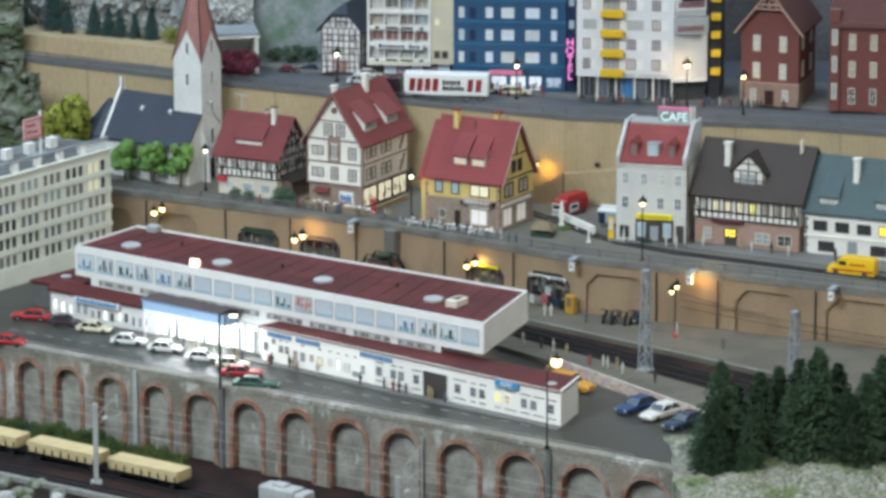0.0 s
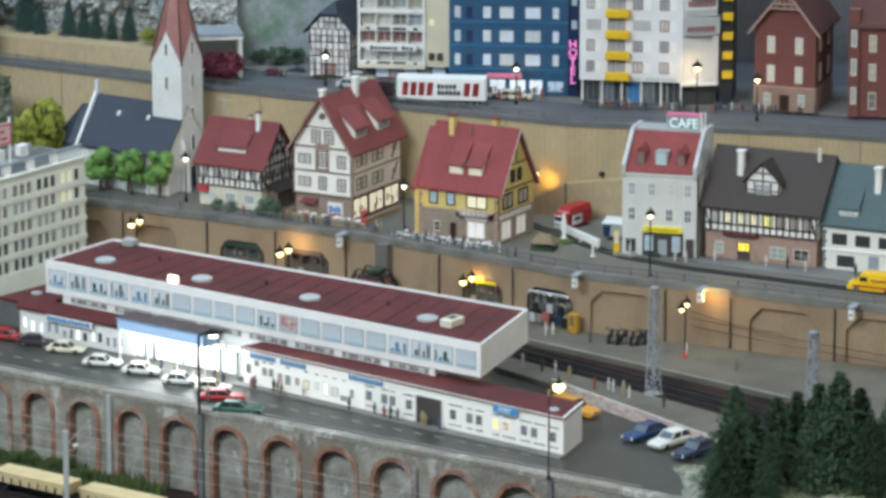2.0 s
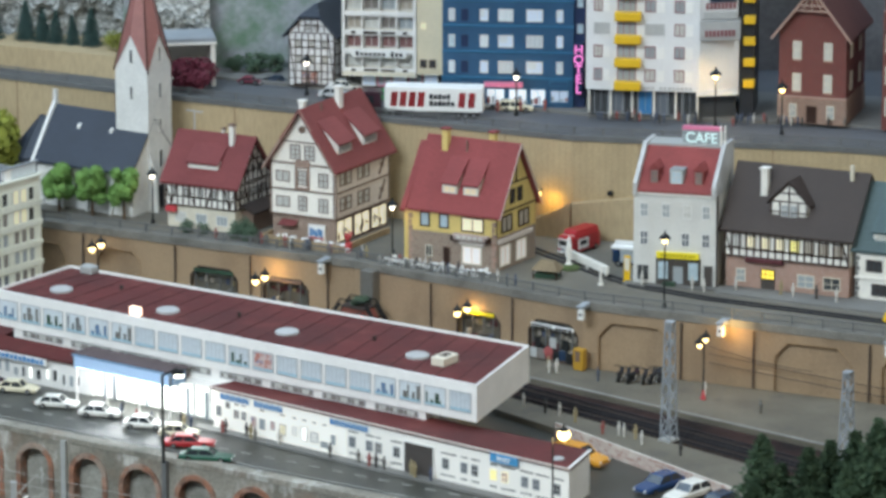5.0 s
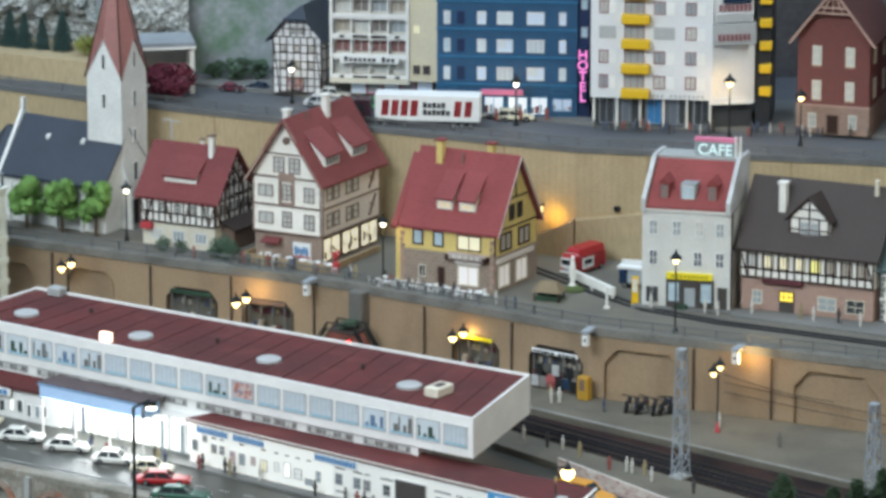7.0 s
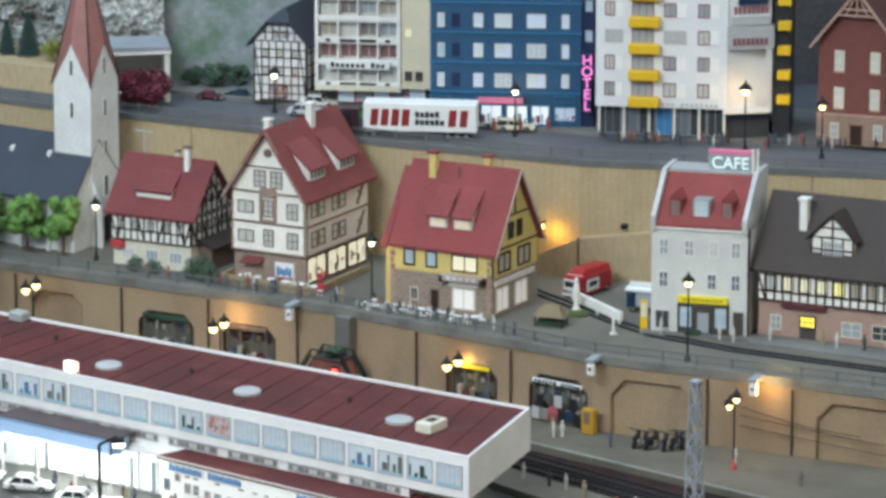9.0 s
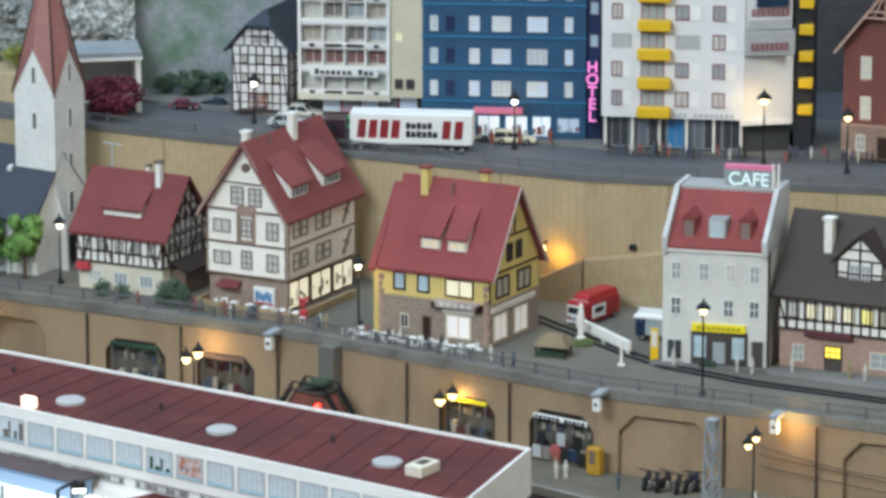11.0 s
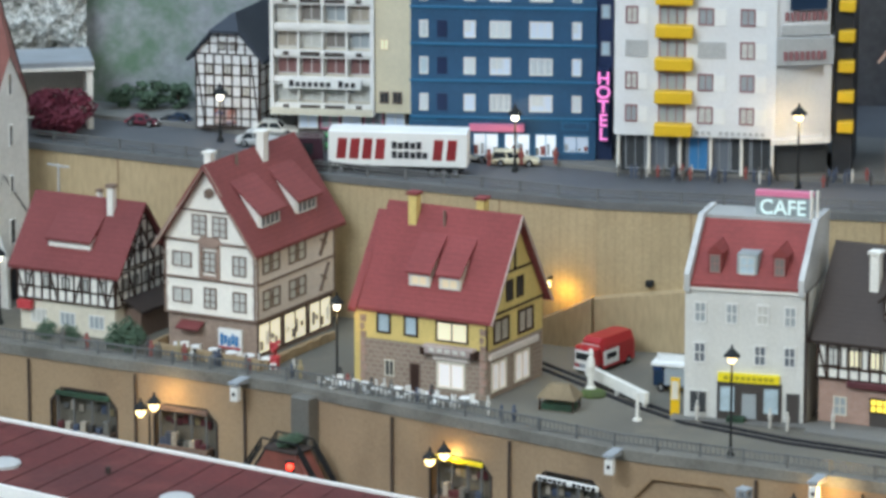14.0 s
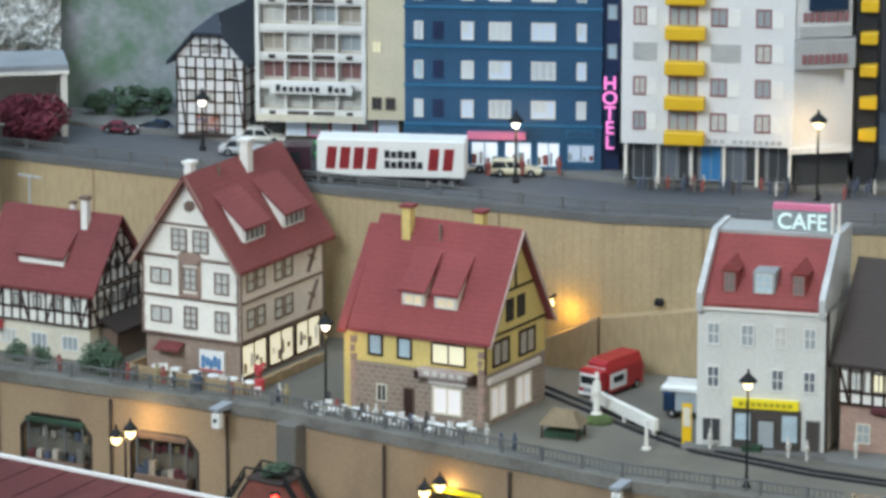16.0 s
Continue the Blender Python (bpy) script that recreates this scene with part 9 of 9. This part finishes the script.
rock_mound()


# ---- foreground railway ----
def lattice_mast(at, h, w0, w1, label):
    m = thing("lattice_mast", at, label, "mast", "lattice masts")
    for sx in (-1, 1):
        for sy in (-1, 1):
            part("leg", bar(B(), (sx * w0, sy * w0, 0), (sx * w1, sy * w1, h), 0.0014), "steel_grey", m)
    n = 9
    for face in range(4):
        for i in range(n):
            bm = B()
            f0, f1 = i / n, (i + 1) / n
            a, b = w0 + (w1 - w0) * f0, w0 + (w1 - w0) * f1
            s = 1 if i % 2 else -1
            p, q = ((-s * a, -a, f0 * h), (s * b, -b, f1 * h))
            rot = Matrix.Rotation(face * math.pi / 2, 3, "Z")
            bar(bm, rot @ Vector(p), rot @ Vector(q), 0.0016, 0.001)
            part("lacing_bar", bm, "steel_grey", m)
    part("foot", box(B(), -w0 - 0.002, w0 + 0.002, -w0 - 0.002, w0 + 0.002, 0, 0.003), "concrete", m)
    part("cap", box(B(), -w1 - 0.001, w1 + 0.001, -w1 - 0.001, w1 + 0.001, h, h + 0.002), "steel_grey", m)


lattice_mast(pose(0.298, -0.368, 0.0085, 0, 0, -40), 0.152, 0.0075, 0.0042, "grey lattice catenary mast on the platform")
lattice_mast(pose(0.510, -0.478, 0.0085, 0, 0, -40), 0.120, 0.0075, 0.0042, "grey lattice catenary mast behind the firs")


def catenary_mast(at, h, label):
    m = thing("catenary_mast", at, label, "mast", "catenary masts")
    part("pole", box(B(), -0.0035, 0.0035, -0.0035, 0.0035, 0, h), "concrete", m)
    part("pole_foot", box(B(), -0.008, 0.008, -0.008, 0.008, 0, 0.005), "concrete", m)
    part("arm", bar(B(), (0, 0, h - 0.020), (0.028, 0.016, h + 0.004), 0.0013), "wire", m)
    part("arm", bar(B(), (0, 0, h - 0.030), (0.036, 0.020, h - 0.022), 0.0013), "wire", m)
    part("arm", bar(B(), (0.028, 0.016, h + 0.004), (0.036, 0.020, h - 0.022), 0.0010), "wire", m)
    part("insulator", rod(B(), (0.010, 0.006, h - 0.024), (0.016, 0.009, h - 0.022), 0.0018), "white_plaster", m)


catenary_mast(pose(-0.505, -0.500, -0.125), 0.122, "pale concrete catenary mast by the front track")
catenary_mast(pose(-0.065, -0.655, -0.125), 0.060, "short pale catenary mast by the front track")
m = thing("wire_mast", pose(-0.030, -0.612, -0.125), "thin grey steel mast with wire arms", "mast")
part("pole", rod(B(), (0, 0, 0), (0, 0, 0.105), 0.0016), "steel_grey", m)
part("arm", bar(B(), (0, 0, 0.082), (-0.026, -0.010, 0.066), 0.0012), "wire", m)
part("arm", bar(B(), (0, 0, 0.095), (-0.026, -0.010, 0.066), 0.0012), "wire", m)
DIR = Vector((math.cos(math.radians(-33)), math.sin(math.radians(-33)), 0))
for i, (off, z) in enumerate(((0.022, -0.055), (0.028, -0.080), (0.070, -0.050), (0.078, -0.078))):
    p = Vector((-0.666, -0.176, 0)) + Vector((DIR.y, -DIR.x, 0)) * off
    bm = B()
    rod(bm, p - DIR * 0.4 + Vector((0, 0, z)), p + DIR * 1.15 + Vector((0, 0, z)), 0.00042, seg=6)
    tagged(part("overhead_wire", bm, "wire"), "thin grey overhead wire above the front track", "wire", "overhead wires")


def wagon_base(t, L, W=0.030):
    part("underframe", box(B(), -L / 2, L / 2, -W / 2 + 0.004, W / 2 - 0.004, 0.009, 0.013), "iron", t)
    for x in (-L / 2 + 0.018, L / 2 - 0.018):
        part("axle_box", box(B(), x - 0.008, x + 0.008, -0.011, 0.011, 0.005, 0.010), "iron", t)
        for s in (-1, 1):
            wheel(t, x, s * 0.0085, 0.0055, 0.003)
    for s in (-1, 1):
        for y in (-0.008, 0.008):
            part("buffer", rod(B(), (s * L / 2, y, 0.012), (s * (L / 2 + 0.005), y, 0.012), 0.0016), "iron", t)


def lumber_wagon(at):
    t = thing("lumber_wagon", at, "low railway wagon loaded with pale lumber", "railway wagon", "front train")
    L = 0.135
    wagon_base(t, L)
    for j in range(2):
        part("lumber_load", bev(box(B(), -L / 2 + 0.003 + j * 0.065, -L / 2 + 0.0672 + j * 0.065, -0.0175, 0.0175, 0.013, 0.029), 0.0005), "lumber", t)
        for k in range(1, 4):
            part("lumber_seam", box(B(), -L / 2 + 0.0028 + j * 0.065, -L / 2 + 0.0674 + j * 0.065, -0.0177, 0.0177, 0.013 + k * 0.004, 0.0134 + k * 0.004), "canvas", t)
    for i in range(9):
        x = -L / 2 + 0.006 + i * (L - 0.012) / 8
        for s in (-1, 1):
            part("stake", box(B(), x - 0.0008, x + 0.0008, s * 0.0185 - 0.0008, s * 0.0185 + 0.0008, 0.010, 0.022), "iron", t)


def closed_wagon(at):
    t = thing("closed_wagon", at, "pale grey closed goods wagon with rounded ribs", "railway wagon", "front train")
    L = 0.078
    wagon_base(t, L)
    part("body", bev(box(B(), -L / 2, L / 2 - 0.018, -0.0155, 0.0155, 0.012, 0.047), 0.003, 2), "wagon_grey", t)
    part("cabin", bev(box(B(), L / 2 - 0.016, L / 2, -0.0155, 0.0155, 0.012, 0.044), 0.0015), "wagon_grey", t)
    for i in range(7):
        x = -L / 2 + 0.006 + i * 0.008
        part("rib", box(B(), x - 0.0006, x + 0.0006, -0.0163, 0.0163, 0.013, 0.044), "wagon_grey", t)
    part("hatch", bev(box(B(), -0.02, 0.002, -0.008, 0.008, 0.047, 0.051), 0.001), "wagon_grey", t)


ROT = -34.6
base = Vector((-0.515, -0.380, -0.1214))
dr = Vector((math.cos(math.radians(ROT)), math.sin(math.radians(ROT)), 0))
base += dr * 0.093 + Vector((0, -0.045, 0))
for k in range(3):
    p = base + dr * (0.012 - 0.150 * k) + Vector((0, -0.012, 0))
    lumber_wagon(pose(*p, 0, 0, ROT))
p = base + dr * 0.262 + Vector((0, -0.045, 0))
closed_wagon(pose(*p, 0, 0, ROT))


def box_wagon(at):
    t = thing("box_wagon", at, "long white box wagon with grey roof", "railway wagon", "front train")
    L = 0.160
    wagon_base(t, L)
    part("body", bev(box(B(), -L / 2, L / 2, -0.0155, 0.0155, 0.012, 0.042), 0.0008), "wagon_grey", t)
    part("roof", slab_yz(B(), [(-0.0160, 0.042), (0.0160, 0.042), (0.0110, 0.0455), (-0.0110, 0.0455)], -L / 2 - 0.001, L / 2 + 0.001), "steel_grey", t)
    for i in range(14):
        x = -L / 2 + 0.004 + i * (L - 0.008) / 13
        part("rib", box(B(), x - 0.0006, x + 0.0006, -0.0163, 0.0163, 0.013, 0.041), "wagon_grey", t)


box_wagon(pose(*(base + dr * 0.455 + Vector((0, -0.052, 0))), 0, 0, ROT))


# ---- verge below the viaduct, ledge and stones at the corner ----
def grass_verge():
    r = random.Random(3)
    at, n = seg_pose((-0.666, -0.176), (0.36, -0.838), -0.125)
    bm = B()
    for i in range(16000):
        x, y = r.uniform(-0.35, 0.36), -0.014 - 0.095 * r.random() ** 1.15
        if x > 0.22 and r.random() < 0.6:
            continue
        h = 0.004 + 0.019 * r.random() * (0.5 + 0.8 * abs(noise.noise(Vector((x * 30, y * 30, 0)))))
        a = r.random() * 6.28
        d = Vector((math.cos(a), math.sin(a), 0)) * 0.0022
        lean = Vector((r.uniform(-1, 1), r.uniform(-1, 1), 0)) * 0.004
        c = Vector((x, y, 0))
        bm.faces.new([bm.verts.new(q) for q in (c - d, c + d, c + lean + Vector((0, 0, h)))])
    tagged(part("grass", bm, "grass", at=at), "rough green grass at the foot of the wall", "grass", kind="stuff")


grass_verge()
VERGE = [leafy_meshes(51 + i, m, 0.55, 1300, 0.0) for i, m in enumerate(("verge_leaf", "leaf_dark", "verge_leaf"))]
rng = random.Random(23)
at, n = seg_pose((-0.666, -0.176), (0.36, -0.838), -0.126)
for i in range(30):
    p = at @ Vector((-0.25 + 0.021 * i + rng.uniform(-0.006, 0.006), -0.036 - 0.045 * rng.random(), 0))
    plant(VERGE[i % 3], p.x, p.y, p.z, rng.uniform(0.016, 0.030) * (1.0 if i < 24 else 0.7), 53 * i, "low green shrub at the foot of the viaduct", "bush", "shrubs below the viaduct", "shrub", 1.3)
at, n = seg_pose((-1.2, -0.095), (-0.35, -0.665), -0.125)
tagged(part("ledge", bev(box(B(), 0, n, -0.010, 0.0, 0, 0.009), 0.001), "line_grey", at=at), "pale concrete edge of the front track", "kerb", kind="structure")


def stones():
    r = random.Random(8)
    at, n = seg_pose((-1.2, -0.095), (-0.25, -0.732), -0.125)
    for i in range(190):
        bm = B()
        s = r.uniform(0.006, 0.015)
        bmesh.ops.create_icosphere(bm, subdivisions=2, radius=s)
        for v in bm.verts:
            v.co *= 1 + 0.35 * noise.noise(v.co * 90 + Vector((i, 0, 0)))
            v.co.z *= 0.7
        p = at @ Vector((n * r.random(), -0.004 - 0.17 * r.random(), s * 0.3))
        tagged(part("stone", bm, "rock" if i % 3 == 0 else "rock_moss", at=pose(*p, 0, 0, r.random() * 360)), "rough grey stone beside the front track", "stone", "stones by the track")


stones()
